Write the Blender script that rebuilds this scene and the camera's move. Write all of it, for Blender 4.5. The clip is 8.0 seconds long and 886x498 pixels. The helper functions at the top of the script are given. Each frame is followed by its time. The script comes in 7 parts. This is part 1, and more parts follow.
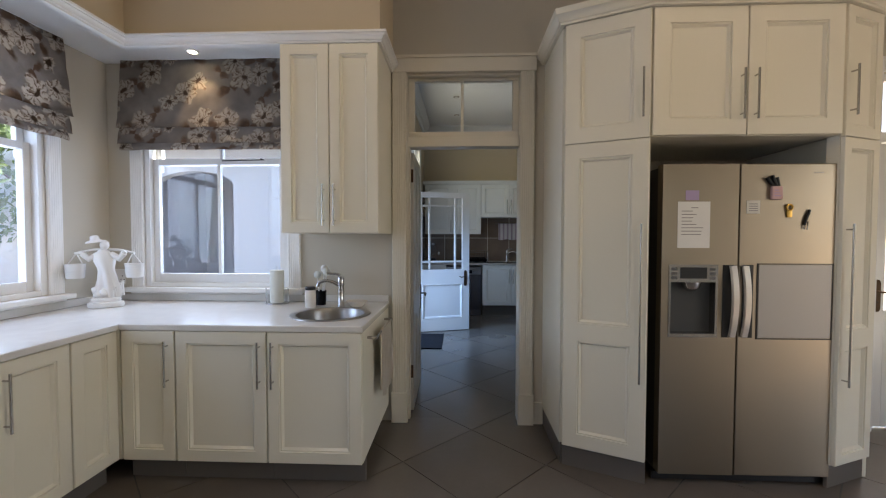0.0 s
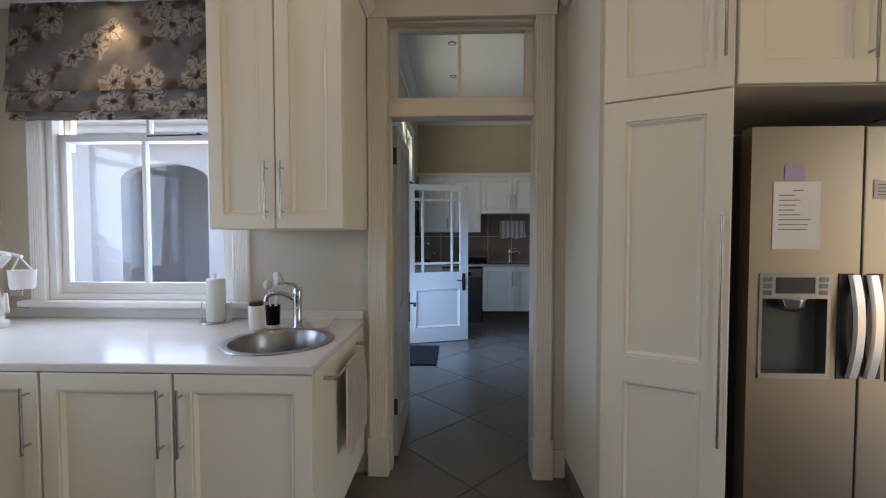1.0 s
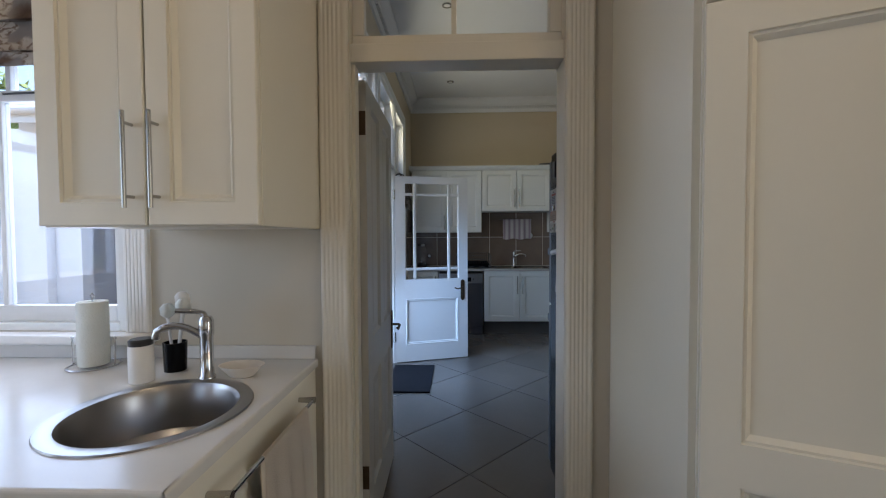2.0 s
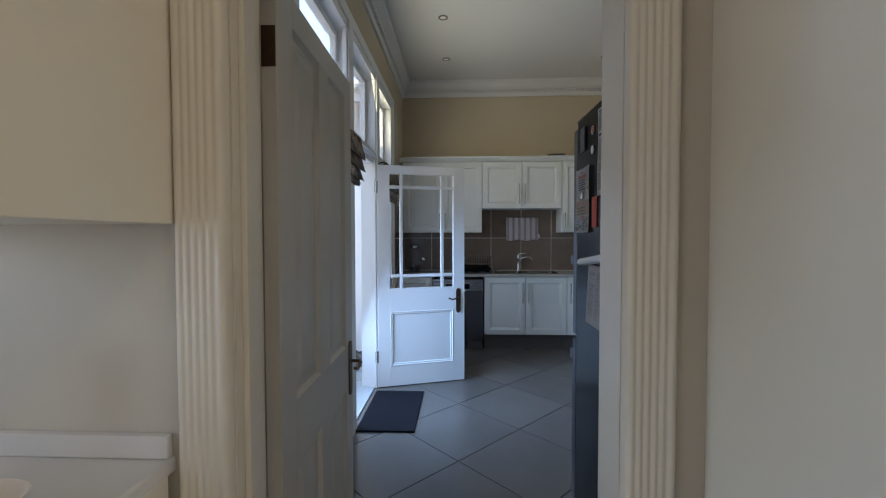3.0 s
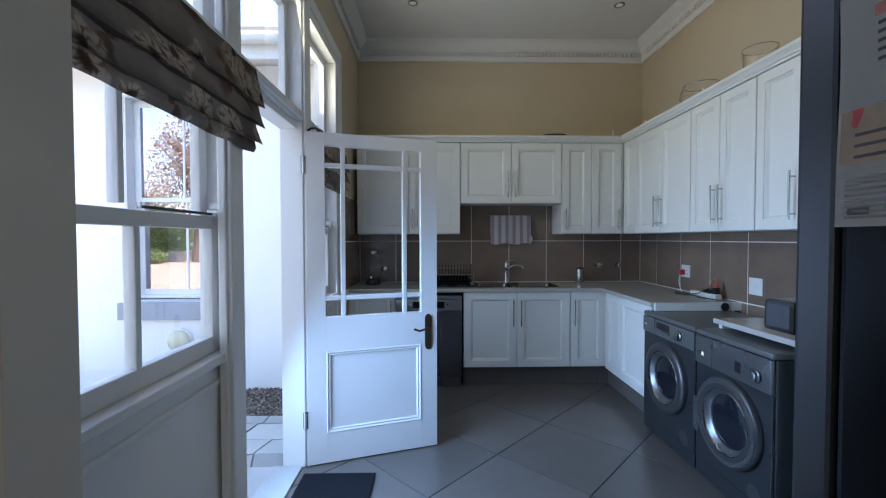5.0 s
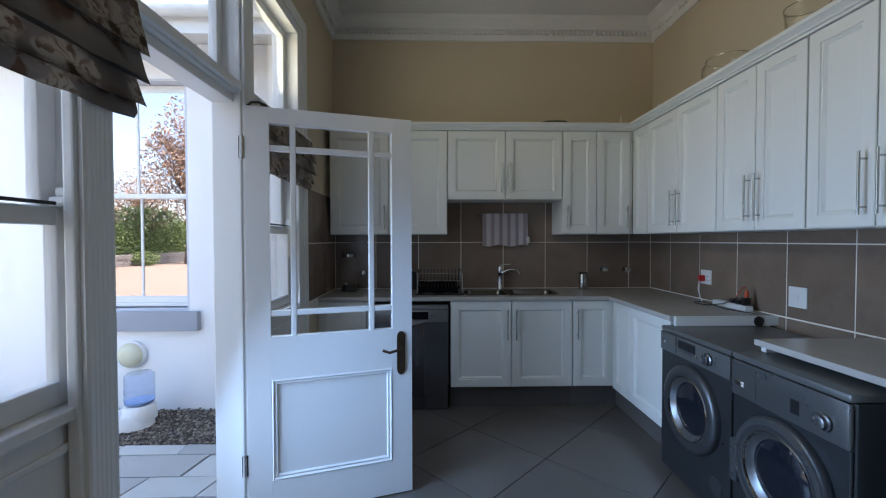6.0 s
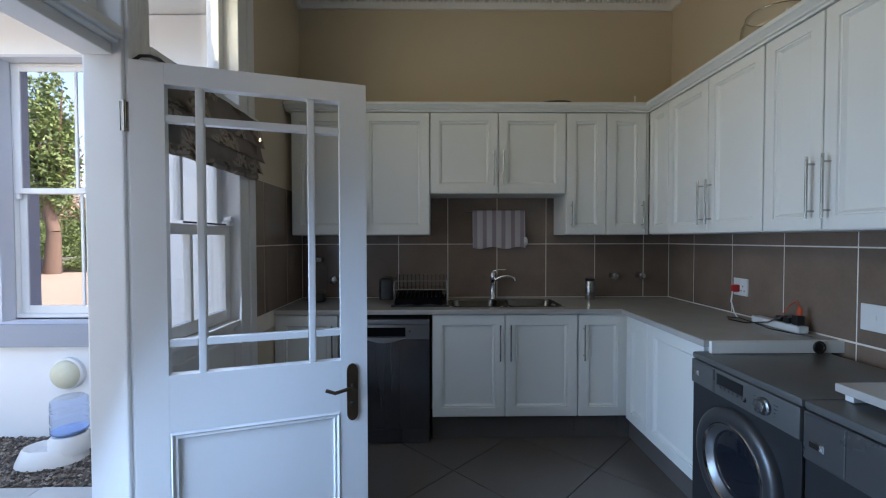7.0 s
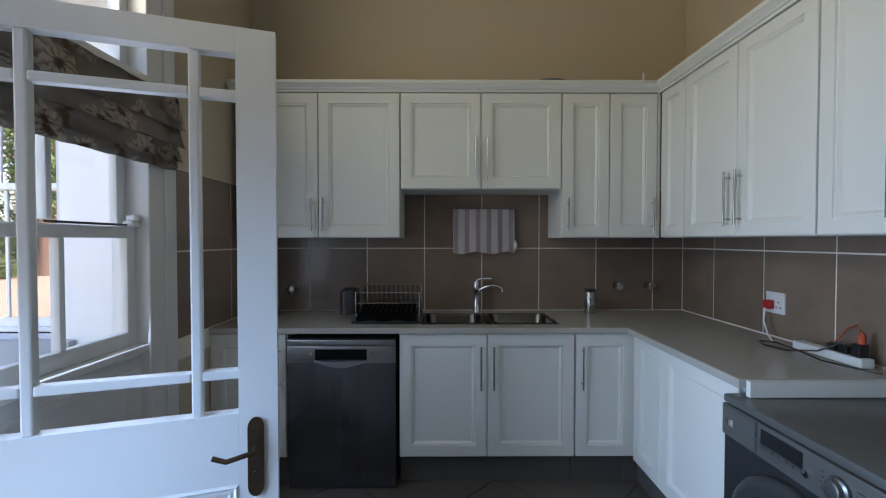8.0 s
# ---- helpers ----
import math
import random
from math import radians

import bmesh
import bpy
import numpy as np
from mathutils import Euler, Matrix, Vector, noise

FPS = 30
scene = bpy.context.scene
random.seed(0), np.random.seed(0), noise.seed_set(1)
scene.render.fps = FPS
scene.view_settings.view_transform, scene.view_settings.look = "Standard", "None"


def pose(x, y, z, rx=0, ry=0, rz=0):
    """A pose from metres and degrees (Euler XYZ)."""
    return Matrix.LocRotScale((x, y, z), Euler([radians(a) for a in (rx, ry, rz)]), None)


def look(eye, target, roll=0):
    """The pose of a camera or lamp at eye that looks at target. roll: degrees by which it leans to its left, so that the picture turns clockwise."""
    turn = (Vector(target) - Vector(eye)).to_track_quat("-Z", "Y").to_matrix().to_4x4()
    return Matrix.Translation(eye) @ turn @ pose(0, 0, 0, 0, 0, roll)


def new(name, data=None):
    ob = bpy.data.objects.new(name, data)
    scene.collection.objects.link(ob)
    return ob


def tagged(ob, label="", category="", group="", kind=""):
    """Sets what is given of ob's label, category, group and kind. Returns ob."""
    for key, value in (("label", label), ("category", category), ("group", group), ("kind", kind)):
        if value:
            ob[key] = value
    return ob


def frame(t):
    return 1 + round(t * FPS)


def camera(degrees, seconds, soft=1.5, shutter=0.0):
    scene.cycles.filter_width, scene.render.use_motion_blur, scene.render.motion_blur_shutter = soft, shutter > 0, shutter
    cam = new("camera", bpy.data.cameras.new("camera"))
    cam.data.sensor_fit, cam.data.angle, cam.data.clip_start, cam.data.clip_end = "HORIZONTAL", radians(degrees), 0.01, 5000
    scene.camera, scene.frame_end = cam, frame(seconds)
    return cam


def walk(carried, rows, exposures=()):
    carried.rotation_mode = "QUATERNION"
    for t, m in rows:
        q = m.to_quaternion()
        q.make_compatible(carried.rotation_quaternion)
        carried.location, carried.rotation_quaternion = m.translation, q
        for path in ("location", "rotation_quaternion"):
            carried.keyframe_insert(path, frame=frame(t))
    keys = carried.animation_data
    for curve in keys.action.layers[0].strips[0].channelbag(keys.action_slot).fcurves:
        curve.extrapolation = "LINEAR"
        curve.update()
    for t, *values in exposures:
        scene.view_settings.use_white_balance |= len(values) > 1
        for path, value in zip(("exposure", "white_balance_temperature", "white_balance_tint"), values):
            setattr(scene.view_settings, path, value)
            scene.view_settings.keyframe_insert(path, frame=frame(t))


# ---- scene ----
cam = camera(94.0, 8.0, soft=1.15)
PATH = [
    (0, (0.229, 0.736, 1.368), (0.149, 2.722, 1.305), 0.1),
    (0.5, (0.215, 1.065, 1.368), (0.134, 3.05, 1.301), 0.1),
    (1, (0.237, 1.44, 1.358), (0.166, 3.426, 1.29), -0.0),
    (1.5, (0.237, 1.808, 1.353), (0.174, 3.794, 1.288), -0.3),
    (3, (0.328, 2.885, 1.356), (0.247, 4.87, 1.294), -0.1),
    (3.5, (0.348, 3.22, 1.351), (0.265, 5.205, 1.295), -0.1),
    (4, (0.35, 3.522, 1.356), (0.303, 5.509, 1.301), -0.1),
    (4.5, (0.328, 3.812, 1.358), (0.36, 5.799, 1.304), -0.1),
    (6, (0.487, 4.545, 1.354), (0.532, 6.532, 1.31), -0.1),
    (6.5, (0.555, 4.807, 1.364), (0.592, 6.794, 1.318), -0.1),
    (7, (0.655, 5.072, 1.369), (0.683, 7.06, 1.322), -0.1),
    (7.5, (0.754, 5.323, 1.371), (0.775, 7.31, 1.33), -0.0),
    (8, (0.848, 5.534, 1.382), (0.861, 7.522, 1.342), -0.0),
]
walk(cam, [(t, look(eye, target, roll)) for t, eye, target, roll in PATH], [(0, 2.5, 6500, 10), (1.5, 2.4, 6480, 10), (3.0, 2.66, 6420, 10), (3.5, 2.76, 6300, 10), (4.0, 2.9, 6060, 10), (4.5, 2.92, 6000, 10), (6.0, 2.5, 6380, 10), (7.0, 2.5, 6560, 10), (7.5, 2.6, 6640, 10), (8.0, 2.76, 6760, 10)])


# ---- world, sun, lights ----
world = bpy.data.worlds.new("sky")
scene.world = world
world.use_nodes = True
wn = world.node_tree
sky = wn.nodes.new("ShaderNodeTexSky")
sky.sky_type, sky.sun_disc = "NISHITA", False
sky.dust_density = 2.5
sky.sun_elevation, sky.sun_rotation = radians(52), radians(70)
wn.links.new(sky.outputs[0], wn.nodes["Background"].inputs[0])
wn.nodes["Background"].inputs[1].default_value = 0.15


def lamp(name, kind, m, power, color=(1, 1, 1), size=1.0, size_y=None, spread=None):
    data = bpy.data.lights.new(name, kind)
    data.energy, data.color = power, color
    if kind == "AREA":
        data.shape, data.size, data.size_y = "RECTANGLE", size, size_y or size
        if spread:
            data.spread = radians(spread)
    elif kind == "SPOT":
        data.spot_size, data.spot_blend, data.shadow_soft_size = radians(size), 0.6, 0.03
    elif kind == "SUN":
        data.angle = radians(size)
    ob = new(name, data)
    ob.matrix_world = m
    return ob


lamp("sun", "SUN", look((13, 2.5, 19), (0, 0, 0)), 3.0, (1, 0.93, 0.83), 0.5)
# area lamps in place of daylight at the openings, some of them added
DAY = (0.66, 0.77, 1.0)
WARM = (1.0, 0.75, 0.47)
lamp("daylight_left_window", "AREA", look((-2.62, 2.72, 1.7), (0, 2.72, 1.5)), 5.4, DAY, 1.0, 1.4)
# added fill lamp at an unseen west opening behind the camera
lamp("fill_west_behind", "AREA", look((-2.62, 0.3, 1.7), (0, 0.3, 1.9)), 2.6, DAY, 1.6, 1.4)
# added warm fill from the unseen east side; also brightens the steel fridge
lamp("fill_east_warm", "AREA", look((4.41, 1.05, 1.35), (0, 1.05, 1.25)), 1.95, (1, 0.76, 0.48), 1.5, 1.9)
lamp("daylight_sink_window", "AREA", look((-1.58, 4.0, 1.55), (-1.58, 2, 1.2)), 3.6, DAY, 1.0, 1.0)
lamp("daylight_garden_door", "AREA", look((-0.50, 6.06, 0.98), (2, 6.06, -0.1)), 3.5, (0.35, 0.58, 1.0), 0.63, 1.25, 122)
lamp("daylight_far_window", "AREA", look((-0.40, 7.06, 1.3), (2, 7.0, 1.1)), 0.5, (0.6, 0.74, 1.0), 0.6, 0.8)
lamp("daylight_toplights", "AREA", look((-0.375, 6.30, 2.52), (2, 6.7, 2.9)), 1.45, (1.0, 0.91, 0.62), 2.0, 0.42, 150)
lamp("soffit_downlight", "SPOT", look((-1.62, 3.56, 2.63), (-1.55, 3.72, 1.9)), 2.4, (1, 0.72, 0.42), 62)
lamp("soffit_downlight", "SPOT", look((-2.17, 2.75, 2.63), (-2.3, 2.75, 1.9)), 2.4, (1, 0.72, 0.42), 62)
for x, y, w in ((-0.7, 2.05, 3.1), (1.6, 1.55, 4.8), (-0.7, -0.6, 2.0), (1.5, -0.6, 3.0)):
    lamp("ceiling_downlight", "SPOT", look((x, y, 3.36), (x, y + 0.1, 0)), w, WARM, 160)

# ---- materials ----


def nodes_of(name):
    m = bpy.data.materials.new(name)
    m.use_nodes = True
    t = m.node_tree
    return m, t, t.nodes["Principled BSDF"], t.nodes.new, t.links.new


def surface(name, color, rough=0.5, metal=0.0, vary=0.08, scale=6.0, grain=0.0, grain_scale=120.0, rand=0.0, coat=0.0, stretch=(1, 1, 1), spec=0.5, rough_vary=0.08):
    """A paint, stone, metal or cloth: base colour with two scales of variation, fine relief and uneven gloss."""
    m, t, p, n, link = nodes_of(name)
    co = n("ShaderNodeTexCoord")
    mp = n("ShaderNodeMapping")
    mp.inputs["Scale"].default_value = stretch
    link(co.outputs["Object"], mp.inputs[0])
    if rand:
        oi, sh = n("ShaderNodeObjectInfo"), n("ShaderNodeMath")
        sh.operation, sh.inputs[1].default_value = "MULTIPLY", 53.0
        link(oi.outputs["Random"], sh.inputs[0]), link(sh.outputs[0], mp.inputs["Location"])
    big, fine = n("ShaderNodeTexNoise"), n("ShaderNodeTexNoise")
    big.inputs["Scale"].default_value, big.inputs["Detail"].default_value = scale, 5
    fine.inputs["Scale"].default_value, fine.inputs["Detail"].default_value = grain_scale, 3
    link(mp.outputs[0], big.inputs["Vector"]), link(mp.outputs[0], fine.inputs["Vector"])
    mix = n("ShaderNodeMix")
    mix.data_type = "RGBA"
    add = n("ShaderNodeMath")
    add.operation = "MULTIPLY_ADD"
    link(fine.outputs[0], add.inputs[0])
    add.inputs[1].default_value = 0.35
    link(big.outputs[0], add.inputs[2])
    ramp = n("ShaderNodeMapRange")
    ramp.inputs["From Min"].default_value, ramp.inputs["From Max"].default_value = 0.1, 1.25
    link(add.outputs[0], ramp.inputs[0])
    link(ramp.outputs[0], mix.inputs["Factor"])
    mix.inputs["A"].default_value = (*[c * (1 - vary) for c in color], 1)
    mix.inputs["B"].default_value = (*[min(1, c * (1 + vary)) for c in color], 1)
    out = mix.outputs["Result"]
    if rand:
        info, hsv, mr = n("ShaderNodeObjectInfo"), n("ShaderNodeHueSaturation"), n("ShaderNodeMapRange")
        mr.inputs["To Min"].default_value, mr.inputs["To Max"].default_value = 1 - rand, 1 + rand
        link(info.outputs["Random"], mr.inputs[0]), link(mr.outputs[0], hsv.inputs["Value"]), link(out, hsv.inputs["Color"])
        out = hsv.outputs[0]
    link(out, p.inputs["Base Color"])
    rr = n("ShaderNodeMapRange")
    rr.inputs["To Min"].default_value, rr.inputs["To Max"].default_value = max(0.02, rough - rough_vary), min(1, rough + rough_vary)
    link(big.outputs[0], rr.inputs[0]), link(rr.outputs[0], p.inputs["Roughness"])
    p.inputs["Metallic"].default_value, p.inputs["Coat Weight"].default_value = metal, coat
    p.inputs["Specular IOR Level"].default_value = spec
    if grain:
        b = n("ShaderNodeBump")
        b.inputs["Strength"].default_value, b.inputs["Distance"].default_value = grain, 0.004
        link(fine.outputs[0], b.inputs["Height"]), link(b.outputs[0], p.inputs["Normal"])
    return m


def glass(name, tint=(1, 1, 1), film=0.0, ior=1.45):
    """Clear pane: the view through it, with a mirror gloss that grows at grazing angles; film raises the mirror share.
    """
    m = bpy.data.materials.new(name)
    m.use_nodes = True
    t = m.node_tree
    t.nodes.remove(t.nodes["Principled BSDF"])
    a, b, mix, fr = (t.nodes.new(k) for k in ("ShaderNodeBsdfTransparent", "ShaderNodeBsdfGlossy", "ShaderNodeMixShader", "ShaderNodeLayerWeight"))
    a.inputs[0].default_value, b.inputs["Roughness"].default_value = (*tint, 1), 0.0
    fr.inputs["Blend"].default_value = 0.5
    r0 = ((ior - 1) / (ior + 1)) ** 2 + film
    power, add = t.nodes.new("ShaderNodeMath"), t.nodes.new("ShaderNodeMath")
    power.operation, power.inputs[1].default_value = "POWER", 4.0
    add.operation, add.inputs[1].default_value, add.inputs[2].default_value = "MULTIPLY_ADD", 1 - r0, r0
    # the lavender of the reflected sky is put into the gloss colour
    if film > 0.1:
        b.inputs["Color"].default_value = (0.98, 0.92, 1.0, 1)
    t.links.new(fr.outputs["Facing"], power.inputs[0]), t.links.new(power.outputs[0], add.inputs[0]), t.links.new(add.outputs[0], mix.inputs[0])
    t.links.new(a.outputs[0], mix.inputs[1]), t.links.new(b.outputs[0], mix.inputs[2])
    t.links.new(mix.outputs[0], t.nodes["Material Output"].inputs[0])
    return m


def glow(name, color, strength):
    m, t, p, n, link = nodes_of(name)
    p.inputs["Base Color"].default_value = (*color, 1)
    p.inputs["Emission Color"].default_value, p.inputs["Emission Strength"].default_value = (*color, 1), strength
    return m


M = dict(
    cream=surface("cream_cabinet_paint", (0.73, 0.70, 0.60), 0.38, vary=0.03, scale=2.5, grain=0.03, grain_scale=60),
    lwhite=surface("white_cabinet_paint", (0.75, 0.755, 0.715), 0.36, vary=0.03, scale=2.5, grain=0.03, grain_scale=60),
    trim=surface("cream_gloss_trim", (0.70, 0.66, 0.565), 0.35, vary=0.04, scale=3, grain=0.04, grain_scale=40),
    white=surface("white_gloss_paint", (0.80, 0.80, 0.79), 0.35, vary=0.03, scale=3, grain=0.04, grain_scale=50),
    wall=surface("beige_wall_paint", (0.56, 0.475, 0.345), 0.75, vary=0.05, scale=1.6, grain=0.08, grain_scale=220),
    palewall=surface("pale_stone_wall_paint", (0.55, 0.51, 0.43), 0.75, vary=0.04, scale=1.6, grain=0.08, grain_scale=220),
    doorpaint=surface("worn_white_door_paint", (0.56, 0.54, 0.49), 0.34, vary=0.03, rough_vary=0.0, scale=2.5, grain=0.05, grain_scale=60),
    ceiling=surface("white_ceiling_paint", (0.72, 0.72, 0.71), 0.85, vary=0.03, scale=1.2, grain=0.05),
    lcounter=surface("beige_grey_quartz", (0.44, 0.42, 0.39), 0.20, vary=0.06, scale=9, grain_scale=320, rough_vary=0.04),
    counter=surface("pale_quartz", (0.66, 0.65, 0.625), 0.20, vary=0.05, scale=9, grain_scale=320, rough_vary=0.05),
    floor=surface("grey_porcelain_tile", (0.132, 0.114, 0.100), 0.25, vary=0.14, scale=3.0, grain_scale=40, rand=0.07, rough_vary=0.03, spec=0.7),
    grout=surface("dark_grout", (0.05, 0.048, 0.045), 0.9, vary=0.2, scale=20),
    plinth=surface("grey_plinth_tile", (0.125, 0.112, 0.102), 0.4, vary=0.12, scale=5, rand=0.05),
    walltile=surface("brown_wall_tile", (0.208, 0.153, 0.116), 0.22, vary=0.30, scale=5, grain=0.03, grain_scale=60, rand=0.12, rough_vary=0.03),
    palegrout=surface("pale_grout", (0.82, 0.76, 0.66), 0.9, vary=0.1, scale=20),
    steel=surface("brushed_steel", (0.36, 0.305, 0.235), 0.36, 1.0, vary=0.04, scale=3, grain=0.02, grain_scale=400, stretch=(1, 1, 0.02)),
    chrome=surface("chrome", (0.62, 0.62, 0.63), 0.12, 1.0, vary=0.02, rough_vary=0.03),
    satin=surface("satin_nickel", (0.44, 0.43, 0.41), 0.26, 1.0, vary=0.03, rough_vary=0.03),
    bronze=surface("aged_bronze", (0.10, 0.065, 0.04), 0.45, 0.8, vary=0.25, scale=30),
    black=surface("black_plastic", (0.015, 0.015, 0.016), 0.35, vary=0.1),
    blackgloss=surface("glossy_black_enamel", (0.006, 0.0065, 0.008), 0.2, vary=0.15, rough_vary=0.05, spec=0.3),
    graphitedark=surface("dark_graphite_enamel", (0.045, 0.047, 0.05), 0.30, 0.4, vary=0.05, scale=4),
    graphite=surface("graphite_enamel", (0.085, 0.087, 0.09), 0.32, 0.55, vary=0.05, scale=4),
    graphitelight=surface("pale_graphite_trim", (0.18, 0.18, 0.18), 0.28, 0.7, vary=0.04, scale=4),
    dwsteel=surface("dark_brushed_steel", (0.17, 0.175, 0.20), 0.27, 0.9, vary=0.05, scale=3, stretch=(1, 1, 0.05)),
    dwpanel=surface("satin_steel_panel", (0.40, 0.41, 0.43), 0.30, 0.9, vary=0.04, scale=3, stretch=(0.05, 1, 1)),
    graphitemid=surface("mid_graphite_enamel", (0.17, 0.172, 0.168), 0.36, 0.5, vary=0.04, scale=4),
    fridgefront=surface("dark_steel_fridge_front", (0.045, 0.047, 0.053), 0.34, 0.4, vary=0.05, scale=3),
    outside=surface("white_render", (0.85, 0.85, 0.86), 0.85, vary=0.03, scale=1.5, grain=0.15, grain_scale=150),
    greyrender=surface("grey_render_trim", (0.34, 0.36, 0.41), 0.8, vary=0.05, scale=3, grain=0.15, grain_scale=150),
    reveal=surface("pale_grey_render", (0.60, 0.62, 0.67), 0.8, vary=0.05, scale=3, grain=0.15, grain_scale=150),
    porch=surface("shaded_porch_render", (0.78, 0.78, 0.80), 0.85, vary=0.05, scale=2, grain=0.1),
    gravel=surface("grey_gravel", (0.15, 0.13, 0.11), 0.95, vary=0.5, scale=40, rand=0.3),
    slab=surface("grey_sandstone_flag", (0.43, 0.45, 0.45), 0.8, vary=0.2, scale=3, grain=0.2, grain_scale=80, rand=0.2),
    pinkslab=surface("pinkish_sandstone_flag", (0.50, 0.43, 0.38), 0.8, vary=0.2, scale=3, grain=0.2, grain_scale=80, rand=0.12),
    earth=surface("tan_gravel_ground", (0.30, 0.235, 0.17), 0.95, vary=0.22, scale=0.35, grain=0.3, grain_scale=30),
    portglass=surface("dark_porthole_glass", (0.012, 0.014, 0.02), 0.06, vary=0.1, rough_vary=0.02),
    joint=surface("pale_sandy_joint", (0.22, 0.21, 0.19), 0.95, vary=0.25, scale=12),
    rubber=surface("black_rubber_mat", (0.009, 0.009, 0.012), 0.9, spec=0.15, vary=0.2, scale=30, grain=0.5, grain_scale=160),
    glass=glass("window_glass"),
    # clean panes; the grey tint only lowers the brightness of the view outside
    dimglass=glass("dimming_window_glass", (0.76, 0.78, 0.81), 0.02),
    # mirror share raised beyond plain glass to brighten the reflected sky and garden
    mirrorglass=glass("reflective_window_glass", (0.5, 0.5, 0.5), 0.42, 1.6),
)

M["sinkdark"] = surface("dark_sink_steel", (0.17, 0.165, 0.16), 0.24, 1.0, vary=0.04, scale=8, rough_vary=0.02)
M["blackgloss"].node_tree.nodes["Principled BSDF"].inputs["IOR"].default_value = 1.27

# ---- mesh helpers ----


def box(bm, x0, x1, y0, y1, z0, z1, bevel=0.0):
    m = Matrix.Translation(((x0 + x1) / 2, (y0 + y1) / 2, (z0 + z1) / 2)) @ Matrix.Diagonal((abs(x1 - x0), abs(y1 - y0), abs(z1 - z0), 1))
    v = bmesh.ops.create_cube(bm, size=1, matrix=m)["verts"]
    if bevel:
        e = list({e for a in v for e in a.link_edges})
        bmesh.ops.bevel(bm, geom=e, offset=bevel, segments=2, affect="EDGES", profile=0.6)
    return bm


def rod(bm, a, b, r, r2=None, seg=12):
    a, b = Vector(a), Vector(b)
    d = b - a
    m = Matrix.Translation((a + b) / 2) @ d.to_track_quat("Z", "Y").to_matrix().to_4x4()
    bmesh.ops.create_cone(bm, cap_ends=True, segments=seg, radius1=r, radius2=r if r2 is None else r2, depth=d.length, matrix=m)
    return bm


def tube(bm, pts, r, seg=10):
    """A round bar along a line of points."""
    pts = [Vector(p) for p in pts]
    rings = []
    for i, p in enumerate(pts):
        d = (pts[min(i + 1, len(pts) - 1)] - pts[max(i - 1, 0)]).normalized()
        q = d.to_track_quat("Z", "Y")
        rings.append([bm.verts.new(p + q @ Vector((r * math.cos(k * math.tau / seg), r * math.sin(k * math.tau / seg), 0))) for k in range(seg)])
    for a, b in zip(rings, rings[1:]):
        for k in range(seg):
            bm.faces.new((a[k], a[(k + 1) % seg], b[(k + 1) % seg], b[k]))
    bm.faces.new(rings[0][::-1]), bm.faces.new(rings[-1])
    return bm


def lathe(bm, profile, m=Matrix(), seg=28, cap=True):
    """Turns (radius, height) pairs round the local z axis."""
    rings = [[bm.verts.new(m @ Vector((r * math.cos(k * math.tau / seg), r * math.sin(k * math.tau / seg), z))) for k in range(seg)] for r, z in profile]
    for a, b in zip(rings, rings[1:]):
        for k in range(seg):
            bm.faces.new((a[k], a[(k + 1) % seg], b[(k + 1) % seg], b[k]))
    if cap:
        bm.faces.new(rings[0][::-1]), bm.faces.new(rings[-1])
    return bm


def rings_panel(bm, rings, x0=0.0, z0=0.0, flip=1):
    """A panel that faces -y: rectangles (left, right, bottom, top, y) joined one to the next, first and last closed."""
    loops = [[bm.verts.new((x0 + x, flip * y, z0 + z)) for x, z in ((l, b), (r, b), (r, t), (l, t))] for l, r, b, t, y in rings]
    for a, b in zip(loops, loops[1:]):
        for k in range(4):
            bm.faces.new((a[k], a[(k + 1) % 4], b[(k + 1) % 4], b[k]))
    bm.faces.new(loops[0][::-1]), bm.faces.new(loops[-1])
    bmesh.ops.recalc_face_normals(bm, faces=bm.faces)
    return bm


def sweep(bm, profile, path, closed=False):
    """Extrudes an (out, up) profile along a plan line of (x, y) points with mitred corners; out points to the line's right."""
    n = len(path)
    loops = []
    for i, (x, y) in enumerate(path):
        p = Vector((x, y))
        dirs = []
        if i or closed:
            dirs.append((p - Vector(path[i - 1])).normalized())
        if i < n - 1 or closed:
            dirs.append((Vector(path[(i + 1) % n]) - p).normalized())
        nrm = [Vector((d.y, -d.x)) for d in dirs]
        k = nrm[0] if len(nrm) == 1 else (nrm[0] + nrm[1]) / (1 + nrm[0].dot(nrm[1]))
        loops.append([bm.verts.new((x + k.x * o, y + k.y * o, z)) for o, z in profile])
    pairs = list(zip(loops, loops[1:])) + ([(loops[-1], loops[0])] if closed else [])
    for a, b in pairs:
        for j in range(len(profile)):
            q = (j + 1) % len(profile)
            bm.faces.new((a[j], a[q], b[q], b[j]))
    if not closed:
        bm.faces.new(loops[0]), bm.faces.new(loops[-1][::-1])
    bmesh.ops.recalc_face_normals(bm, faces=bm.faces)
    return bm


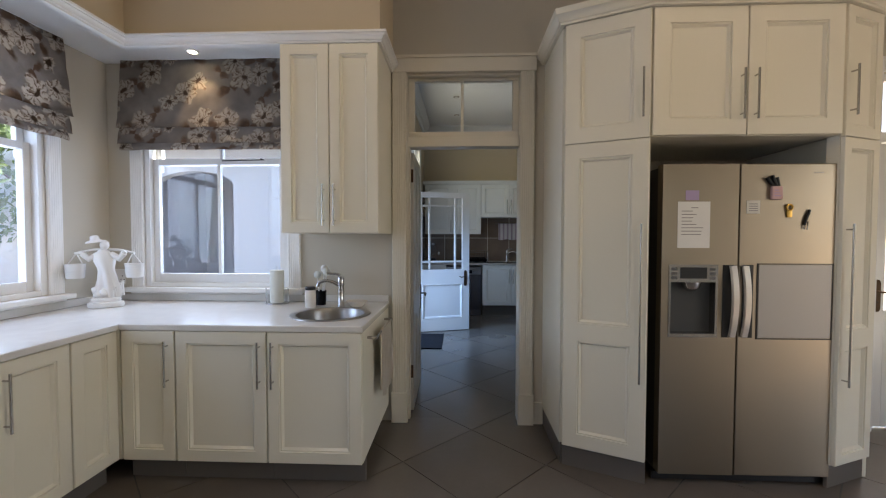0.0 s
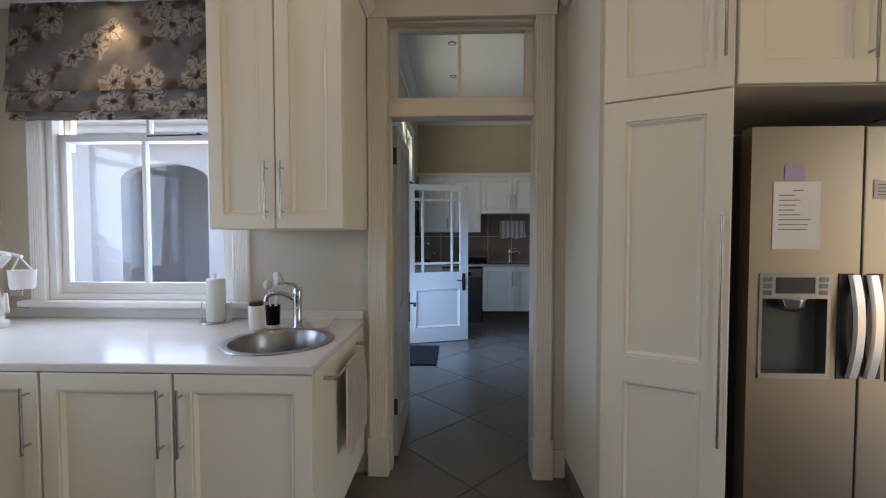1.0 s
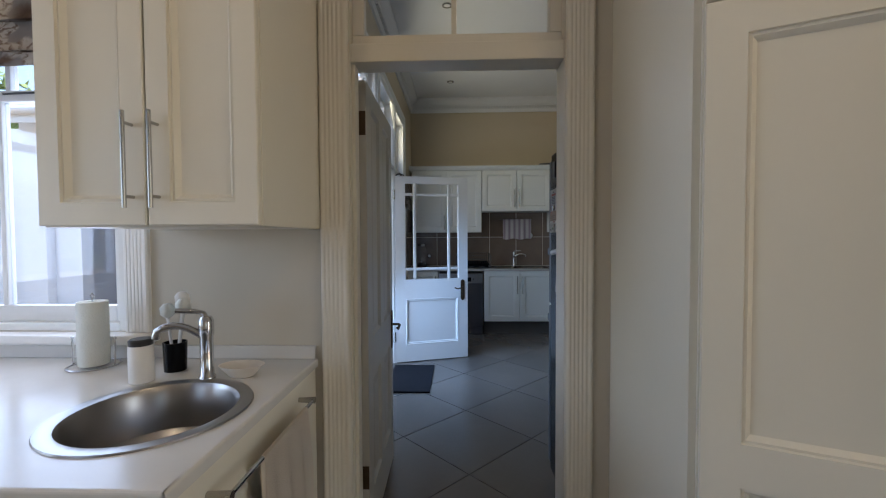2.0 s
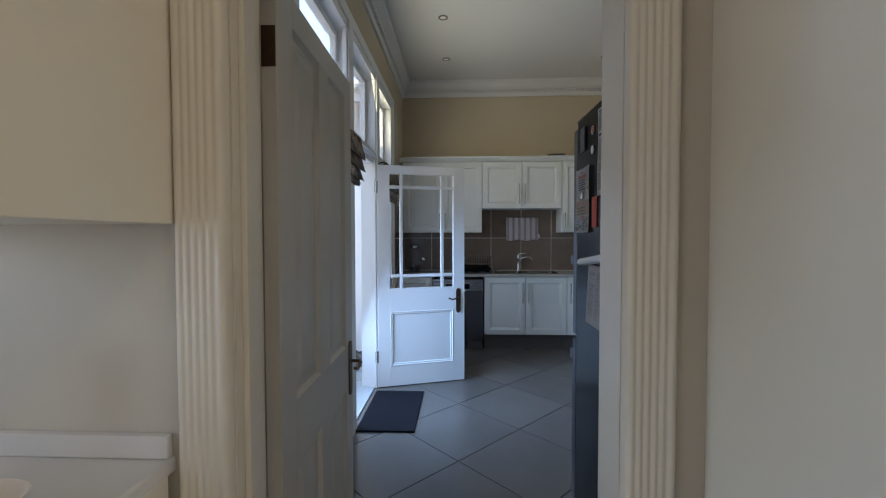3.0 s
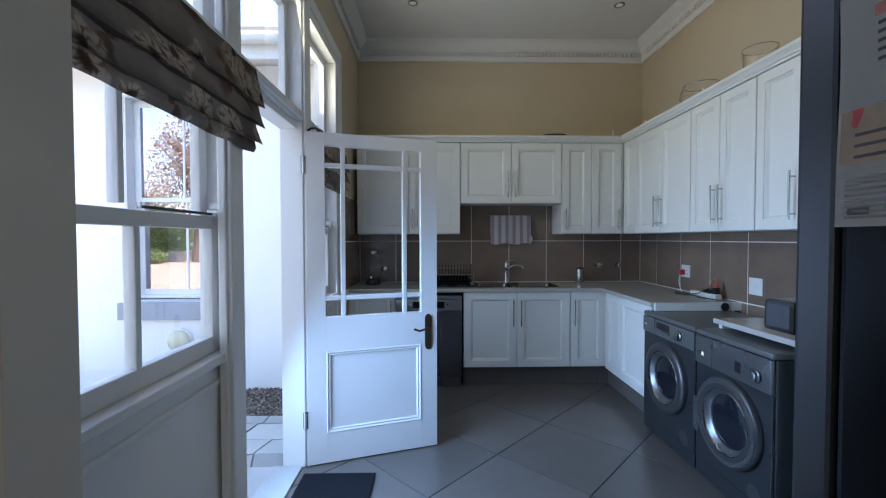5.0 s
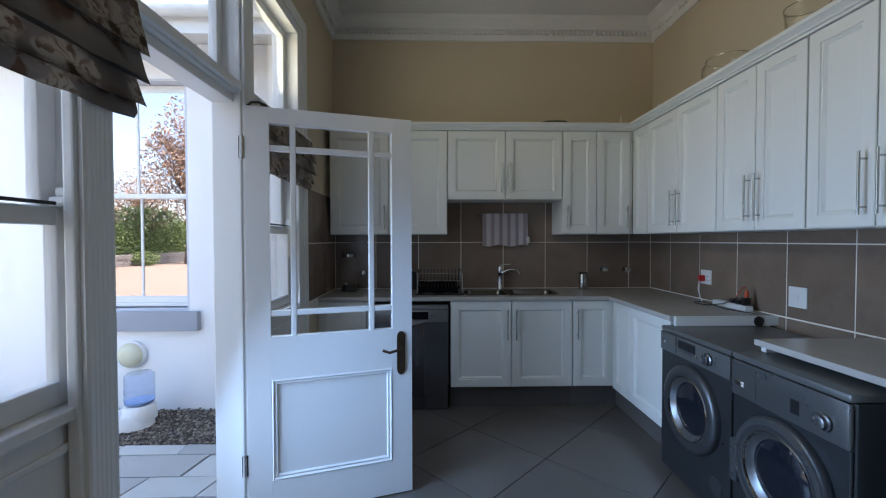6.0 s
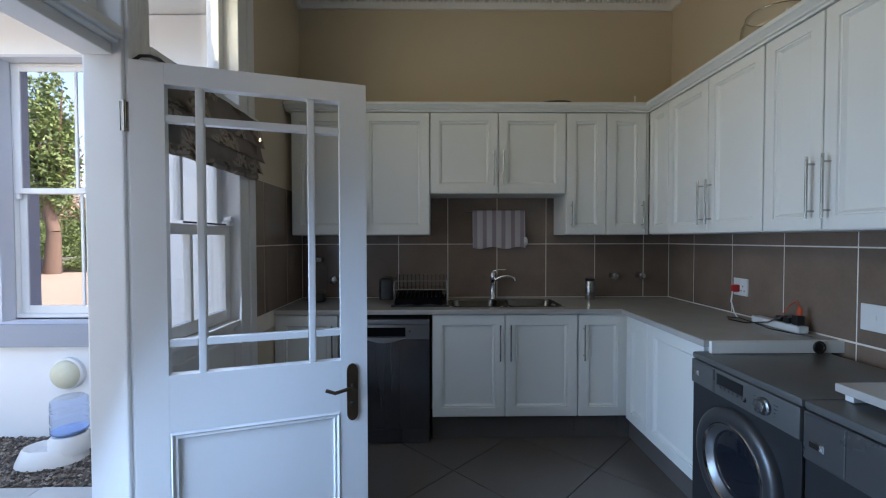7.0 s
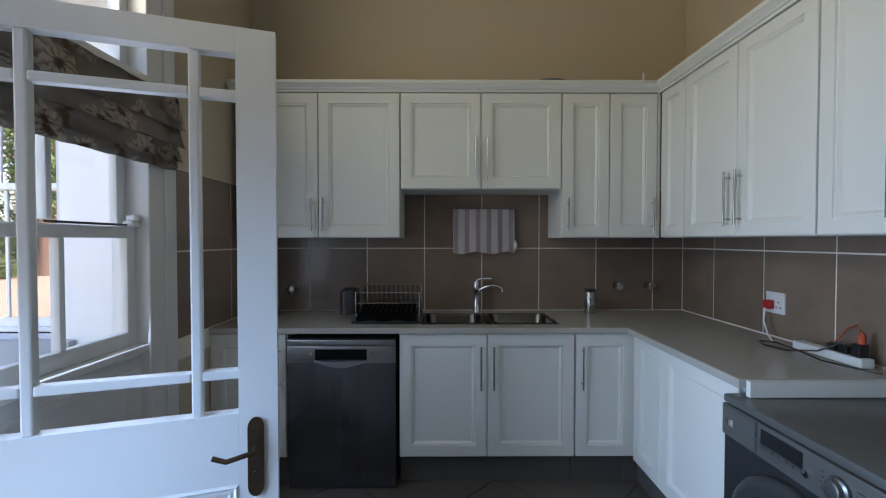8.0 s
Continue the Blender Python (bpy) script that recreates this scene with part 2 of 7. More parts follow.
def slab(xs, ys, keep, z0, z1):
    """One connected slab from the cells (i, j) of a grid of cuts."""
    bm = bmesh.new()
    vert = {}

    def v(i, j, z):
        if (i, j, z) not in vert:
            vert[i, j, z] = bm.verts.new((xs[i], ys[j], z))
        return vert[i, j, z]

    for i, j in keep:
        bm.faces.new([v(a, c, z1) for a, c in ((i, j), (i + 1, j), (i + 1, j + 1), (i, j + 1))])
        bm.faces.new([v(a, c, z0) for a, c in ((i, j + 1), (i + 1, j + 1), (i + 1, j), (i, j))])
        for n, e in (((i - 1, j), ((i, j + 1), (i, j))), ((i + 1, j), ((i + 1, j), (i + 1, j + 1))), ((i, j - 1), ((i, j), (i + 1, j))), ((i, j + 1), ((i + 1, j + 1), (i, j + 1)))):
            if n not in keep:
                (a, c), (d, f) = e
                bm.faces.new((v(a, c, z0), v(d, f, z0), v(d, f, z1), v(a, c, z1)))
    return bm


def mesh_of(name, bm, material, smooth=None):
    me = bpy.data.meshes.new(name)
    bm.normal_update()
    bm.to_mesh(me)
    bm.free()
    me.materials.append(material)
    if smooth is not None:
        me.shade_smooth()
        me.set_sharp_from_angle(angle=radians(smooth))
    return me


def part(name, bm, material, parent, label="", smooth=None):
    ob = new(name, mesh_of(name, bm, material, smooth))
    ob.parent = parent
    return tagged(ob, label)


def thing(name, m, label, category, group="", kind=""):
    ob = new(name)
    ob.empty_display_size = 0.1
    ob.matrix_world = m
    return tagged(ob, label, category, group, kind)


def solid(name, bm, material, label, category, group="", kind="", smooth=None, m=Matrix()):
    ob = new(name, mesh_of(name, bm, material, smooth))
    ob.matrix_world = m
    return tagged(ob, label, category, group, kind)


def structure(name, bm, material, label, smooth=None, m=Matrix()):
    return solid(name, bm, material, label, name.split("_")[0], kind="structure", smooth=smooth, m=m)


def B(*a, **k):
    return box(bmesh.new(), *a, **k)


def boxes(*rows, bevel=0.0):
    bm = bmesh.new()
    for r in rows:
        box(bm, *r, bevel=bevel)
    return bm


def pane(name, bm, parent, material=None):
    ob = part(name, bm, material or M["glass"], parent)
    ob.visible_shadow = False
    return ob

# ---- large structure ----


def wall_with(name, x0, x1, y0, y1, z0, z1, openings, along, material, label):
    """A wall block with rectangular openings (start, end, bottom, top) along x or y."""
    bm = bmesh.new()
    cuts = sorted({x0 if along == "x" else y0, x1 if along == "x" else y1, *[v for o in openings for v in o[:2]]})
    for a, b in zip(cuts, cuts[1:]):
        mid = (a + b) / 2
        spans, z = [], z0
        for o in sorted([o for o in openings if o[0] < mid < o[1]], key=lambda o: o[2]):
            spans.append((z, o[2]))
            z = o[3]
        spans.append((z, z1))
        for c, d in spans:
            if d - c > 1e-4:
                box(bm, *((a, b, y0, y1) if along == "x" else (x0, x1, a, b)), c, d)
    return structure(name, bm, material, label)


K_CEIL, L_CEIL = 3.40, 3.37
KY = 3.74       # kitchen face of the wall between the two rooms
LY = 3.87       # its utility-room face
LX0, LX1, LYN = -0.43, 2.53, 8.38
G = -0.20       # ground outside

floor = structure("floor", boxes((-2.55, 4.45, -3.1, KY + 0.02, -0.2, -0.004), (-0.52, 2.6, KY + 0.02, 8.45, -0.2, -0.004)), M["grout"], "dark grout bed under large diagonal grey floor tiles")
ceiling = structure("ceiling_kitchen", B(-2.75, 4.6, -3.2, LY, K_CEIL, K_CEIL + 0.15), M["ceiling"], "white painted flat kitchen ceiling")
structure("ceiling_utility", B(-0.62, 2.7, LY + 0.003, 8.6, L_CEIL, L_CEIL + 0.15), M["ceiling"], "white painted flat utility room ceiling")

# kitchen window by the sink, and the left window
WX0, WX1, WZ0, WZ1 = -2.13, -1.03, 0.985, 2.56
wall_with("wall_north", -2.75, 4.6, KY, LY, -0.2, K_CEIL, [(WX0, WX1, WZ0, WZ1), (-0.170, 0.677, -0.2, 2.535), (3.12, 3.95, -0.2, 2.5)], "x", M["palewall"], "pale beige painted wall between kitchen and utility room")
# the second opening is out of view, added to let light in
wall_with("wall_west", -2.60, -2.40, -3.2, KY, -0.2, K_CEIL, [(2.17, 3.27, WZ0, WZ1), (-0.6, 1.2, WZ0, WZ1)], "y", M["palewall"], "pale beige painted kitchen wall with a sash window")
# closes the room behind the camera; its opening is added for skylight
wall_with("wall_south", -2.40, 4.4, -3.2, -3.0, -0.2, K_CEIL, [(2.4, 3.6, 0.9, 2.4)], "x", M["palewall"], "pale beige kitchen wall with an unseen opening added for light")
# wide opening added out of view for the warm fill lamp
wall_with("wall_east", 4.4, 4.6, -3.0, KY, -0.2, K_CEIL, [(0.35, 1.75, -0.2, 2.4)], "y", M["palewall"], "pale beige kitchen wall with a wide unseen opening added for light")

# utility room walls
wall_with("wall_west_utility", -0.60, LX0, LY, 8.38, -0.2, L_CEIL, [(4.70, 7.43, -0.2, 2.78)], "y", M["wall"], "beige painted wall round the tall glazed garden frontage")
structure("wall_north_utility", B(-0.60, 2.73, LYN, 8.58, -0.2, L_CEIL), M["wall"], "beige painted end wall above the wall cabinets")
structure("wall_east_utility", B(LX1, 2.73, LY, LYN, -0.2, L_CEIL), M["wall"], "beige painted side wall of the utility room")
structure("wall_face_utility", boxes((0.78, LX1, LY, LY + 0.012, 0, L_CEIL), (LX0, -0.28, LY, LY + 0.012, 0, L_CEIL), (-0.28, 0.78, LY, LY + 0.012, 2.62, L_CEIL)), M["wall"], "beige plaster face round the kitchen door")

# bulkhead over the kitchen windows, with its crown moulding
structure("bulkhead", boxes((-2.40, -0.255, 3.25, KY, 2.655, K_CEIL), (-2.40, -1.85, -3.0, 3.25, 2.655, K_CEIL), (-1.85, -0.255, 3.25, 3.27, 2.575, 2.655), (-1.87, -1.85, -3.0, 3.27, 2.575, 2.655), (-0.275, -0.255, 3.27, KY, 2.575, 2.655)), M["wall"], "beige boxed bulkhead above the kitchen windows")
structure("bulkhead_soffit", boxes((-2.40, -0.276, 3.271, KY, 2.64, 2.6545), (-2.40, -1.871, -3.0, 3.271, 2.64, 2.6545)), M["white"], "white soffit under the bulkhead")
CROWN = [(-0.022, 2.536), (0.006, 2.536), (0.008, 2.546), (0.016, 2.549), (0.017, 2.556), (0.027, 2.566), (0.034, 2.571), (0.035, 2.578), (0.043, 2.581), (0.044, 2.594), (0.001, 2.597), (-0.001, 2.574), (-0.022, 2.574)]
structure("trim_bulkhead", sweep(bmesh.new(), CROWN, [(-1.85, -2.9), (-1.85, 3.25), (-0.255, 3.25), (-0.255, 3.735)]), M["white"], "white crown moulding along the bulkhead edge", 40)

# cornice of the utility room with dentils
COR = [(0.0, 3.178), (0.02, 3.178), (0.022, 3.20), (0.03, 3.222), (0.03, 3.262), (0.045, 3.27), (0.05, 3.285), (0.085, 3.315), (0.11, 3.335), (0.115, 3.368), (0.0, 3.368)]
cornice = structure("cornice", sweep(bmesh.new(), COR, [(LX0, LY + 0.014), (LX0, LYN), (LX1, LYN), (LX1, LY + 0.014)], False), M["ceiling"], "white plaster cornice with a dentil band", 30)
bm = bmesh.new()
for i in range(72):
    x = LX0 + 0.06 + i * 0.04
    if x < LX1 - 0.06:
        box(bm, x, x + 0.022, LYN - 0.056, LYN - 0.0305, 3.224, 3.258)
for i in range(106):
    y = 4.0 + i * 0.04
    if y < LYN - 0.06:
        box(bm, LX0 + 0.0305, LX0 + 0.056, y, y + 0.022, 3.224, 3.258)
        box(bm, LX1 - 0.056, LX1 - 0.0305, y, y + 0.022, 3.224, 3.258)
tagged(part("dentils", bm, M["ceiling"], cornice), kind="stuff")

# ---- kitchen doorway: fluted architrave, transom light, lining ----
door1 = thing("door_1", pose(0.245, KY, 0), "cream painted doorway with fluted architraves and a transom light", "door", kind="structure")
OX0, OX1 = -0.150 - 0.245, 0.657 - 0.245


def flute_post(bm, x0, x1, z0, z1, y=-0.03):
    """An architrave post with beads and flutes, its face towards -y."""
    w = x1 - x0
    pts = [(0, 0), (0, y * 0.75), (0.06, y), (0.14, y), (0.17, y * 0.93)]
    for k in range(4):
        a = 0.20 + k * 0.15
        pts += [(a, y * 0.93), (a + 0.03, y * 1.0), (a + 0.09, y * 1.0), (a + 0.12, y * 0.93)]
    pts += [(0.83, y * 0.93), (0.86, y), (0.94, y), (1, y * 0.75), (1, 0)]
    a = [bm.verts.new((x0 + px * w, py, z0)) for px, py in pts]
    b = [bm.verts.new((x0 + px * w, py, z1)) for px, py in pts]
    for i in range(len(pts)):
        j = (i + 1) % len(pts)
        bm.faces.new((a[i], a[j], b[j], b[i]))
    bm.faces.new(a), bm.faces.new(b)
    bmesh.ops.recalc_face_normals(bm, faces=bm.faces)
    return bm


for s0, s1 in ((OX0 - 0.112, OX0 - 0.004), (OX1 + 0.002, OX1 + 0.102)):
    part("architrave", flute_post(bmesh.new(), s0, s1, 0.22, 2.535), M["trim"], door1, smooth=75)
    part("plinth_block", B(s0 - 0.006, s1 + 0.006, -0.04, 0, 0, 0.22, bevel=0.004), M["trim"], door1)
    # the same on the utility side
    back = -0.05 if s0 < 0 else 0.0
    bm = flute_post(bmesh.new(), s0 + (back or 0.036), s1 + back, 0.0, 2.535)
    bmesh.ops.transform(bm, matrix=Matrix.Translation((0, 0.142, 0)) @ Matrix.Diagonal((1, -1, 1, 1)), verts=bm.verts)
    bmesh.ops.recalc_face_normals(bm, faces=bm.faces)
    part("architrave", bm, M["trim"], door1, smooth=75)
part("head_architrave", boxes((OX0 - 0.112, OX1 + 0.112, -0.032, 0, 2.537, 2.635), (OX0 - 0.125, OX1 + 0.125, -0.045, 0, 2.635, 2.655), bevel=0.004), M["trim"], door1)
part("lining", boxes((OX0 - 0.018, OX0, 0.002, 0.128, 0, 2.52), (OX1, OX1 + 0.018, 0.002, 0.128, 0, 2.52), (OX0 - 0.018, OX1 + 0.018, 0.002, 0.128, 2.52, 2.534)), M["trim"], door1)
part("door_stop", boxes((OX0, OX0 + 0.014, 0.03, 0.085, 0, 2.015), bevel=0.003), M["trim"], door1)
part("transom_bar", boxes((OX0, OX1, 0.01, 0.12, 2.015, 2.085), bevel=0.005), M["trim"], door1)
tf = part("transom_frame", boxes((OX0, OX1, 0.05, 0.095, 2.086, 2.131), (OX0, OX1, 0.05, 0.095, 2.498, 2.519), (OX0, OX0 + 0.046, 0.05, 0.095, 2.132, 2.497), (OX1 - 0.046, OX1, 0.05, 0.095, 2.132, 2.497), (-0.010, 0.010, 0.05, 0.095, 2.132, 2.497), bevel=0.003), M["trim"], door1)
for a, b in ((OX0 + 0.047, -0.011), (0.011, OX1 - 0.047)):
    pane("pane", B(a, b, 0.07, 0.074, 2.132, 2.497), tf)

# ---- cabinet kit ----


def shaker(bm, w, h, x0=0.0, z0=0.0, stile=0.062, t=0.02, low=False, high=False, join=0.0):
    """A framed cabinet door, back at y = t, with a moulded recessed panel. low/high: this end meets another panel, with a rail of width join."""
    c = 0.003
    i = stile
    lo, hi = join if low else i, join if high else i

    def ring(d, y):
        return (i + d, w - i - d, lo + d, h - hi - d, y)

    return rings_panel(bm, [
        (0, w, 0, h, t), (0, w, 0, h, c), (c, w - c, 0 if low else c, h if high else h - c, 0),
        ring(0, 0), ring(0.002, 0.007), ring(0.009, 0.0055), ring(0.012, 0.009), ring(0.020, 0.018)], x0, z0)


def bar_handle(bm, x, z0, z1, y=0.0, r=0.0055, off=0.032):
    rod(bm, (x, y - off, z0), (x, y - off, z1), r, seg=12)
    for z in (z0 + 0.03, z1 - 0.03):
        rod(bm, (x, y, z), (x, y - off, z), r * 0.8, seg=8)
    return bm


def cabinet_door(parent, x0, w, z0, h, handle=None, hz=None, paint="cream", stile=0.062, panels=None):
    """A door on the front of a cabinet; handle: 'l' or 'r' side; panels: heights of stacked panels for tall doors."""
    bm = bmesh.new()
    if panels:
        z = 0.0
        for k, ph in enumerate(panels):
            shaker(bm, w, ph, 0, z, stile, low=k > 0, high=k < len(panels) - 1, join=0.052)
            z += ph
    else:
        shaker(bm, w, h, 0, 0, stile)
    bmesh.ops.translate(bm, vec=(x0, -0.02, z0), verts=bm.verts)
    d = part("door", bm, M[paint], parent)
    if handle:
        x = x0 + (0.032 if handle == "l" else w - 0.032)
        part("handle", bar_handle(bmesh.new(), x, hz[0], hz[1], -0.02), M["satin"], d, "satin nickel bar handle", 40)
    return d


def cabinet(name, m, w, depth, z0, z1, doors, label, group, paint="cream", plinth=0.0, stile=0.062, category="cabinet", open_top=False):
    """doors: (x0, width, handle side, handle z range). The carcass front stands at y = 0, its back at y = depth."""
    th = thing(name, m, label, category, group)
    if open_top:
        body = slab((0, 0.018, w - 0.018, w), (0.001, 0.019, depth - 0.018, depth), {(i, j) for i in range(3) for j in range(3)} - {(1, 1)}, z0 + 0.018, z1)
        box(body, 0.001, w - 0.001, 0.002, depth - 0.001, z0, z0 + 0.018)
    else:
        body = B(0, w, 0.001, depth, z0, z1, bevel=0.002)
    part("body", body, M[paint], th)
    g = 0.003
    for x0, dw, side, hz in doors:
        cabinet_door(th, x0 + g, dw - 2 * g, z0 + g, z1 - z0 - 2 * g, side, hz, paint, stile)
    if plinth:
        part("plinth", B(0, w, 0.06, 0.075, 0.0, z0 - 0.001), M["plinth"], th, "grey tiled plinth")
    return th


NB = "utility base cabinets"
NU = "utility wall cabinets"
# north run of base units, fronts at y = 7.81
BZ0, BZ1 = 0.175, 0.868
FY = 7.832


def base(x0, x1, doors, label, open_top=False):
    return cabinet("base_cabinet", pose(x0, FY, 0), x1 - x0, LYN - FY, BZ0, BZ1, doors, label, NB, "lwhite", 1, open_top=open_top)


HB = (0.56, 0.80)
base(-0.428, -0.004, [(0.0, 0.424, "r", HB)], "white shaker base cabinet beside the dishwasher")
base(0.620, 1.596, [(0.0, 0.488, "r", HB), (0.488, 0.488, "l", HB)], "white two-door shaker base cabinet under the sink", True)
base(1.600, 1.930, [(0.0, 0.330, "l", HB)], "narrow white shaker base cabinet in the corner")
# east run of base units, plain panels that face -x
eb = thing("base_cabinet", pose(1.93, FY - 0.02, 0, 0, 0, -90), "white base cabinet with plain panelled front along the side wall", "cabinet", NB)
part("body", B(0.0, 0.825, 0.001, 0.60, BZ0, BZ1, bevel=0.002), M["lwhite"], eb)
cabinet_door(eb, 0.03, 0.27, BZ0, BZ1 - BZ0 - 0.003, paint="lwhite")
cabinet_door(eb, 0.302, 0.521, BZ0, BZ1 - BZ0 - 0.003, paint="lwhite")
part("plinth", B(-0.11, 0.825, 0.05, 0.065, 0, BZ0 - 0.001), M["plinth"], eb, "grey tiled plinth")
part("plinth", B(-0.085, -0.07, -0.03, 0.049, 0, BZ0 - 0.001), M["plinth"], eb, "grey tiled plinth")

# rounded worktop edges

def soften(bm, size=0.007, keep_round=False):
    """Rounds the upper rim of a slab."""
    bm.normal_update()
    rim = [e for e in bm.edges if len(e.link_faces) == 2 and sorted(abs(f.normal.z) > 0.9 for f in e.link_faces) == [False, True] and max(f.normal.z for f in e.link_faces) > 0.9 and e.calc_length() > 0.06]
    bmesh.ops.bevel(bm, geom=rim, offset=size, segments=3, affect="EDGES", profile=0.5)
    return bm


# worktop of the utility room: L-shaped slab with two sink bowls let in
SX0, SX1, SY0, SY1 = 0.74, 1.54, 7.90, 8.25
TOPZ = 0.902
wx, wy = (LX0 + 0.002, SX0, SX1, 1.88, LX1 - 0.013), (6.945, 7.795, SY0, SY1, LYN - 0.013)
bm = slab(wx, wy, {(i, j) for i in range(4) for j in range(1, 4) if (i, j) != (1, 2)} | {(3, 0)}, 0.871, TOPZ)
soften(bm)
worktop = solid("worktop", bm, M["lcounter"], "beige-grey quartz L-shaped worktop along two walls", "worktop")
solid("worktop_upstand", boxes((1.905, LX1 - 0.012, 6.925, 6.944, 0.846, TOPZ - 0.002)), M["lwhite"], "white end fascia under the worktop edge", "fascia")
# worktop piece over the dryer
solid("worktop", boxes((1.945, LX1 - 0.012, 5.80, 6.385, 0.874, TOPZ), bevel=0.004), M["lcounter"], "beige-grey quartz worktop piece over the tumble dryer", "worktop")

solid("worktop_support", boxes((1.975, LX1 - 0.014, 6.352, 6.380, 0.846, 0.8735), bevel=0.002), M["lwhite"], "white batten under the end of the worktop piece", "batten")

# wall units, fronts at y = 8.045
UY = 8.065
UZ0, UZ1 = 1.40, 2.276
HU = (1.44, 1.64)


def upper(x0, x1, z0, doors, label):
    return cabinet("wall_cabinet", pose(x0, UY, 0), x1 - x0, LYN - UY, z0, UZ1, doors, label, NU, "lwhite")


upper(-0.385, 0.603, UZ0, [(0, 0.494, "r", HU), (0.494, 0.494, "l", HU)], "white two-door shaker wall cabinet")
upper(0.606, 1.584, 1.695, [(0, 0.489, "r", (1.75, 2.0)), (0.489, 0.489, "l", (1.75, 2.0))], "short white two-door shaker wall cabinet over the sink")
upper(1.587, 2.168, UZ0, [(0, 0.29, "l", HU), (0.29, 0.291, "r", HU)], "white shaker wall cabinet with two narrow doors")
UX = 2.205
solid("cabinet_filler", boxes((2.169, 2.1845, 8.048, 8.12, UZ0, UZ1)), M["lwhite"], "white filler strip in the corner of the wall cabinets", "filler")


def upper_east(y1, y0, doors, label):
    return cabinet("wall_cabinet", pose(UX, y1, 0, 0, 0, -90), y1 - y0, LX1 - UX, UZ0, UZ1, doors, label, NU, "lwhite", stile=0.055)


upper_east(8.04, 7.80, [(0, 0.24, None, None)], "narrow white corner filler wall cabinet")
HE = (1.45, 1.70)
upper_east(7.797, 7.00, [(0, 0.398, "r", HE), (0.398, 0.399, "l", HE)], "white two-door shaker wall cabinet on the side wall")
upper_east(6.997, 6.40, [(0, 0.298, "r", HE), (0.298, 0.299, "l", HE)], "white two-door shaker wall cabinet on the side wall")
upper_east(6.397, 5.80, [(0, 0.298, "r", HE), (0.298, 0.299, "l", HE)], "white two-door shaker wall cabinet on the side wall")
tall = cabinet("tall_cabinet", pose(1.93, 5.788, 0, 0, 0, -90), 0.588, LX1 - 1.932, 0.11, UZ1, [(0.004, 0.292, "r", (0.95, 1.25)), (0.296, 0.292, "l", (0.95, 1.25))], "tall white painted cupboard beside the tumble dryer", "utility tall cabinets", "lwhite", 1)
PEL = [(0, 2.278), (0.010, 2.278), (0.012, 2.288), (0.024, 2.290), (0.026, 2.298), (0.032, 2.302), (0.044, 2.316), (0.050, 2.318), (0.052, 2.335), (0, 2.335)]
solid("cabinet_cornice", sweep(bmesh.new(), PEL, [(-0.42, 8.05), (2.188, 8.05), (2.188, 5.80)]), M["lwhite"], "white moulded cornice along the top of the wall cabinets", "cornice", smooth=40)
solid("cabinet_top_board", boxes((-0.41, LX1 - 0.002, 8.05, LYN - 0.002, 2.279, 2.33), (2.19, LX1 - 0.002, 5.80, 8.05, 2.279, 2.33)), M["lwhite"], "white dust board over the wall cabinets", "board")
# ---- kitchen units ----
KB = "kitchen base cabinets"
KZ0, KZ1 = 0.13, 0.85
KF = 2.92
HK = (0.55, 0.80)


def kbase(m, w, depth, doors, label, open_top=False):
    return cabinet("base_cabinet", m, w, depth, KZ0, KZ1, doors, label, KB, plinth=1, open_top=open_top)


kbase(pose(-1.63, KF, 0), 0.31, 0.80, [(0.01, 0.30, "r", HK)], "cream shaker base cabinet in the corner")
kbase(pose(-1.316, KF, 0), 0.505, 0.80, [(0, 0.505, "r", HK)], "cream shaker base cabinet")
kbase(pose(-0.807, KF, 0), 0.517, 0.80, [(0, 0.517, "l", HK)], "cream shaker base cabinet under the round sink", True)
kbase(pose(-1.66, 2.905, 0, 0, 0, 90) @ pose(-0.27, 0, 0), 0.27, 0.72, [(0, 0.27, None, None)], "narrow cream shaker base cabinet in the corner, without a handle")
kbase(pose(-1.66, 2.632, 0, 0, 0, 90) @ pose(-0.33, 0, 0), 0.33, 0.72, [(0, 0.33, "l", HK)], "narrow cream shaker base cabinet along the side wall")
kbase(pose(-1.66, 2.30, 0, 0, 0, 90) @ pose(-0.423, 0, 0), 0.423, 0.72, [(0, 0.423, "l", HK)], "cream shaker base cabinet along the side wall")
kbase(pose(-1.66, 1.875, 0, 0, 0, 90) @ pose(-0.6, 0, 0), 0.6, 0.72, [(0, 0.6, "l", HK)], "cream shaker base cabinet along the side wall")
kbase(pose(-1.66, 1.27, 0, 0, 0, 90) @ pose(-0.6, 0, 0), 0.6, 0.72, [(0, 0.6, "l", HK)], "cream shaker base cabinet along the side wall")

solid("corner_post", boxes((-1.70, -1.631, 2.908, 2.96, KZ0, KZ1), bevel=0.002), M["cream"], "cream corner post between the base cabinets", "post")

# upper unit
cabinet("wall_cabinet", pose(-0.872, 3.264, 0), 0.607, KY - 3.264, 1.382, 2.535, [(0, 0.303, "r", (1.43, 1.68)), (0.303, 0.304, "l", (1.43, 1.68))], "tall cream two-door shaker wall cabinet by the doorway", "kitchen wall cabinets")

# kitchen worktop with a round hole for the sink
SKX, SKY, SKR = -0.565, 3.25, 0.205
bm = bmesh.new()
N = 48
zt, zb = 0.884, 0.853
# ring of quads between the hole and a square, then boxes round the square
sq = 0.27
circ = [(SKX + SKR * math.cos(a * math.tau / N), SKY + SKR * math.sin(a * math.tau / N)) for a in range(N)]


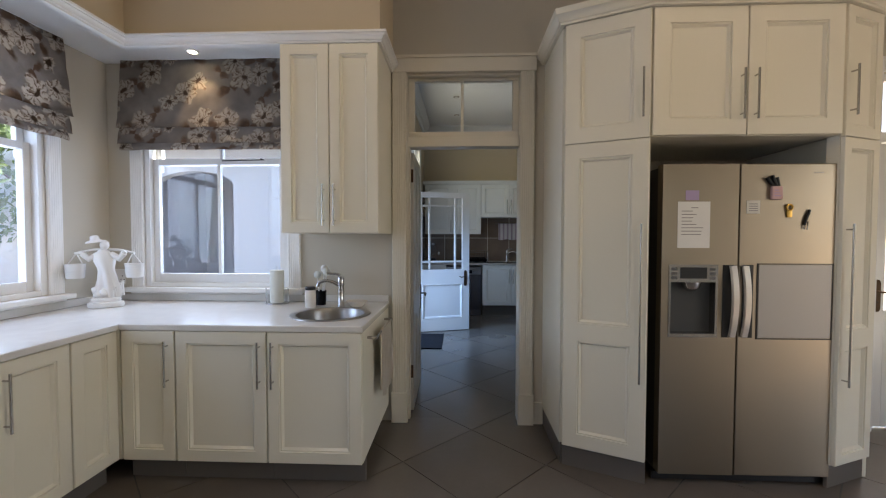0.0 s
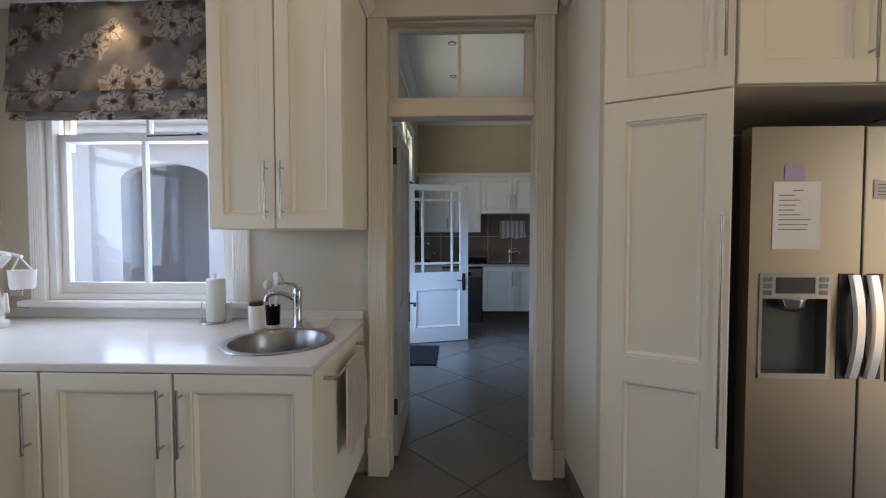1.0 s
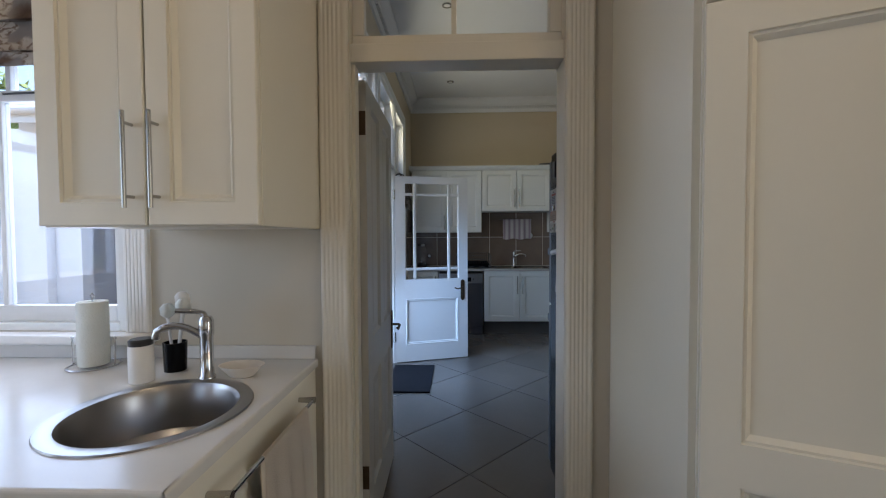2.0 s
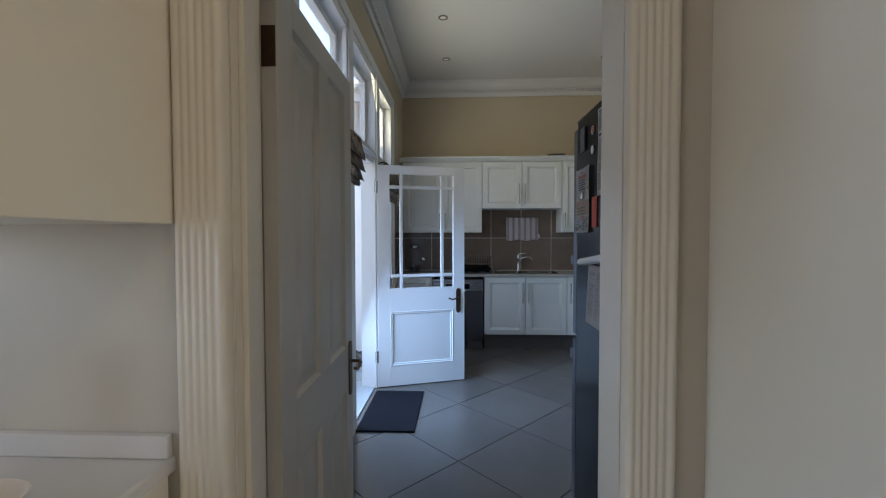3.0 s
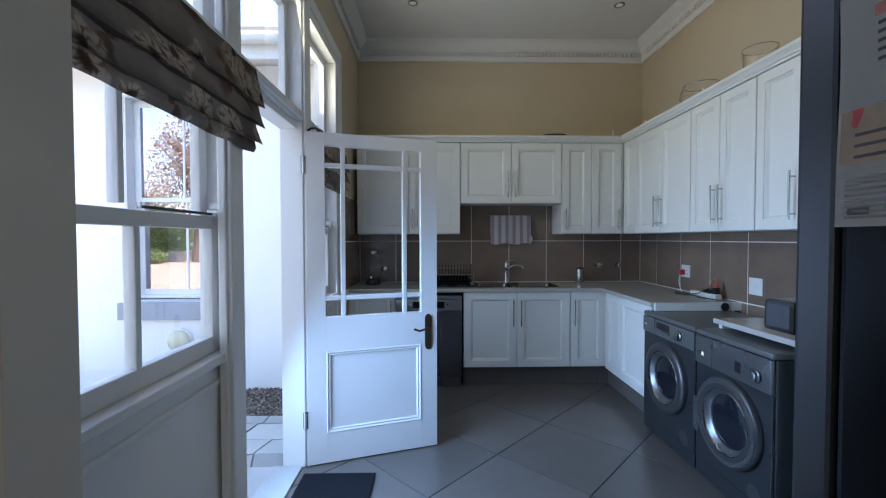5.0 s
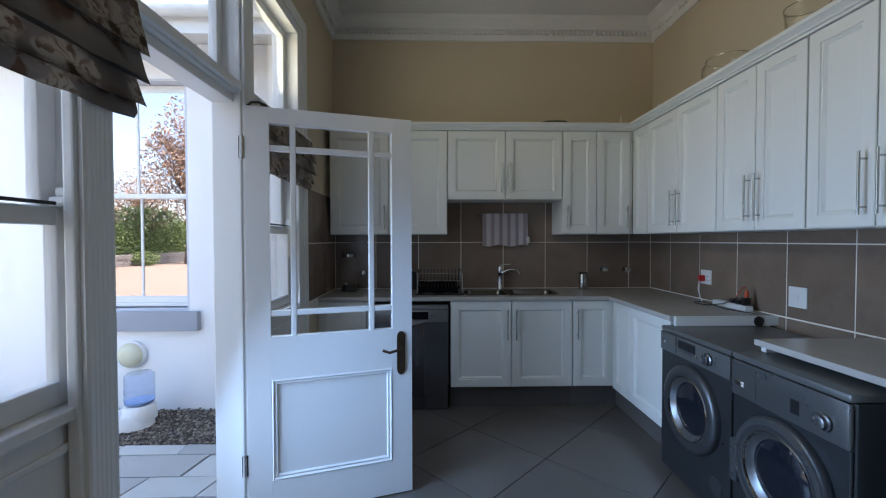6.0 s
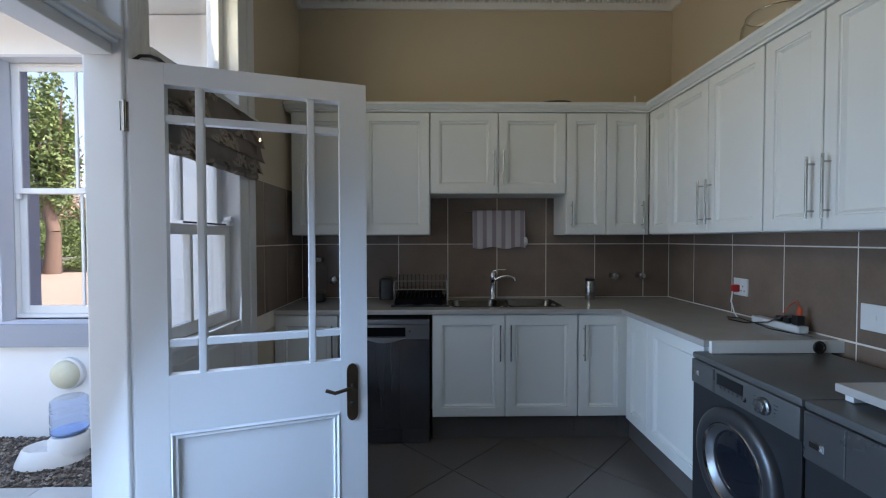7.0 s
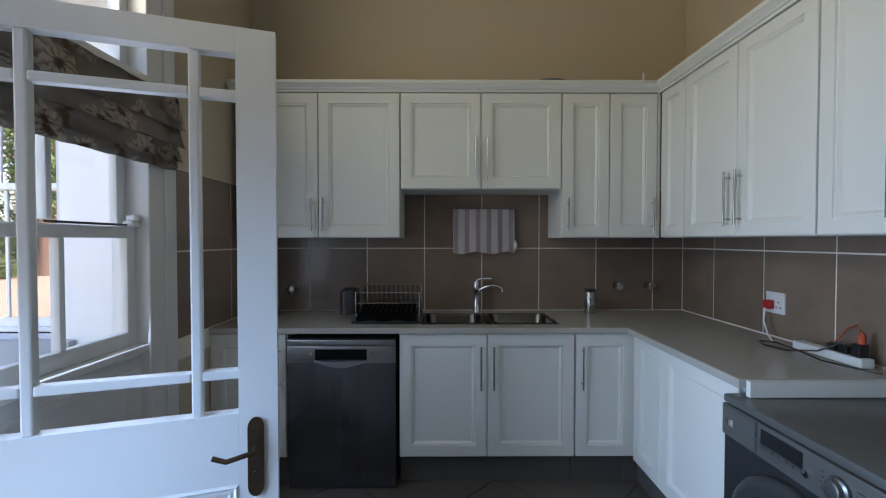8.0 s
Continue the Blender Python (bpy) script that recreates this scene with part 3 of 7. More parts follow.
def on_square(a):
    c, s = math.cos(a), math.sin(a)
    k = sq / max(abs(c), abs(s))
    return SKX + c * k, SKY + s * k


sqr = [on_square(a * math.tau / N) for a in range(N)]
ct, st, cb, sb = ([bm.verts.new((x, y, z)) for x, y in line] for line, z in ((circ, zt), (sqr, zt), (circ, zb), (sqr, zb)))
for k in range(N):
    j = (k + 1) % N
    bm.faces.new((ct[k], st[k], st[j], ct[j])), bm.faces.new((cb[j], sb[j], sb[k], cb[k])), bm.faces.new((cb[k], ct[k], ct[j], cb[j]))
X0, X1, Y0, Y1 = SKX - sq, SKX + sq, SKY - sq, SKY + sq
kx, ky = (-2.398, -1.63, X0, X1, -0.285), (0.6, 2.90, Y0, Y1, KY - 0.002)
rest = slab(kx, ky, {(i, j) for i in range(4) for j in range(1, 4) if (i, j) != (2, 2)} | {(0, 0)}, zb, zt)
for f in [f for f in rest.faces if abs(f.normal.z) < 0.5 and all(X0 - 1e-4 < v.co.x < X1 + 1e-4 and Y0 - 1e-4 < v.co.y < Y1 + 1e-4 for v in f.verts)]:
    rest.faces.remove(f)
tmp = bpy.data.meshes.new("tmp")
rest.to_mesh(tmp)
rest.free()
bm.from_mesh(tmp)
bpy.data.meshes.remove(tmp)
bmesh.ops.remove_doubles(bm, verts=bm.verts, dist=0.0005)
soften(bm)
solid("worktop", bm, M["counter"], "pale quartz L-shaped kitchen worktop", "worktop")
solid("upstand", boxes((-2.398, -0.29, KY - 0.022, KY - 0.002, zt + 0.001, zt + 0.05), (-2.398, -2.378, 0.6, KY - 0.025, zt + 0.001, zt + 0.05), bevel=0.003), M["counter"], "low pale quartz upstand behind the worktop", "upstand")

# ---- larder and fridge housing ----
P = "fridge housing cabinets"
HZ = 2.578      # top of the housing doors


def tall_unit(m, w, label, handle):
    th = thing("larder_cabinet", m, label, "cabinet", P)
    st = 0.082 if w > 0.35 else 0.055
    part("body", B(0, w, 0.001, 0.06, 0.13, HZ), M["cream"], th)
    d = cabinet_door(th, 0.004, w - 0.008, 0.132, 1.76, handle, (0.57, 1.435), panels=(0.682, 1.078), stile=st)
    cabinet_door(th, 0.004, w - 0.008, 1.897, HZ - 1.90, handle, (2.0, 2.26), stile=st)
    part("plinth", B(0, w, 0.012, 0.03, 0, 0.128), M["plinth"], th, "grey tiled plinth")
    return th


ang = math.degrees(math.atan2(2.990 - 3.175, 1.241 - 0.833))
lw = math.hypot(0.408, 0.185)
t1 = tall_unit(pose(0.841, 3.193, 0, 0, 0, ang), lw, "tall cream larder cabinet with an angled two-panel door", "r")
t2 = tall_unit(pose(2.232, 3.012, 0, 0, 0, 22), 0.318, "tall slim cream larder cabinet with an angled door", "l")
# carcass sides and the deep recess
housing = thing("fridge_housing", pose(1.25, 3.4, 0), "cream painted housing round the steel fridge with a moulded cornice", "cabinet", P)


def hpart(name, bm, smooth=None):
    bmesh.ops.translate(bm, vec=(-1.25, -3.4, 0), verts=bm.verts)
    return part(name, bm, M["cream"], housing, smooth=smooth)


hpart("side_panel", boxes((0.830, 0.850, 3.212, KY - 0.001, 0.13, HZ)))
hpart("side_panel", boxes((2.525, 2.545, 3.145, KY - 0.001, 0.0, HZ)))
pb = boxes((0.836, 0.846, 3.215, KY - 0.02, 0.0, 0.129))
bmesh.ops.translate(pb, vec=(-1.25, -3.4, 0), verts=pb.verts)
part("plinth", pb, M["plinth"], housing, "grey tiled plinth")
hpart("recess_panel", boxes((1.255, 1.273, 3.10, KY - 0.001, 0.0, 1.90)))
hpart("recess_panel", boxes((2.240, 2.256, 3.10, KY - 0.001, 0.0, 1.90)))
cabinet("bridge_cabinet", pose(1.250, 3.012, 0), 0.978, KY - 3.013, 1.902, HZ, [(0, 0.489, "r", (1.98, 2.24)), (0.489, 0.489, "l", (1.98, 2.24))], "cream two-door shaker cabinet bridging the fridge", P, stile=0.082)
KC = [(0, HZ + 0.002), (0.022, HZ + 0.002), (0.024, HZ + 0.012), (0.032, HZ + 0.016), (0.034, HZ + 0.026), (0.052, HZ + 0.048), (0.058, HZ + 0.052), (0.06, HZ + 0.085), (0, HZ + 0.085)]
hpart("cornice", sweep(bmesh.new(), KC, [(0.830, 3.735), (0.830, 3.193), (1.246, 2.998), (2.232, 2.998), (2.548, 3.125), (2.548, 3.735)]), 40)
hpart("top_board", boxes((0.856, 2.50, 3.22, KY - 0.002, HZ + 0.003, HZ + 0.08)))


M["hatch"] = surface("satin_grey_hatch", (0.36, 0.335, 0.31), 0.5, 0.6, vary=0.03, scale=2)
M["polished"] = surface("polished_handle_steel", (0.80, 0.75, 0.68), 0.30, 0.9, vary=0.02)


def steel_fridge():
    m = pose(1.301, 3.021, 0)
    W, H = 0.934, 1.757
    th = thing("fridge_freezer", m, "tall brushed steel side-by-side fridge freezer with a water dispenser", "fridge")
    part("body", B(0.03, W - 0.004, 0.062, 0.68, 0.05, H - 0.01, bevel=0.004), M["graphite"], th)
    part("kick_plate", B(0.01, W - 0.01, 0.04, 0.06, 0.01, 0.05), M["black"], th)
    s = 0.428
    # left door with a dispenser recess
    dx0, dx1, dz0, dz1 = 0.062, 0.322, 0.82, 1.215
    ld = part("door", boxes((0.024, dx0, 0, 0.058, 0.06, H), (dx1, s - 0.004, 0, 0.058, 0.06, H), (dx0, dx1, 0, 0.058, 0.06, dz0), (dx0, dx1, 0, 0.058, dz1, H)), M["steel"], th)
    part("dispenser", boxes((dx0, dx1, -0.004, 0.02, 1.12, dz1), (dx0, dx0 + 0.012, -0.003, 0.05, dz0, 1.12), (dx1 - 0.012, dx1, -0.003, 0.05, dz0, 1.12), (dx0, dx1, -0.006, 0.05, dz0, dz0 + 0.02)), M["satin"], ld, "grey moulded dispenser surround")
    part("dispenser_recess", B(dx0 + 0.012, dx1 - 0.012, 0.05, 0.056, dz0 + 0.02, 1.12), M["graphite"], ld)
    part("display", B(dx0 + 0.06, dx1 - 0.06, -0.006, 0, 1.14, 1.20), M["black"], ld, "black display")
    part("nozzle", lathe(bmesh.new(), [(0.02, 0), (0.045, 0.02), (0.05, 0.05)], Matrix.Translation(((dx0 + dx1) / 2, 0.02, 1.07))), M["chrome"], ld, smooth=50)
    for k in range(3):
        for sx in (dx0 + 0.012, dx1 - 0.045):
            part("key", B(sx, sx + 0.032, -0.006, -0.002, 1.135 + k * 0.024, 1.152 + k * 0.024, bevel=0.002), M["graphitelight"], ld)
    rd = part("door", boxes((s + 0.004, W, 0, 0.058, 0.06, H), bevel=0.006), M["steel"], th)
    part("hatch", B(0.535, 0.915, -0.004, 0.002, 0.82, 1.215, bevel=0.003), M["hatch"], rd, "satin grey door hatch in a dark frame")
    part("hatch_frame", boxes((0.527, 0.923, -0.0025, 0.001, 0.812, 0.818), (0.527, 0.923, -0.0025, 0.001, 1.217, 1.223), (0.527, 0.533, -0.0025, 0.001, 0.812, 1.223), (0.917, 0.923, -0.0025, 0.001, 0.812, 1.223)), M["black"], rd)
    for hx, d in ((s - 0.032, ld), (s + 0.032, rd)):
        part("handle_recess", B(hx - 0.028 - (0.02 if d is ld else -0.02), hx + 0.028 - (0.02 if d is ld else -0.02), -0.003, 0.0, 0.82, 1.215, bevel=0.0015), M["black"], d)
        bm = bmesh.new()
        zs = [0.825 + 0.385 * k / 10 for k in range(11)]
        loops = []
        for z in zs:
            u = (z - 1.02) / 0.195
            y = -0.012 - 0.028 * (1 - u * u)
            loops.append([bm.verts.new((hx + dx, y + dy, z)) for dx, dy in ((-0.018, 0.008), (-0.014, -0.006), (0.014, -0.006), (0.018, 0.008))])
        for a, b in zip(loops, loops[1:]):
            for k in range(4):
                bm.faces.new((a[k], a[(k + 1) % 4], b[(k + 1) % 4], b[k]))
        bm.faces.new(loops[0]), bm.faces.new(loops[-1])
        bmesh.ops.recalc_face_normals(bm, faces=bm.faces)
        part("handle", bm, M["polished"], d, "curved polished handle", 40)
    part("badge", B(0.81, 0.86, -0.0015, 0, 1.705, 1.711), M["hatch"], rd)
    return th


steel_fridge()


def black_fridge():
    """Tall black fridge that faces the far end of the utility room; its side carries notes and magnets."""
    th = thing("fridge", pose(0.776, 3.945, 0), "tall glossy black fridge with papers and magnets on its side", "fridge")
    part("body", B(0, 0.66, 0, 0.545, 0.04, 1.79, bevel=0.008), M["blackgloss"], th)
    ud = part("door", boxes((0.002, 0.658, 0.552, 0.60, 0.972, 1.765), bevel=0.006), M["fridgefront"], th)
    part("handle", B(0.004, 0.26, 0.602, 0.648, 1.24, 1.28, bevel=0.006), M["fridgefront"], ud)
    part("hinge_cap", B(0.01, 0.12, 0.5, 0.585, 1.7905, 1.80, bevel=0.003), M["black"], th)
    dw = part("drawer", boxes((0.002, 0.658, 0.552, 0.602, 0.06, 0.955), bevel=0.006), M["fridgefront"], th)
    part("handle", B(0.004, 0.26, 0.604, 0.648, 0.86, 0.90, bevel=0.006), M["fridgefront"], dw)
    for x in (0.05, 0.61):
        part("foot", lathe(bmesh.new(), [(0.02, 0), (0.018, 0.04)], Matrix.Translation((x, 0.5, 0))), M["black"], th)
        part("foot", lathe(bmesh.new(), [(0.02, 0), (0.018, 0.04)], Matrix.Translation((x, 0.06, 0))), M["black"], th)
    return th


black_fridge()
# ---- sash windows ----


def sash_window(name, m, w, z0, z1, rail, label, depth=0.10, lining=0.045, casing=0.09, sill=True, glassmat="glass", upper_glaze=True, arch=True, frame_mat="white", stile=0.042, outside=False):
    """Local: x along the wall, +y to the outside, room face at y = 0. rail: height of the meeting rail."""
    th = thing(name, m, label, "window", kind="structure")
    f = M[frame_mat]
    part("window_frame", boxes((0, lining, 0.004, depth, z0, z1), (w - lining, w, 0.004, depth, z0, z1), (lining, w - lining, 0.004, depth, z1 - lining, z1), (lining, w - lining, 0.004, depth, z0, z0 + 0.03), bevel=0.003), f, th)
    s = stile
    ya, yb = (depth * 0.35, depth * 0.35 + 0.038) if not outside else (0.044, 0.006)
    for nm, a, b, y in (("lower_sash", z0 + 0.03, rail + 0.022, ya), ("upper_sash", rail - 0.022, z1 - lining, yb)):
        x0, x1 = lining, w - lining
        bot = 0.065 if nm == "lower_sash" else 0.044
        top = 0.044
        sa = part(nm, boxes((x0, x0 + s, y, y + 0.035, a, b), (x1 - s, x1, y, y + 0.035, a, b), (x0 + s, x1 - s, y, y + 0.035, a, a + bot), (x0 + s, x1 - s, y, y + 0.035, b - top, b), (w / 2 - 0.011, w / 2 + 0.011, y, y + 0.035, a + bot, b - top), bevel=0.004), f, th)
        for p0, p1 in ((x0 + s, w / 2 - 0.011), (w / 2 + 0.011, x1 - s)):
            pane("pane", B(p0, p1, y + (0.008 if outside else 0.015), y + (0.012 if outside else 0.019), a + bot, b - top), sa, M[glassmat])
        if nm == "upper_sash":
            for hx in (x0 + 0.004, x1 - s + 0.004):
                part("horn", B(hx, hx + 0.034, y, y + 0.03, a - 0.05, a, bevel=0.006), f, sa)
    if arch:
        for a, b in ((-casing, 0.004), (w - 0.004, w + casing)):
            part("casing", flute_post(bmesh.new(), a, b, z0, z1 + 0.0, -0.022), f, th)
        part("head_casing", B(-casing, w + casing, -0.024, 0, z1, z1 + casing, bevel=0.004), f, th)
    if sill:
        part("window_sill", boxes((-casing - 0.03, w + casing + 0.03, -0.07, depth * 0.3, z0 - 0.035, z0 - 0.002), (-casing - 0.01, w + casing + 0.01, -0.02, 0, z0 - 0.055, z0 - 0.0355), bevel=0.006), f, th)
    return th


sash_window("window_1", pose(WX0, KY, 0), WX1 - WX0, WZ0, WZ1, 1.92, "white painted two-light sash window over the sink worktop", depth=0.12, glassmat="dimglass")
sash_window("window_2", pose(-2.40, 2.17, 0, 0, 0, 90), 1.10, WZ0, WZ1, 1.92, "white painted sash window in the side wall", depth=0.15, glassmat="dimglass")
# added unseen window round the fill lamp's opening
sash_window("window_added", pose(-2.40, -0.60, 0, 0, 0, 90), 1.80, WZ0, WZ1, 1.92, "white painted sash window in the side wall", depth=0.15, glassmat="dimglass")

# ---- glazed frontage of the utility room, along y, room face towards +x ----
fr = thing("window_4", pose(LX0, 0, 0), "white glazed frontage with transom lights over two sash windows and a door", "window", kind="structure")
Y = dict(a0=4.70, a1=4.80, a2=5.665, b1=5.725, b2=6.50, c1=6.63, c2=7.33, c3=7.43)
TB0, TB1, TH = 1.995, 2.085, 2.72
post = boxes((-0.15, 0.02, Y["a0"], Y["a1"], 0, 2.78), (-0.115, -0.0105, Y["a2"], Y["b1"], 0, 2.78), (-0.010, 0.02, 5.60, Y["b1"], 0, 2.78), (-0.115, 0.02, Y["b2"], Y["c1"], 0, 2.78), (-0.15, 0.02, Y["c2"], Y["c3"], 0, 2.78), bevel=0.006)
part("mullion_posts", post, M["white"], fr)
bm = bmesh.new()
for a, b in ((Y["a1"], Y["a2"]), (Y["b1"], Y["b2"]), (Y["c1"], Y["c2"])):
    box(bm, -0.114, -0.012, a, b, TB0, 2.034, bevel=0.004)
    box(bm, -0.114, 0.012, a, b, 2.0345, 2.046, bevel=0.004)
    box(bm, -0.114, 0.030, a, b, 2.0465, TB1, bevel=0.006)
    box(bm, -0.14, 0.02, a, b, TH, 2.779, bevel=0.004)
part("transom_bars", bm, M["white"], fr)
part("casing", boxes((0, 0.028, Y["a0"] - 0.09, Y["a0"], 0, 2.86), (0, 0.028, Y["c3"], Y["c3"] + 0.075, 0, 2.86), (0, 0.028, Y["a0"], Y["c3"], 2.78, 2.86), bevel=0.005), M["white"], fr)
# reeded faces on the posts
for a, b in ((5.60, Y["b1"]), (Y["b2"], Y["c1"])):
    bm = flute_post(bmesh.new(), a + 0.012, b - 0.012, 0.0, 2.779, -0.016)
    bmesh.ops.rotate(bm, cent=(0, 0, 0), matrix=Matrix.Rotation(radians(90), 3, "Z"), verts=bm.verts)
    bmesh.ops.translate(bm, vec=(0.0205, 0, 0), verts=bm.verts)
    part("post_moulding", bm, M["white"], fr)
for a, b in ((Y["a1"], Y["a2"]), (Y["b1"], Y["b2"]), (Y["c1"], Y["c2"])):
    s = part("transom_light", boxes((-0.10, -0.06, a, a + 0.045, TB1, TH), (-0.10, -0.06, b - 0.045, b, TB1, TH), (-0.10, -0.06, a + 0.045, b - 0.045, TB1, TB1 + 0.045), (-0.10, -0.06, a + 0.045, b - 0.045, TH - 0.045, TH), bevel=0.004), M["white"], fr)
    pane("pane", B(-0.082, -0.078, a + 0.045, b - 0.045, TB1 + 0.045, TH - 0.045), s)
for a, b in ((Y["a1"], Y["a2"]), (Y["c1"], Y["c2"])):
    part("apron_panel", boxes((-0.12, -0.02, a, b, 0, 0.90), bevel=0.003), M["white"], fr)
    part("apron_moulding", boxes((-0.021, -0.008, a + 0.02, b - 0.02, 0.82, 0.84), (-0.021, -0.008, a + 0.02, b - 0.02, 0.12, 0.14), bevel=0.004), M["white"], fr)
    part("window_sill", B(-0.114, 0.012, a, b, 0.902, 0.934, bevel=0.006), M["white"], fr)
    for nm, z0, z1, x in (("lower_sash", 0.935, 1.438, -0.075), ("upper_sash", 1.398, TB0, -0.115)):
        st = 0.05
        sa = part(nm, boxes((x, x + 0.036, a, a + st, z0, z1), (x, x + 0.036, b - st, b, z0, z1), (x, x + 0.036, a + st, b - st, z0, z0 + (0.06 if nm == "lower_sash" else 0.045)), (x, x + 0.036, a + st, b - st, z1 - 0.045, z1), (x, x + 0.036, (a + b) / 2 - 0.011, (a + b) / 2 + 0.011, z0 + 0.06, z1 - 0.045), bevel=0.004), M["white"], fr)
        pane("pane", B(x + 0.016, x + 0.02, a + st, b - st, z0 + 0.045, z1 - 0.045), sa)
        if nm == "upper_sash":
            hn_ = boxes((-0.058, -0.014, b - 0.052, b - 0.004, 1.440, 1.466), (-0.058, -0.014, b - 0.034, b - 0.004, 1.4665, 1.492), bevel=0.008)
            part("horn", hn_, M["white"], sa)
    part("stay", boxes((-0.036, -0.028, b - 0.42, b - 0.06, 1.443, 1.452), bevel=0.002), M["black"], fr, "black metal window stay")
part("threshold", boxes((-0.17, 0.0, Y["b1"], Y["b2"], -0.015, 0.012), bevel=0.004), M["slab"], fr, "worn stone threshold")


def hinge_plate(bm, m):
    box(bm, -0.015, 0.015, -0.002, 0.002, -0.05, 0.05)
    rod(bm, (0, -0.006, -0.052), (0, -0.006, 0.052), 0.006, seg=10)
    bmesh.ops.transform(bm, matrix=m, verts=bm.verts)
    return bm


def lever_set(parent, x, z, y, side, turn=-1):
    """A tall bronze plate with a curled lever; side: -1 or 1 along y."""
    bm = bmesh.new()
    line = [(0.022 * math.cos(a), 0.055 + 0.03 * math.sin(a)) for a in [k * math.pi / 8 for k in range(9)]] + [(0.022 * math.cos(a), -0.115 + 0.03 * math.sin(a)) for a in [math.pi + k * math.pi / 8 for k in range(9)]]
    fr, bk = ([bm.verts.new((x + px, y + o, z + pz)) for px, pz in line] for o in (side * 0.006, 0.0))
    bm.faces.new(fr), bm.faces.new(bk[::-1])
    for k in range(len(line)):
        q = (k + 1) % len(line)
        bm.faces.new((fr[k], bk[k], bk[q], fr[q]))
    bmesh.ops.recalc_face_normals(bm, faces=bm.faces)
    pl = part("lock_plate", bm, M["bronze"], parent, "aged bronze lock plate")
    part("keyhole", lathe(bmesh.new(), [(0.007, 0.0), (0.006, 0.0012)], Matrix.Translation((x, y + side * 0.006, z - 0.075)) @ Matrix.Rotation(radians(-90 * side), 4, "X"), 12), M["black"], pl)
    pts = [(x, y, z), (x, y + side * 0.045, z), (x + turn * 0.02, y + side * 0.052, z), (x + turn * 0.07, y + side * 0.05, z - 0.012), (x + turn * 0.105, y + side * 0.048, z + 0.002)]
    part("lever", tube(bmesh.new(), pts, 0.007), M["bronze"], pl, smooth=50)
    return pl


def glazed_door():
    """Half-glazed door that stands open: margin panes above a lock rail and a moulded panel. Local x along the leaf from the hinge."""
    a, b = Vector((-0.395, 6.505)), Vector((0.370, 6.744))
    d = b - a
    W = d.length
    th = thing("door_2", pose(a.x, a.y, 0, 0, 0, math.degrees(math.atan2(d.y, d.x))), "white half-glazed door with margin panes, standing open", "door", kind="structure")
    H, T = 1.985, 0.042
    s = 0.105
    g0, g1 = 0.887, H - 0.075
    rows = [(0, s, 0, T, 0.008, H), (W - s, W, 0, T, 0.008, H), (s, W - s, 0, T, H - 0.075, H), (s, W - s, 0, T, 0.682, g0), (s, W - s, 0, T, 0.008, 0.185)]
    part("leaf", boxes(*rows, bevel=0.001), M["white"], th)
    bm = bmesh.new()
    rings_panel(bm, [(s, W - s, 0.185, 0.682, 0.030), (s, W - s, 0.185, 0.682, 0.002), (s + 0.008, W - s - 0.008, 0.193, 0.674, -0.004), (s + 0.016, W - s - 0.016, 0.201, 0.666, 0.004), (s + 0.024, W - s - 0.024, 0.209, 0.658, 0.002), (s + 0.03, W - s - 0.03, 0.215, 0.652, 0.012)])
    part("panel", bm, M["white"], th)
    m0 = 0.106
    gx0, gx1 = s + m0, W - s - m0
    gz0, gz1 = g0 + 0.112, g1 - 0.115
    bars = boxes((gx0 - 0.0135, gx0 + 0.0135, 0.004, T - 0.004, g0, g1), (gx1 - 0.0135, gx1 + 0.0135, 0.004, T - 0.004, g0, g1), bevel=0.005)
    part("glazing_bar", bars, M["white"], th)
    part("glazing_bar", boxes((s, gx0 - 0.0135, 0.004, T - 0.004, gz0 - 0.0135, gz0 + 0.0135), (gx0 + 0.0135, gx1 - 0.0135, 0.004, T - 0.004, gz0 - 0.0135, gz0 + 0.0135), (gx1 + 0.0135, W - s, 0.004, T - 0.004, gz0 - 0.0135, gz0 + 0.0135), bevel=0.005), M["white"], th)
    part("glazing_bar", boxes((s, gx0 - 0.0135, 0.004, T - 0.004, gz1 - 0.0135, gz1 + 0.0135), (gx0 + 0.0135, gx1 - 0.0135, 0.004, T - 0.004, gz1 - 0.0135, gz1 + 0.0135), (gx1 + 0.0135, W - s, 0.004, T - 0.004, gz1 - 0.0135, gz1 + 0.0135), bevel=0.005), M["white"], th)
    for x0, x1 in ((s, gx0 - 0.0135), (gx0 + 0.0135, gx1 - 0.0135), (gx1 + 0.0135, W - s)):
        for z0, z1 in ((g0, gz0 - 0.0135), (gz0 + 0.0135, gz1 - 0.0135), (gz1 + 0.0135, g1)):
            pane("pane", B(x0, x1, 0.019, 0.023, z0, z1), th)
    lever_set(th, W - 0.060, 0.787, 0.0, -1)
    lever_set(th, W - 0.060, 0.787, T, 1)
    for z in (0.28, 1.79):
        part("hinge", hinge_plate(bmesh.new(), Matrix.Translation((-0.012, 0.004, z))), M["satin"], th, "worn brass hinge")
    return th


glazed_door()


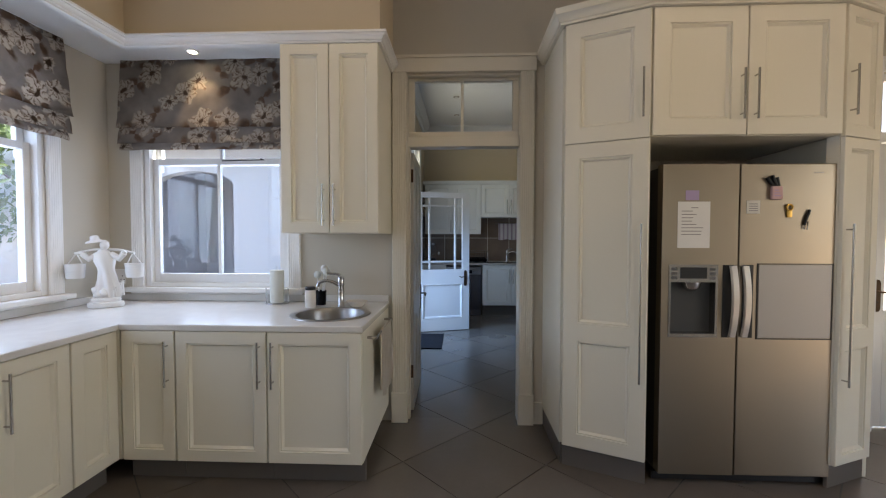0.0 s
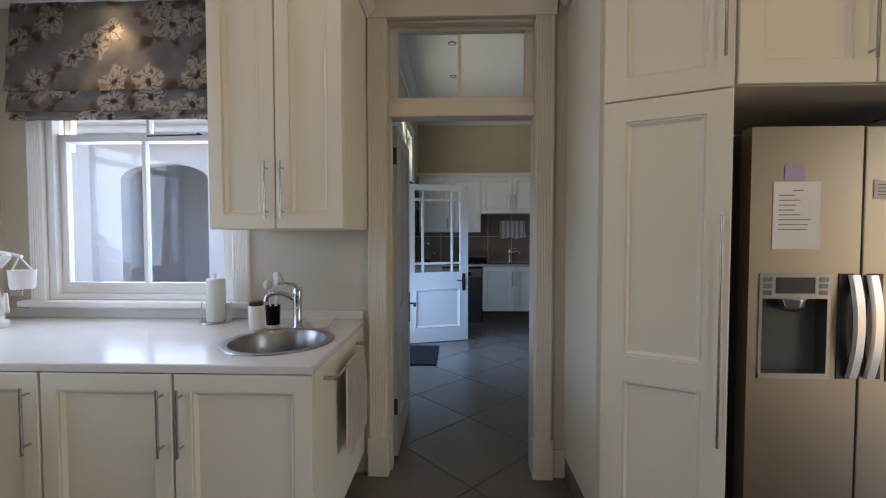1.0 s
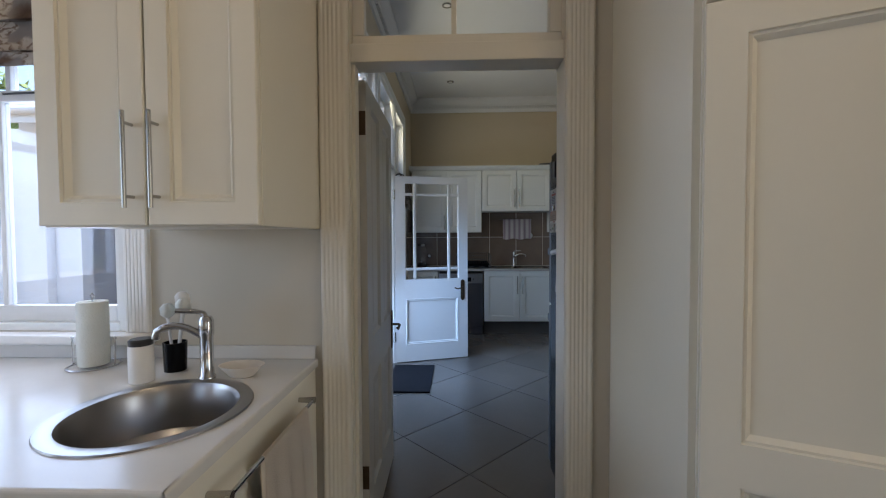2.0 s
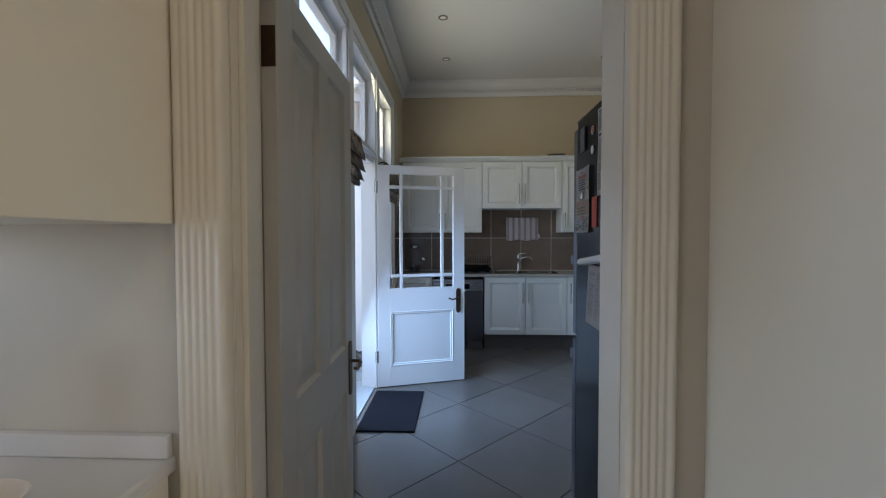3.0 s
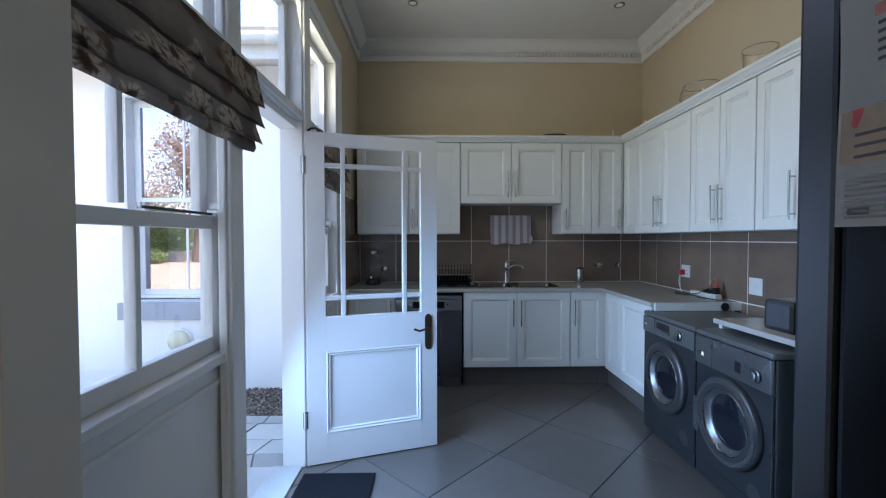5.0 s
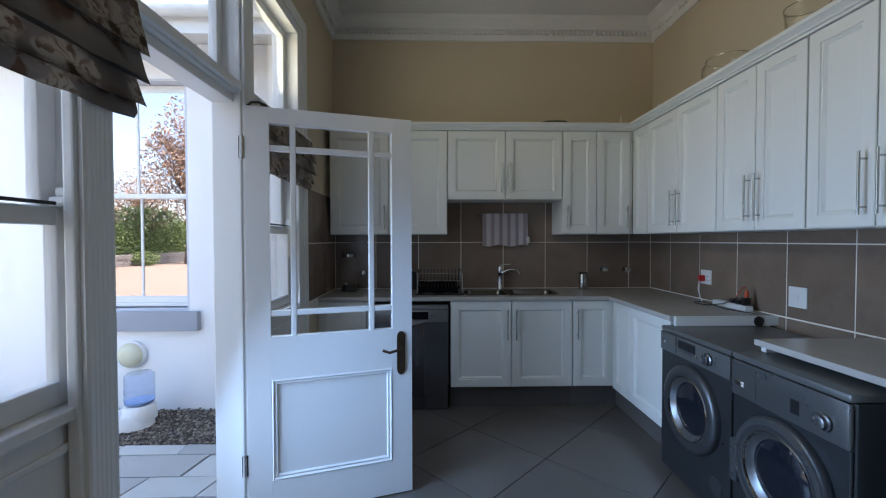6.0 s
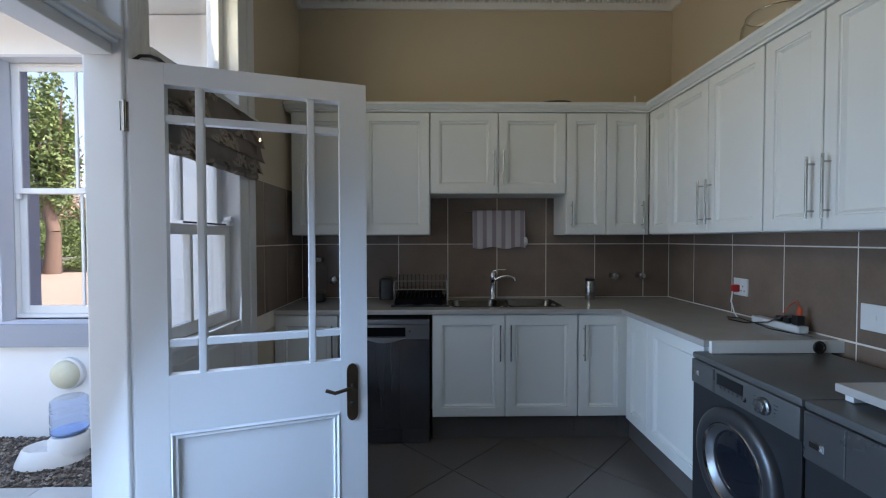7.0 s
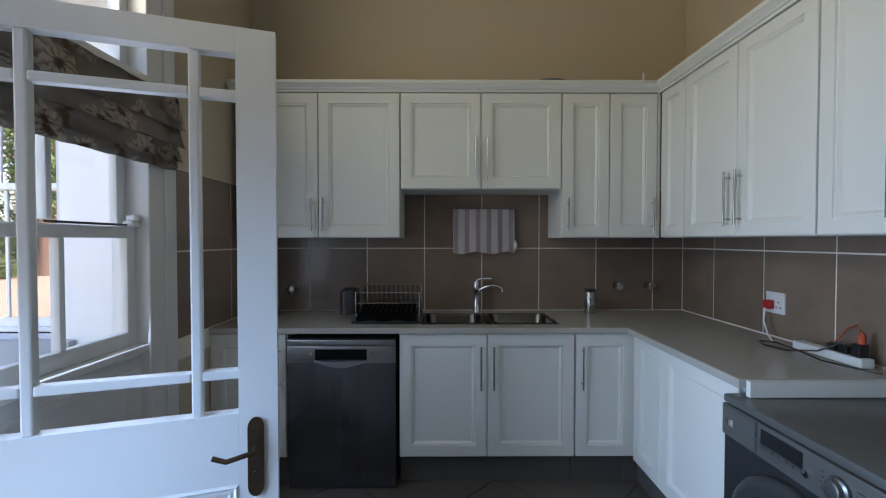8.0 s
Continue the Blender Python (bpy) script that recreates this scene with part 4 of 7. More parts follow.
def panel_door():
    """Four-panel door, opened flat into the utility room. Local x along the leaf from the hinge; -y faces the walk."""
    a, b = Vector((-0.125, 3.905)), Vector((-0.139, 4.650))
    d = b - a
    W, H, T = d.length, 2.005, 0.04
    th = thing("door_3", pose(a.x, a.y, 0, 0, 0, math.degrees(math.atan2(d.y, d.x))), "cream painted four-panel door standing open into the utility room", "door", kind="structure")
    s, mid = 0.105, 0.10
    zs = [(0.22, 0.72), (0.90, 1.92)]
    xs = [(s, W / 2 - mid / 2), (W / 2 + mid / 2, W - s)]
    rows = [(0, s, 0, T, 0.01, H), (W - s, W, 0, T, 0.01, H), (s, W - s, 0, T, 0.01, zs[0][0]), (s, W - s, 0, T, zs[0][1], zs[1][0]), (s, W - s, 0, T, zs[1][1], H)]
    rows += [(W / 2 - mid / 2, W / 2 + mid / 2, 0, T, z0, z1) for z0, z1 in zs]
    part("leaf", boxes(*rows, bevel=0.002), M["doorpaint"], th)
    for x0, x1 in xs:
        for z0, z1 in zs:
            bm = bmesh.new()
            rings_panel(bm, [(x0, x1, z0, z1, T - 0.012), (x0, x1, z0, z1, 0.001), (x0 + 0.012, x1 - 0.012, z0 + 0.012, z1 - 0.012, 0.013), (x0 + 0.035, x1 - 0.035, z0 + 0.035, z1 - 0.035, 0.013), (x0 + 0.06, x1 - 0.06, z0 + 0.06, z1 - 0.06, 0.006)])
            part("panel", bm, M["doorpaint"], th)
    lever_set(th, W - 0.05, 0.83, 0.0, -1)
    for z in (0.265, 1.777):
        part("hinge", boxes((-0.0035, -0.0005, 0.002, 0.038, z, z + 0.10), bevel=0.001), M["bronze"], th, "dark bronze butt hinge")
        part("hinge_knuckle", rod(bmesh.new(), (-0.010, 0.044, z), (-0.010, 0.044, z + 0.10), 0.0065, seg=10), M["bronze"], th, "dark bronze hinge knuckle", 40)
    return th


panel_door()

# ---- outside ----
structure("ground", B(-150, 150, -150, 150, -0.6, G - 0.03), M["earth"], "sandy gravel ground round the house")
bm = bmesh.new()
wing = thing("wing_wall", pose(0, LYN, 0), "white rendered house wing with an arched porch and a sash window", "house", kind="structure")
WW0, WW1, WWZ0, WWZ1 = -2.815, -1.755, 0.70, 2.82
AX0, AX1, AZ = -5.56, -4.03, 2.30
rows = [(-6.05, AX0, 0, 0.2, -0.4, 3.13), (-6.35, -5.98, -0.14, -0.001, -0.4, 3.13), (-9.5, -6.06, 0.35, 0.55, -0.4, 3.13), (AX1, WW0, 0, 0.2, -0.4, 3.13), (WW0, WW1, 0, 0.2, -0.4, WWZ0), (WW0, WW1, 0, 0.2, WWZ1, 3.5), (WW1, -0.605, 0, 0.2, -0.4, 3.13)]
for r in rows:
    box(bm, *r)
# head over the arch
n = 24
cx, rx, rz = (AX0 + AX1) / 2, (AX1 - AX0) / 2, 0.28
columns = []
for k in range(n + 1):
    u = math.cos(math.pi * (1 - k / n))
    low = AZ + rz * math.sqrt(max(0, 1 - u * u))
    columns.append([bm.verts.new((cx + rx * u, y, z)) for y, z in ((0, low), (0, 3.13), (0.2, 3.13), (0.2, low))])
for ca, cb in zip(columns, columns[1:]):
    for i in range(4):
        bm.faces.new((ca[i], ca[(i + 1) % 4], cb[(i + 1) % 4], cb[i]))
bmesh.ops.recalc_face_normals(bm, faces=bm.faces)
part("wall", bm, M["outside"], wing)
bm = boxes((-6.05, -3.0, 2.2, 2.4, -0.4, 3.13), (-3.2, -3.0, 0.2, 2.2, -0.4, 3.13), (-6.05, -5.95, 0.2, 2.2, -0.4, 3.13), (-6.05, -3.0, 0.2, 2.4, 3.0, 3.1))
part("porch_wall", bm, M["porch"], wing, "shaded grey porch walls")
part("porch_pier", boxes((-5.1, -4.8, 1.9, 2.2, -0.4, 3.0), bevel=0.01), M["porch"], wing)
bm = boxes((-6.4, -0.605, -0.45, 2.7, 3.14, 3.2), (-6.4, -0.605, -0.47, -0.44, 3.0, 3.22))
part("eaves", bm, M["white"], wing, "white boarded eaves")
part("gutter", tube(bmesh.new(), [(-6.4, -0.53, 3.16), (-0.6, -0.53, 3.16)], 0.055, 12), M["white"], wing, "white half-round gutter", 50)
roofbm = bmesh.new()
v = [roofbm.verts.new(p) for p in ((-6.5, -0.55, 3.25), (-0.605, -0.55, 3.25), (-0.605, 3.0, 4.9), (-6.5, 3.0, 4.9))]
roofbm.faces.new(v)
bmesh.ops.solidify(roofbm, geom=roofbm.faces[:], thickness=0.06)
M["roof"] = surface("weathered_roof_sheet", (0.42, 0.38, 0.35), 0.6, vary=0.15, scale=2)
part("roof", roofbm, M["roof"], wing, "weathered pale roof sheet")
sash_window("window_5", pose(WW0, LYN + 0.115, 0), WW1 - WW0, WWZ0 + 0.03, WWZ1 - 0.02, 1.77, "white sash window in the wing wall, mirroring the garden", depth=0.09, lining=0.022, sill=False, glassmat="mirrorglass", arch=False, stile=0.06, outside=True)
solid("wing_window_sill", boxes((WW0 - 0.06, WW1 + 0.10, LYN - 0.06, LYN - 0.001, 0.53, 0.705), bevel=0.006), M["greyrender"], "grey painted rendered sill under the wing window", "sill", kind="structure")
solid("wing_window_reveal", boxes((WW0 + 0.0005, WW0 + 0.02, LYN + 0.002, LYN + 0.112, WWZ0, WWZ1), (WW1 - 0.02, WW1 - 0.0005, LYN + 0.002, LYN + 0.112, WWZ0, WWZ1), (WW0 + 0.02, WW1 - 0.02, LYN + 0.002, LYN + 0.112, WWZ1 - 0.02, WWZ1), (WW0 + 0.02, WW1 - 0.02, LYN + 0.002, LYN + 0.112, WWZ0, WWZ0 + 0.02)), M["reveal"], "grey painted reveal round the wing window", "reveal", kind="structure")
solid("wing_room", boxes((-3.0, -0.61, 9.6, 9.7, -0.2, 3.4), (-3.0, -2.95, 8.59, 9.6, -0.2, 3.4), (-0.7, -0.61, 8.59, 9.6, -0.2, 3.4), (-3.0, -0.61, 8.59, 9.7, 3.0, 3.1), (-3.0, -0.61, 8.59, 9.7, -0.25, -0.2)), M["porch"], "dim plain room behind the wing window", "room", kind="structure")
# ---- appliances ----


def front_loader(y1, y0, label, dryer=False):
    """Local x along the front from the far side, -y towards the room, front at y = 0."""
    W, D, H = y1 - y0, 0.60, 0.843
    name = "tumble_dryer" if dryer else "washing_machine"
    th = thing(name, pose(1.858, y1, 0, 0, 0, -90), label, "dryer" if dryer else "washing machine", "laundry machines")
    face = M["graphitelight" if dryer else "graphitemid"]
    zf, zc = (0.655, -0.042) if dryer else (0.703, 0.0)
    part("body", B(0, W, 0.012, D, 0.02, H - 0.03, bevel=0.008), M["graphite"], th)
    part("top_plate", B(0, W, -0.006, D, H - 0.029, H, bevel=0.010), M["graphitemid"], th, smooth=30)
    part("front_panel", B(0.003, W - 0.003, 0, 0.011, 0.11, zf - 0.003, bevel=0.003), M["graphitedark"], th)
    part("kick_panel", B(0.003, W - 0.003, 0.003, 0.011, 0.02, 0.107, bevel=0.003), M["graphitedark"], th)
    fas = part("control_panel", B(0.003, W - 0.003, -0.010, 0.011, zf, H - 0.031, bevel=0.006), face, th, smooth=30)
    part("detergent_drawer", B(0.010, W * 0.27, -0.013, -0.009, zf + 0.007, 0.806, bevel=0.003), face, fas)
    pull, px = bmesh.new(), 0.082 if dryer else 0.064
    rings_panel(pull, [(0.032, px, 0.745 + zc, 0.770 + zc, -0.012), (0.032, px, 0.745 + zc, 0.770 + zc, -0.014), (0.036, px - 0.010, 0.750 + zc, 0.767 + zc, -0.020)])
    part("drawer_pull", pull, M["satin"], fas, "bright metal drawer pull")
    if dryer:
        d0, d1 = W * 0.585, W * 0.655
        part("display", B(d0, d1, -0.013, -0.009, 0.735 + zc, 0.79 + zc, bevel=0.002), M["black"], fas, "small dark display")
        dial = W * 0.84
    else:
        part("panel_joint", B(W * 0.275, W * 0.282, -0.0125, -0.009, 0.708, 0.808), M["graphitelight"], fas, "pale upright joint strip")
        d0, d1 = W * 0.31, W * 0.565
        part("display", B(d0, d1, -0.013, -0.009, 0.752, 0.797, bevel=0.002), M["black"], fas, "dark display window")
        for k in range(6):
            a = d0 + (d1 - d0) * (k + 0.08) / 6
            part("button", B(a, a + (d1 - d0) * 0.135, -0.014, -0.009, 0.737, 0.750, bevel=0.001), M["graphitelight"], fas)
        part("start_button", lathe(bmesh.new(), [(0.011, 0), (0.010, 0.006), (0.004, 0.007)], Matrix.Translation((d1 + 0.014, -0.010, 0.745)) @ Matrix.Rotation(radians(90), 4, "X"), 18), M["chrome"], fas, smooth=40)
        dial = W * 0.745
    part("dial", lathe(bmesh.new(), [(0.032, 0), (0.032, 0.010), (0.026, 0.014), (0.024, 0.026), (0.018, 0.029), (0.004, 0.029)], Matrix.Translation((dial, -0.0095, 0.758 + zc)) @ Matrix.Rotation(radians(90), 4, "X"), 32), M["graphitelight"], fas, smooth=35)
    for k in range(4):
        z = 0.735 + zc + 0.014 * k
        part("print_mark", B(dial - 0.062 + 0.004 * (k % 2), dial - 0.042, -0.0104, -0.0099, z, z + 0.003), M["graphitelight"], fas)
        part("print_mark", B(dial + 0.042, dial + 0.066 - 0.005 * (k % 2), -0.0104, -0.0099, z, z + 0.003), M["graphitelight"], fas)
    mm = Matrix.Translation((W / 2, 0, 0.419 if dryer else 0.455)) @ Matrix.Rotation(radians(90), 4, "X")
    R = 0.225
    ring = part("door_ring", lathe(bmesh.new(), [(R, -0.001), (R, 0.018), (R - 0.006, 0.028), (R - 0.022, 0.036), (R - 0.046, 0.037), (R - 0.058, 0.032)], mm, 56, cap=False), M["graphite"], th, "satin grey porthole ring", 50)
    if dryer:
        part("door_trim", lathe(bmesh.new(), [(R - 0.010, 0.029), (R - 0.016, 0.038), (R - 0.030, 0.0385), (R - 0.036, 0.0375)], mm, 56, cap=False), M["graphitelight"], ring, "pale grey trim ring", smooth=50)
    part("door_inner_ring", lathe(bmesh.new(), [(R - 0.057, 0.031), (R - 0.060, 0.036), (R - 0.064, 0.035), (R - 0.067, 0.027)], mm, 56, cap=False), M["chrome"], ring, "bright inner rim", smooth=50)
    part("door_funnel", lathe(bmesh.new(), [(R - 0.066, 0.028), (R - 0.080, 0.014), (R - 0.092, 0.006)], mm, 56, cap=False), M["graphitelight"], ring, smooth=50)
    part("porthole", lathe(bmesh.new(), [(R - 0.091, 0.0065), (R - 0.105, 0.013), (R - 0.135, 0.021), (0.05, 0.025), (0.02, 0.0255)], mm, 56), M["portglass"], ring, "dark convex glass porthole", 60)
    if dryer:
        part("door_grip", B(W / 2 - 0.242, W / 2 - 0.196, -0.036, -0.004, 0.275, 0.465, bevel=0.010), M["graphitelight"], ring, "pale grey door grip", 30)
    part("filter_flap", lathe(bmesh.new(), [(0.045, 0), (0.043, 0.004)], Matrix.Translation((W - 0.10, 0.0, 0.15)) @ Matrix.Rotation(radians(90), 4, "X")), M["graphite"], th, smooth=30)
    for x in (0.05, W - 0.05):
        for y in (0.06, D - 0.06):
            part("foot", lathe(bmesh.new(), [(0.022, 0), (0.02, 0.021)], Matrix.Translation((x, y, 0)), 14), M["black"], th)
    return th


front_loader(6.985, 6.400, "graphite grey front-loading washing machine under the worktop end")
front_loader(6.393, 5.855, "graphite grey tumble dryer under a worktop piece", True)


def dishwasher():
    th = thing("dishwasher", pose(0.004, 7.80, 0), "dark brushed steel dishwasher with a black display strip", "dishwasher")
    W = 0.598
    part("body", B(0.002, W - 0.002, 0.03, 0.56, 0.02, 0.838), M["graphite"], th)
    part("top_strip", B(0.0, W, -0.008, 0.028, 0.806, 0.838, bevel=0.005), M["dwpanel"], th, "pale steel top strip", 30)
    part("door", B(0.0, W, 0.0, 0.028, 0.100, 0.704, bevel=0.005), M["dwsteel"], th, smooth=30)
    cp = part("control_panel", B(0.0, W, -0.005, 0.028, 0.706, 0.803, bevel=0.004), M["dwpanel"], th, "pale brushed steel control panel", 30)
    part("display", B(0.155, 0.440, -0.008, -0.004, 0.727, 0.786, bevel=0.002), M["blackgloss"], cp, "black display strip")
    # bowed grip lip under the display
    bm = bmesh.new()
    n = 16
    loops = []
    for k in range(n + 1):
        u = k / n
        bow = math.sin(u * math.pi)
        x = 0.152 + 0.290 * u
        z = 0.724 - 0.034 * bow
        loops.append([bm.verts.new((x, y, zz)) for y, zz in ((-0.004, 0.726), (-0.018 - 0.006 * bow, 0.722), (-0.020 - 0.006 * bow, z - 0.002), (-0.006, z - 0.008))])
    for p, q in zip(loops, loops[1:]):
        for j in range(4):
            bm.faces.new((p[j], p[(j + 1) % 4], q[(j + 1) % 4], q[j]))
    bm.faces.new(loops[0]), bm.faces.new(loops[-1][::-1])
    bmesh.ops.recalc_face_normals(bm, faces=bm.faces)
    part("grip", bm, M["dwpanel"], cp, "bowed steel grip lip", 40)
    for x in (0.133, 0.466):
        part("button", lathe(bmesh.new(), [(0.009, 0), (0.008, 0.004), (0.003, 0.0045)], Matrix.Translation((x, -0.004, 0.760)) @ Matrix.Rotation(radians(90), 4, "X"), 18), M["chrome"], cp, smooth=40)
    for k in range(3):
        part("print_mark", B(0.085 + 0.012 * k, 0.093 + 0.012 * k, -0.0058, -0.0049, 0.728, 0.731), M["graphite"], cp)
    part("kick_plate", B(0.004, W - 0.004, 0.012, 0.025, 0.006, 0.096, bevel=0.002), M["dwsteel"], th)
    return th


dishwasher()

# door mat
mat_th = thing("door_mat", pose(-0.19, 6.05, 0), "black rubber door mat inside the garden door", "mat")
part("rubber", B(-0.205, 0.205, -0.37, 0.37, 0.001, 0.013, bevel=0.004), M["rubber"], mat_th)

# ---- diagonal floor tiles ----
S = 0.608
H2 = S / math.sqrt(2)
tile_me = mesh_of("floor_tile", B(-S / 2 + 0.0032, S / 2 - 0.0032, -S / 2 + 0.0032, S / 2 - 0.0032, -0.0115, 0.0), M["floor"])


def clip(poly, axis, limit, sign):
    """The part of a plan polygon on one side of a line across x or y."""
    out = []
    for a, b in zip(poly, poly[1:] + poly[:1]):
        da, db = sign * (a[axis] - limit), sign * (b[axis] - limit)
        if da <= 0:
            out.append(a)
        if da * db < 0:
            k = da / (da - db)
            out.append((a[0] + (b[0] - a[0]) * k, a[1] + (b[1] - a[1]) * k))
    return out


def cut_tile(cx, cy, x0, x1, y0, y1):
    r = H2 - 0.0045
    poly = [(cx + r, cy), (cx, cy + r), (cx - r, cy), (cx, cy - r)]
    for axis, limit, sign in ((0, x0, -1), (0, x1, 1), (1, y0, -1), (1, y1, 1)):
        poly = clip(poly, axis, limit, sign) if poly else poly
    if len(poly) < 3:
        return
    area = abs(sum(a[0] * b[1] - a[1] * b[0] for a, b in zip(poly, poly[1:] + poly[:1]))) / 2
    if area < 0.0004:
        return
    bm = bmesh.new()
    top = [bm.verts.new((x - cx, y - cy, 0.0)) for x, y in poly]
    bot = [bm.verts.new((x - cx, y - cy, -0.0115)) for x, y in poly]
    bm.faces.new(top), bm.faces.new(bot[::-1])
    for k in range(len(poly)):
        j = (k + 1) % len(poly)
        bm.faces.new((top[k], bot[k], bot[j], top[j]))
    ob = part("floor_tile", bm, M["floor"], floor)
    ob.matrix_world = pose(cx, cy, 0)


for i in range(-16, 17):
    for j in range(-18, 17):
        cx, cy = 0.318 + H2 * i, 4.475 + H2 * j
        if (i + j) % 2 == 0:
            continue
        whole_k = -2.4 + H2 < cx < 4.4 - H2 and -3.0 + H2 < cy < KY - H2
        whole_l = LX0 + H2 < cx < LX1 - H2 and KY - H2 <= cy < LYN - H2
        if whole_k or whole_l:
            ob = new("floor_tile", tile_me)
            ob.parent = floor
            ob.matrix_world = pose(cx, cy, 0.0, 0, 0, 45)
        else:
            cut_tile(cx, cy, -2.4, 4.4, -3.0, KY + 0.06)
            cut_tile(cx, cy, LX0, LX1, KY + 0.06, LYN)
# ---- more materials ----


def floral(name):
    """Grey-taupe cloth with cream blooms, brown leaves and thin dark stems."""
    m, t, p, n, link = nodes_of(name)
    co, mp = n("ShaderNodeTexCoord"), n("ShaderNodeMapping")
    link(co.outputs["UV"], mp.inputs[0])

    def noise_at(scale, detail=3):
        x = n("ShaderNodeTexNoise")
        x.inputs["Scale"].default_value, x.inputs["Detail"].default_value = scale, detail
        link(mp.outputs[0], x.inputs["Vector"])
        return x

    def math_node(op, a, b=0.0, c=0.0):
        x = n("ShaderNodeMath")
        x.operation = op
        for k, v in enumerate((a, b, c)):
            if hasattr(v, "is_linked"):
                link(v, x.inputs[k])
            else:
                x.inputs[k].default_value = v
        return x.outputs[0]

    def blend(fac, a, b):
        x = n("ShaderNodeMix")
        x.data_type = "RGBA"
        link(fac, x.inputs["Factor"])
        for k, v in (("A", a), ("B", b)):
            if hasattr(v, "is_linked"):
                link(v, x.inputs[k])
            else:
                x.inputs[k].default_value = (*v, 1)
        return x.outputs["Result"]

    def step(v, lo, hi):
        x = n("ShaderNodeMapRange")
        x.interpolation_type = "SMOOTHSTEP"
        x.inputs["From Min"].default_value, x.inputs["From Max"].default_value = lo, hi
        link(v, x.inputs[0])
        return x.outputs[0]

    def blooms(scale, shift):
        """Distance from scattered centres, and the angle round them, warped into petals."""
        off = n("ShaderNodeVectorMath")
        off.inputs[1].default_value = shift
        link(mp.outputs[0], off.inputs[0])
        w = n("ShaderNodeTexNoise")
        w.inputs["Scale"].default_value, w.inputs["Detail"].default_value = 8.0, 4
        link(off.outputs[0], w.inputs["Vector"])
        wc = n("ShaderNodeVectorMath")
        wc.operation = "MULTIPLY_ADD"
        link(w.outputs["Color"], wc.inputs[0])
        wc.inputs[1].default_value = (0.11, 0.11, 0)
        link(off.outputs[0], wc.inputs[2])
        v = n("ShaderNodeTexVoronoi")
        v.inputs["Scale"].default_value, v.inputs["Randomness"].default_value = scale, 0.75
        v.voronoi_dimensions = "2D"
        link(wc.outputs[0], v.inputs["Vector"])
        d = n("ShaderNodeVectorMath")
        d.operation = "SUBTRACT"
        sc = n("ShaderNodeVectorMath")
        sc.operation = "SCALE"
        sc.inputs["Scale"].default_value = 1.0
        link(wc.outputs[0], d.inputs[0]), link(v.outputs["Position"], d.inputs[1])
        sep = n("ShaderNodeSeparateXYZ")
        link(d.outputs[0], sep.inputs[0])
        a = math_node("ARCTAN2", sep.outputs[0], sep.outputs[1])
        col = n("ShaderNodeSeparateXYZ")
        link(v.outputs["Color"], col.inputs[0])
        return v.outputs["Distance"], a, col.outputs[0]

    ground = blend(step(noise_at(7.0, 5).outputs[0], 0.1, 0.9), (0.175, 0.153, 0.135), (0.30, 0.265, 0.235))
    # leaves
    dist, a, r = blooms(4.9, (0.10, 0.08, 0))
    lobes = math_node("MULTIPLY_ADD", math_node("SINE", math_node("MULTIPLY_ADD", a, 2.0, math_node("MULTIPLY", r, 6.0))), 0.22, 0.22)
    leaf = step(math_node("SUBTRACT", lobes, dist), -0.05, 0.20)
    leafcol = blend(noise_at(22).outputs[0], (0.045, 0.030, 0.024), (0.24, 0.15, 0.095))
    c = blend(leaf, ground, leafcol)
    # flowers
    dist, a, r = blooms(4.9, (0.0, 0.0, 0))
    petal = math_node("MULTIPLY_ADD", math_node("SINE", math_node("MULTIPLY_ADD", a, 5.0, math_node("MULTIPLY", r, 6.0))), 0.06, 0.42)
    size = math_node("MULTIPLY", petal, step(r, -0.25, 0.35))
    bloom = step(math_node("SUBTRACT", size, dist), -0.005, 0.08)
    wob = noise_at(34, 4).outputs[0]
    inner = step(math_node("MULTIPLY_ADD", math_node("SINE", math_node("MULTIPLY_ADD", a, 10.0, math_node("MULTIPLY", wob, 14.0))), 0.20, wob), 0.40, 0.86)
    petals = blend(inner, (0.45, 0.395, 0.33), (0.16, 0.105, 0.072))
    c = blend(bloom, c, petals)
    heart = step(math_node("SUBTRACT", 0.13, dist), 0.0, 0.08)
    c = blend(math_node("MULTIPLY", heart, bloom), c, (0.075, 0.045, 0.026))
    link(c, p.inputs["Base Color"])
    p.inputs["Roughness"].default_value = 0.9
    b = n("ShaderNodeBump")
    b.inputs["Strength"].default_value, b.inputs["Distance"].default_value = 0.25, 0.002
    link(noise_at(420).outputs[0], b.inputs["Height"]), link(b.outputs[0], p.inputs["Normal"])
    tl, ms = n("ShaderNodeBsdfTranslucent"), n("ShaderNodeMixShader")
    link(c, tl.inputs[0])
    ms.inputs[0].default_value = 0.07
    link(p.outputs[0], ms.inputs[1]), link(tl.outputs[0], ms.inputs[2]), link(ms.outputs[0], t.nodes["Material Output"].inputs[0])
    return m


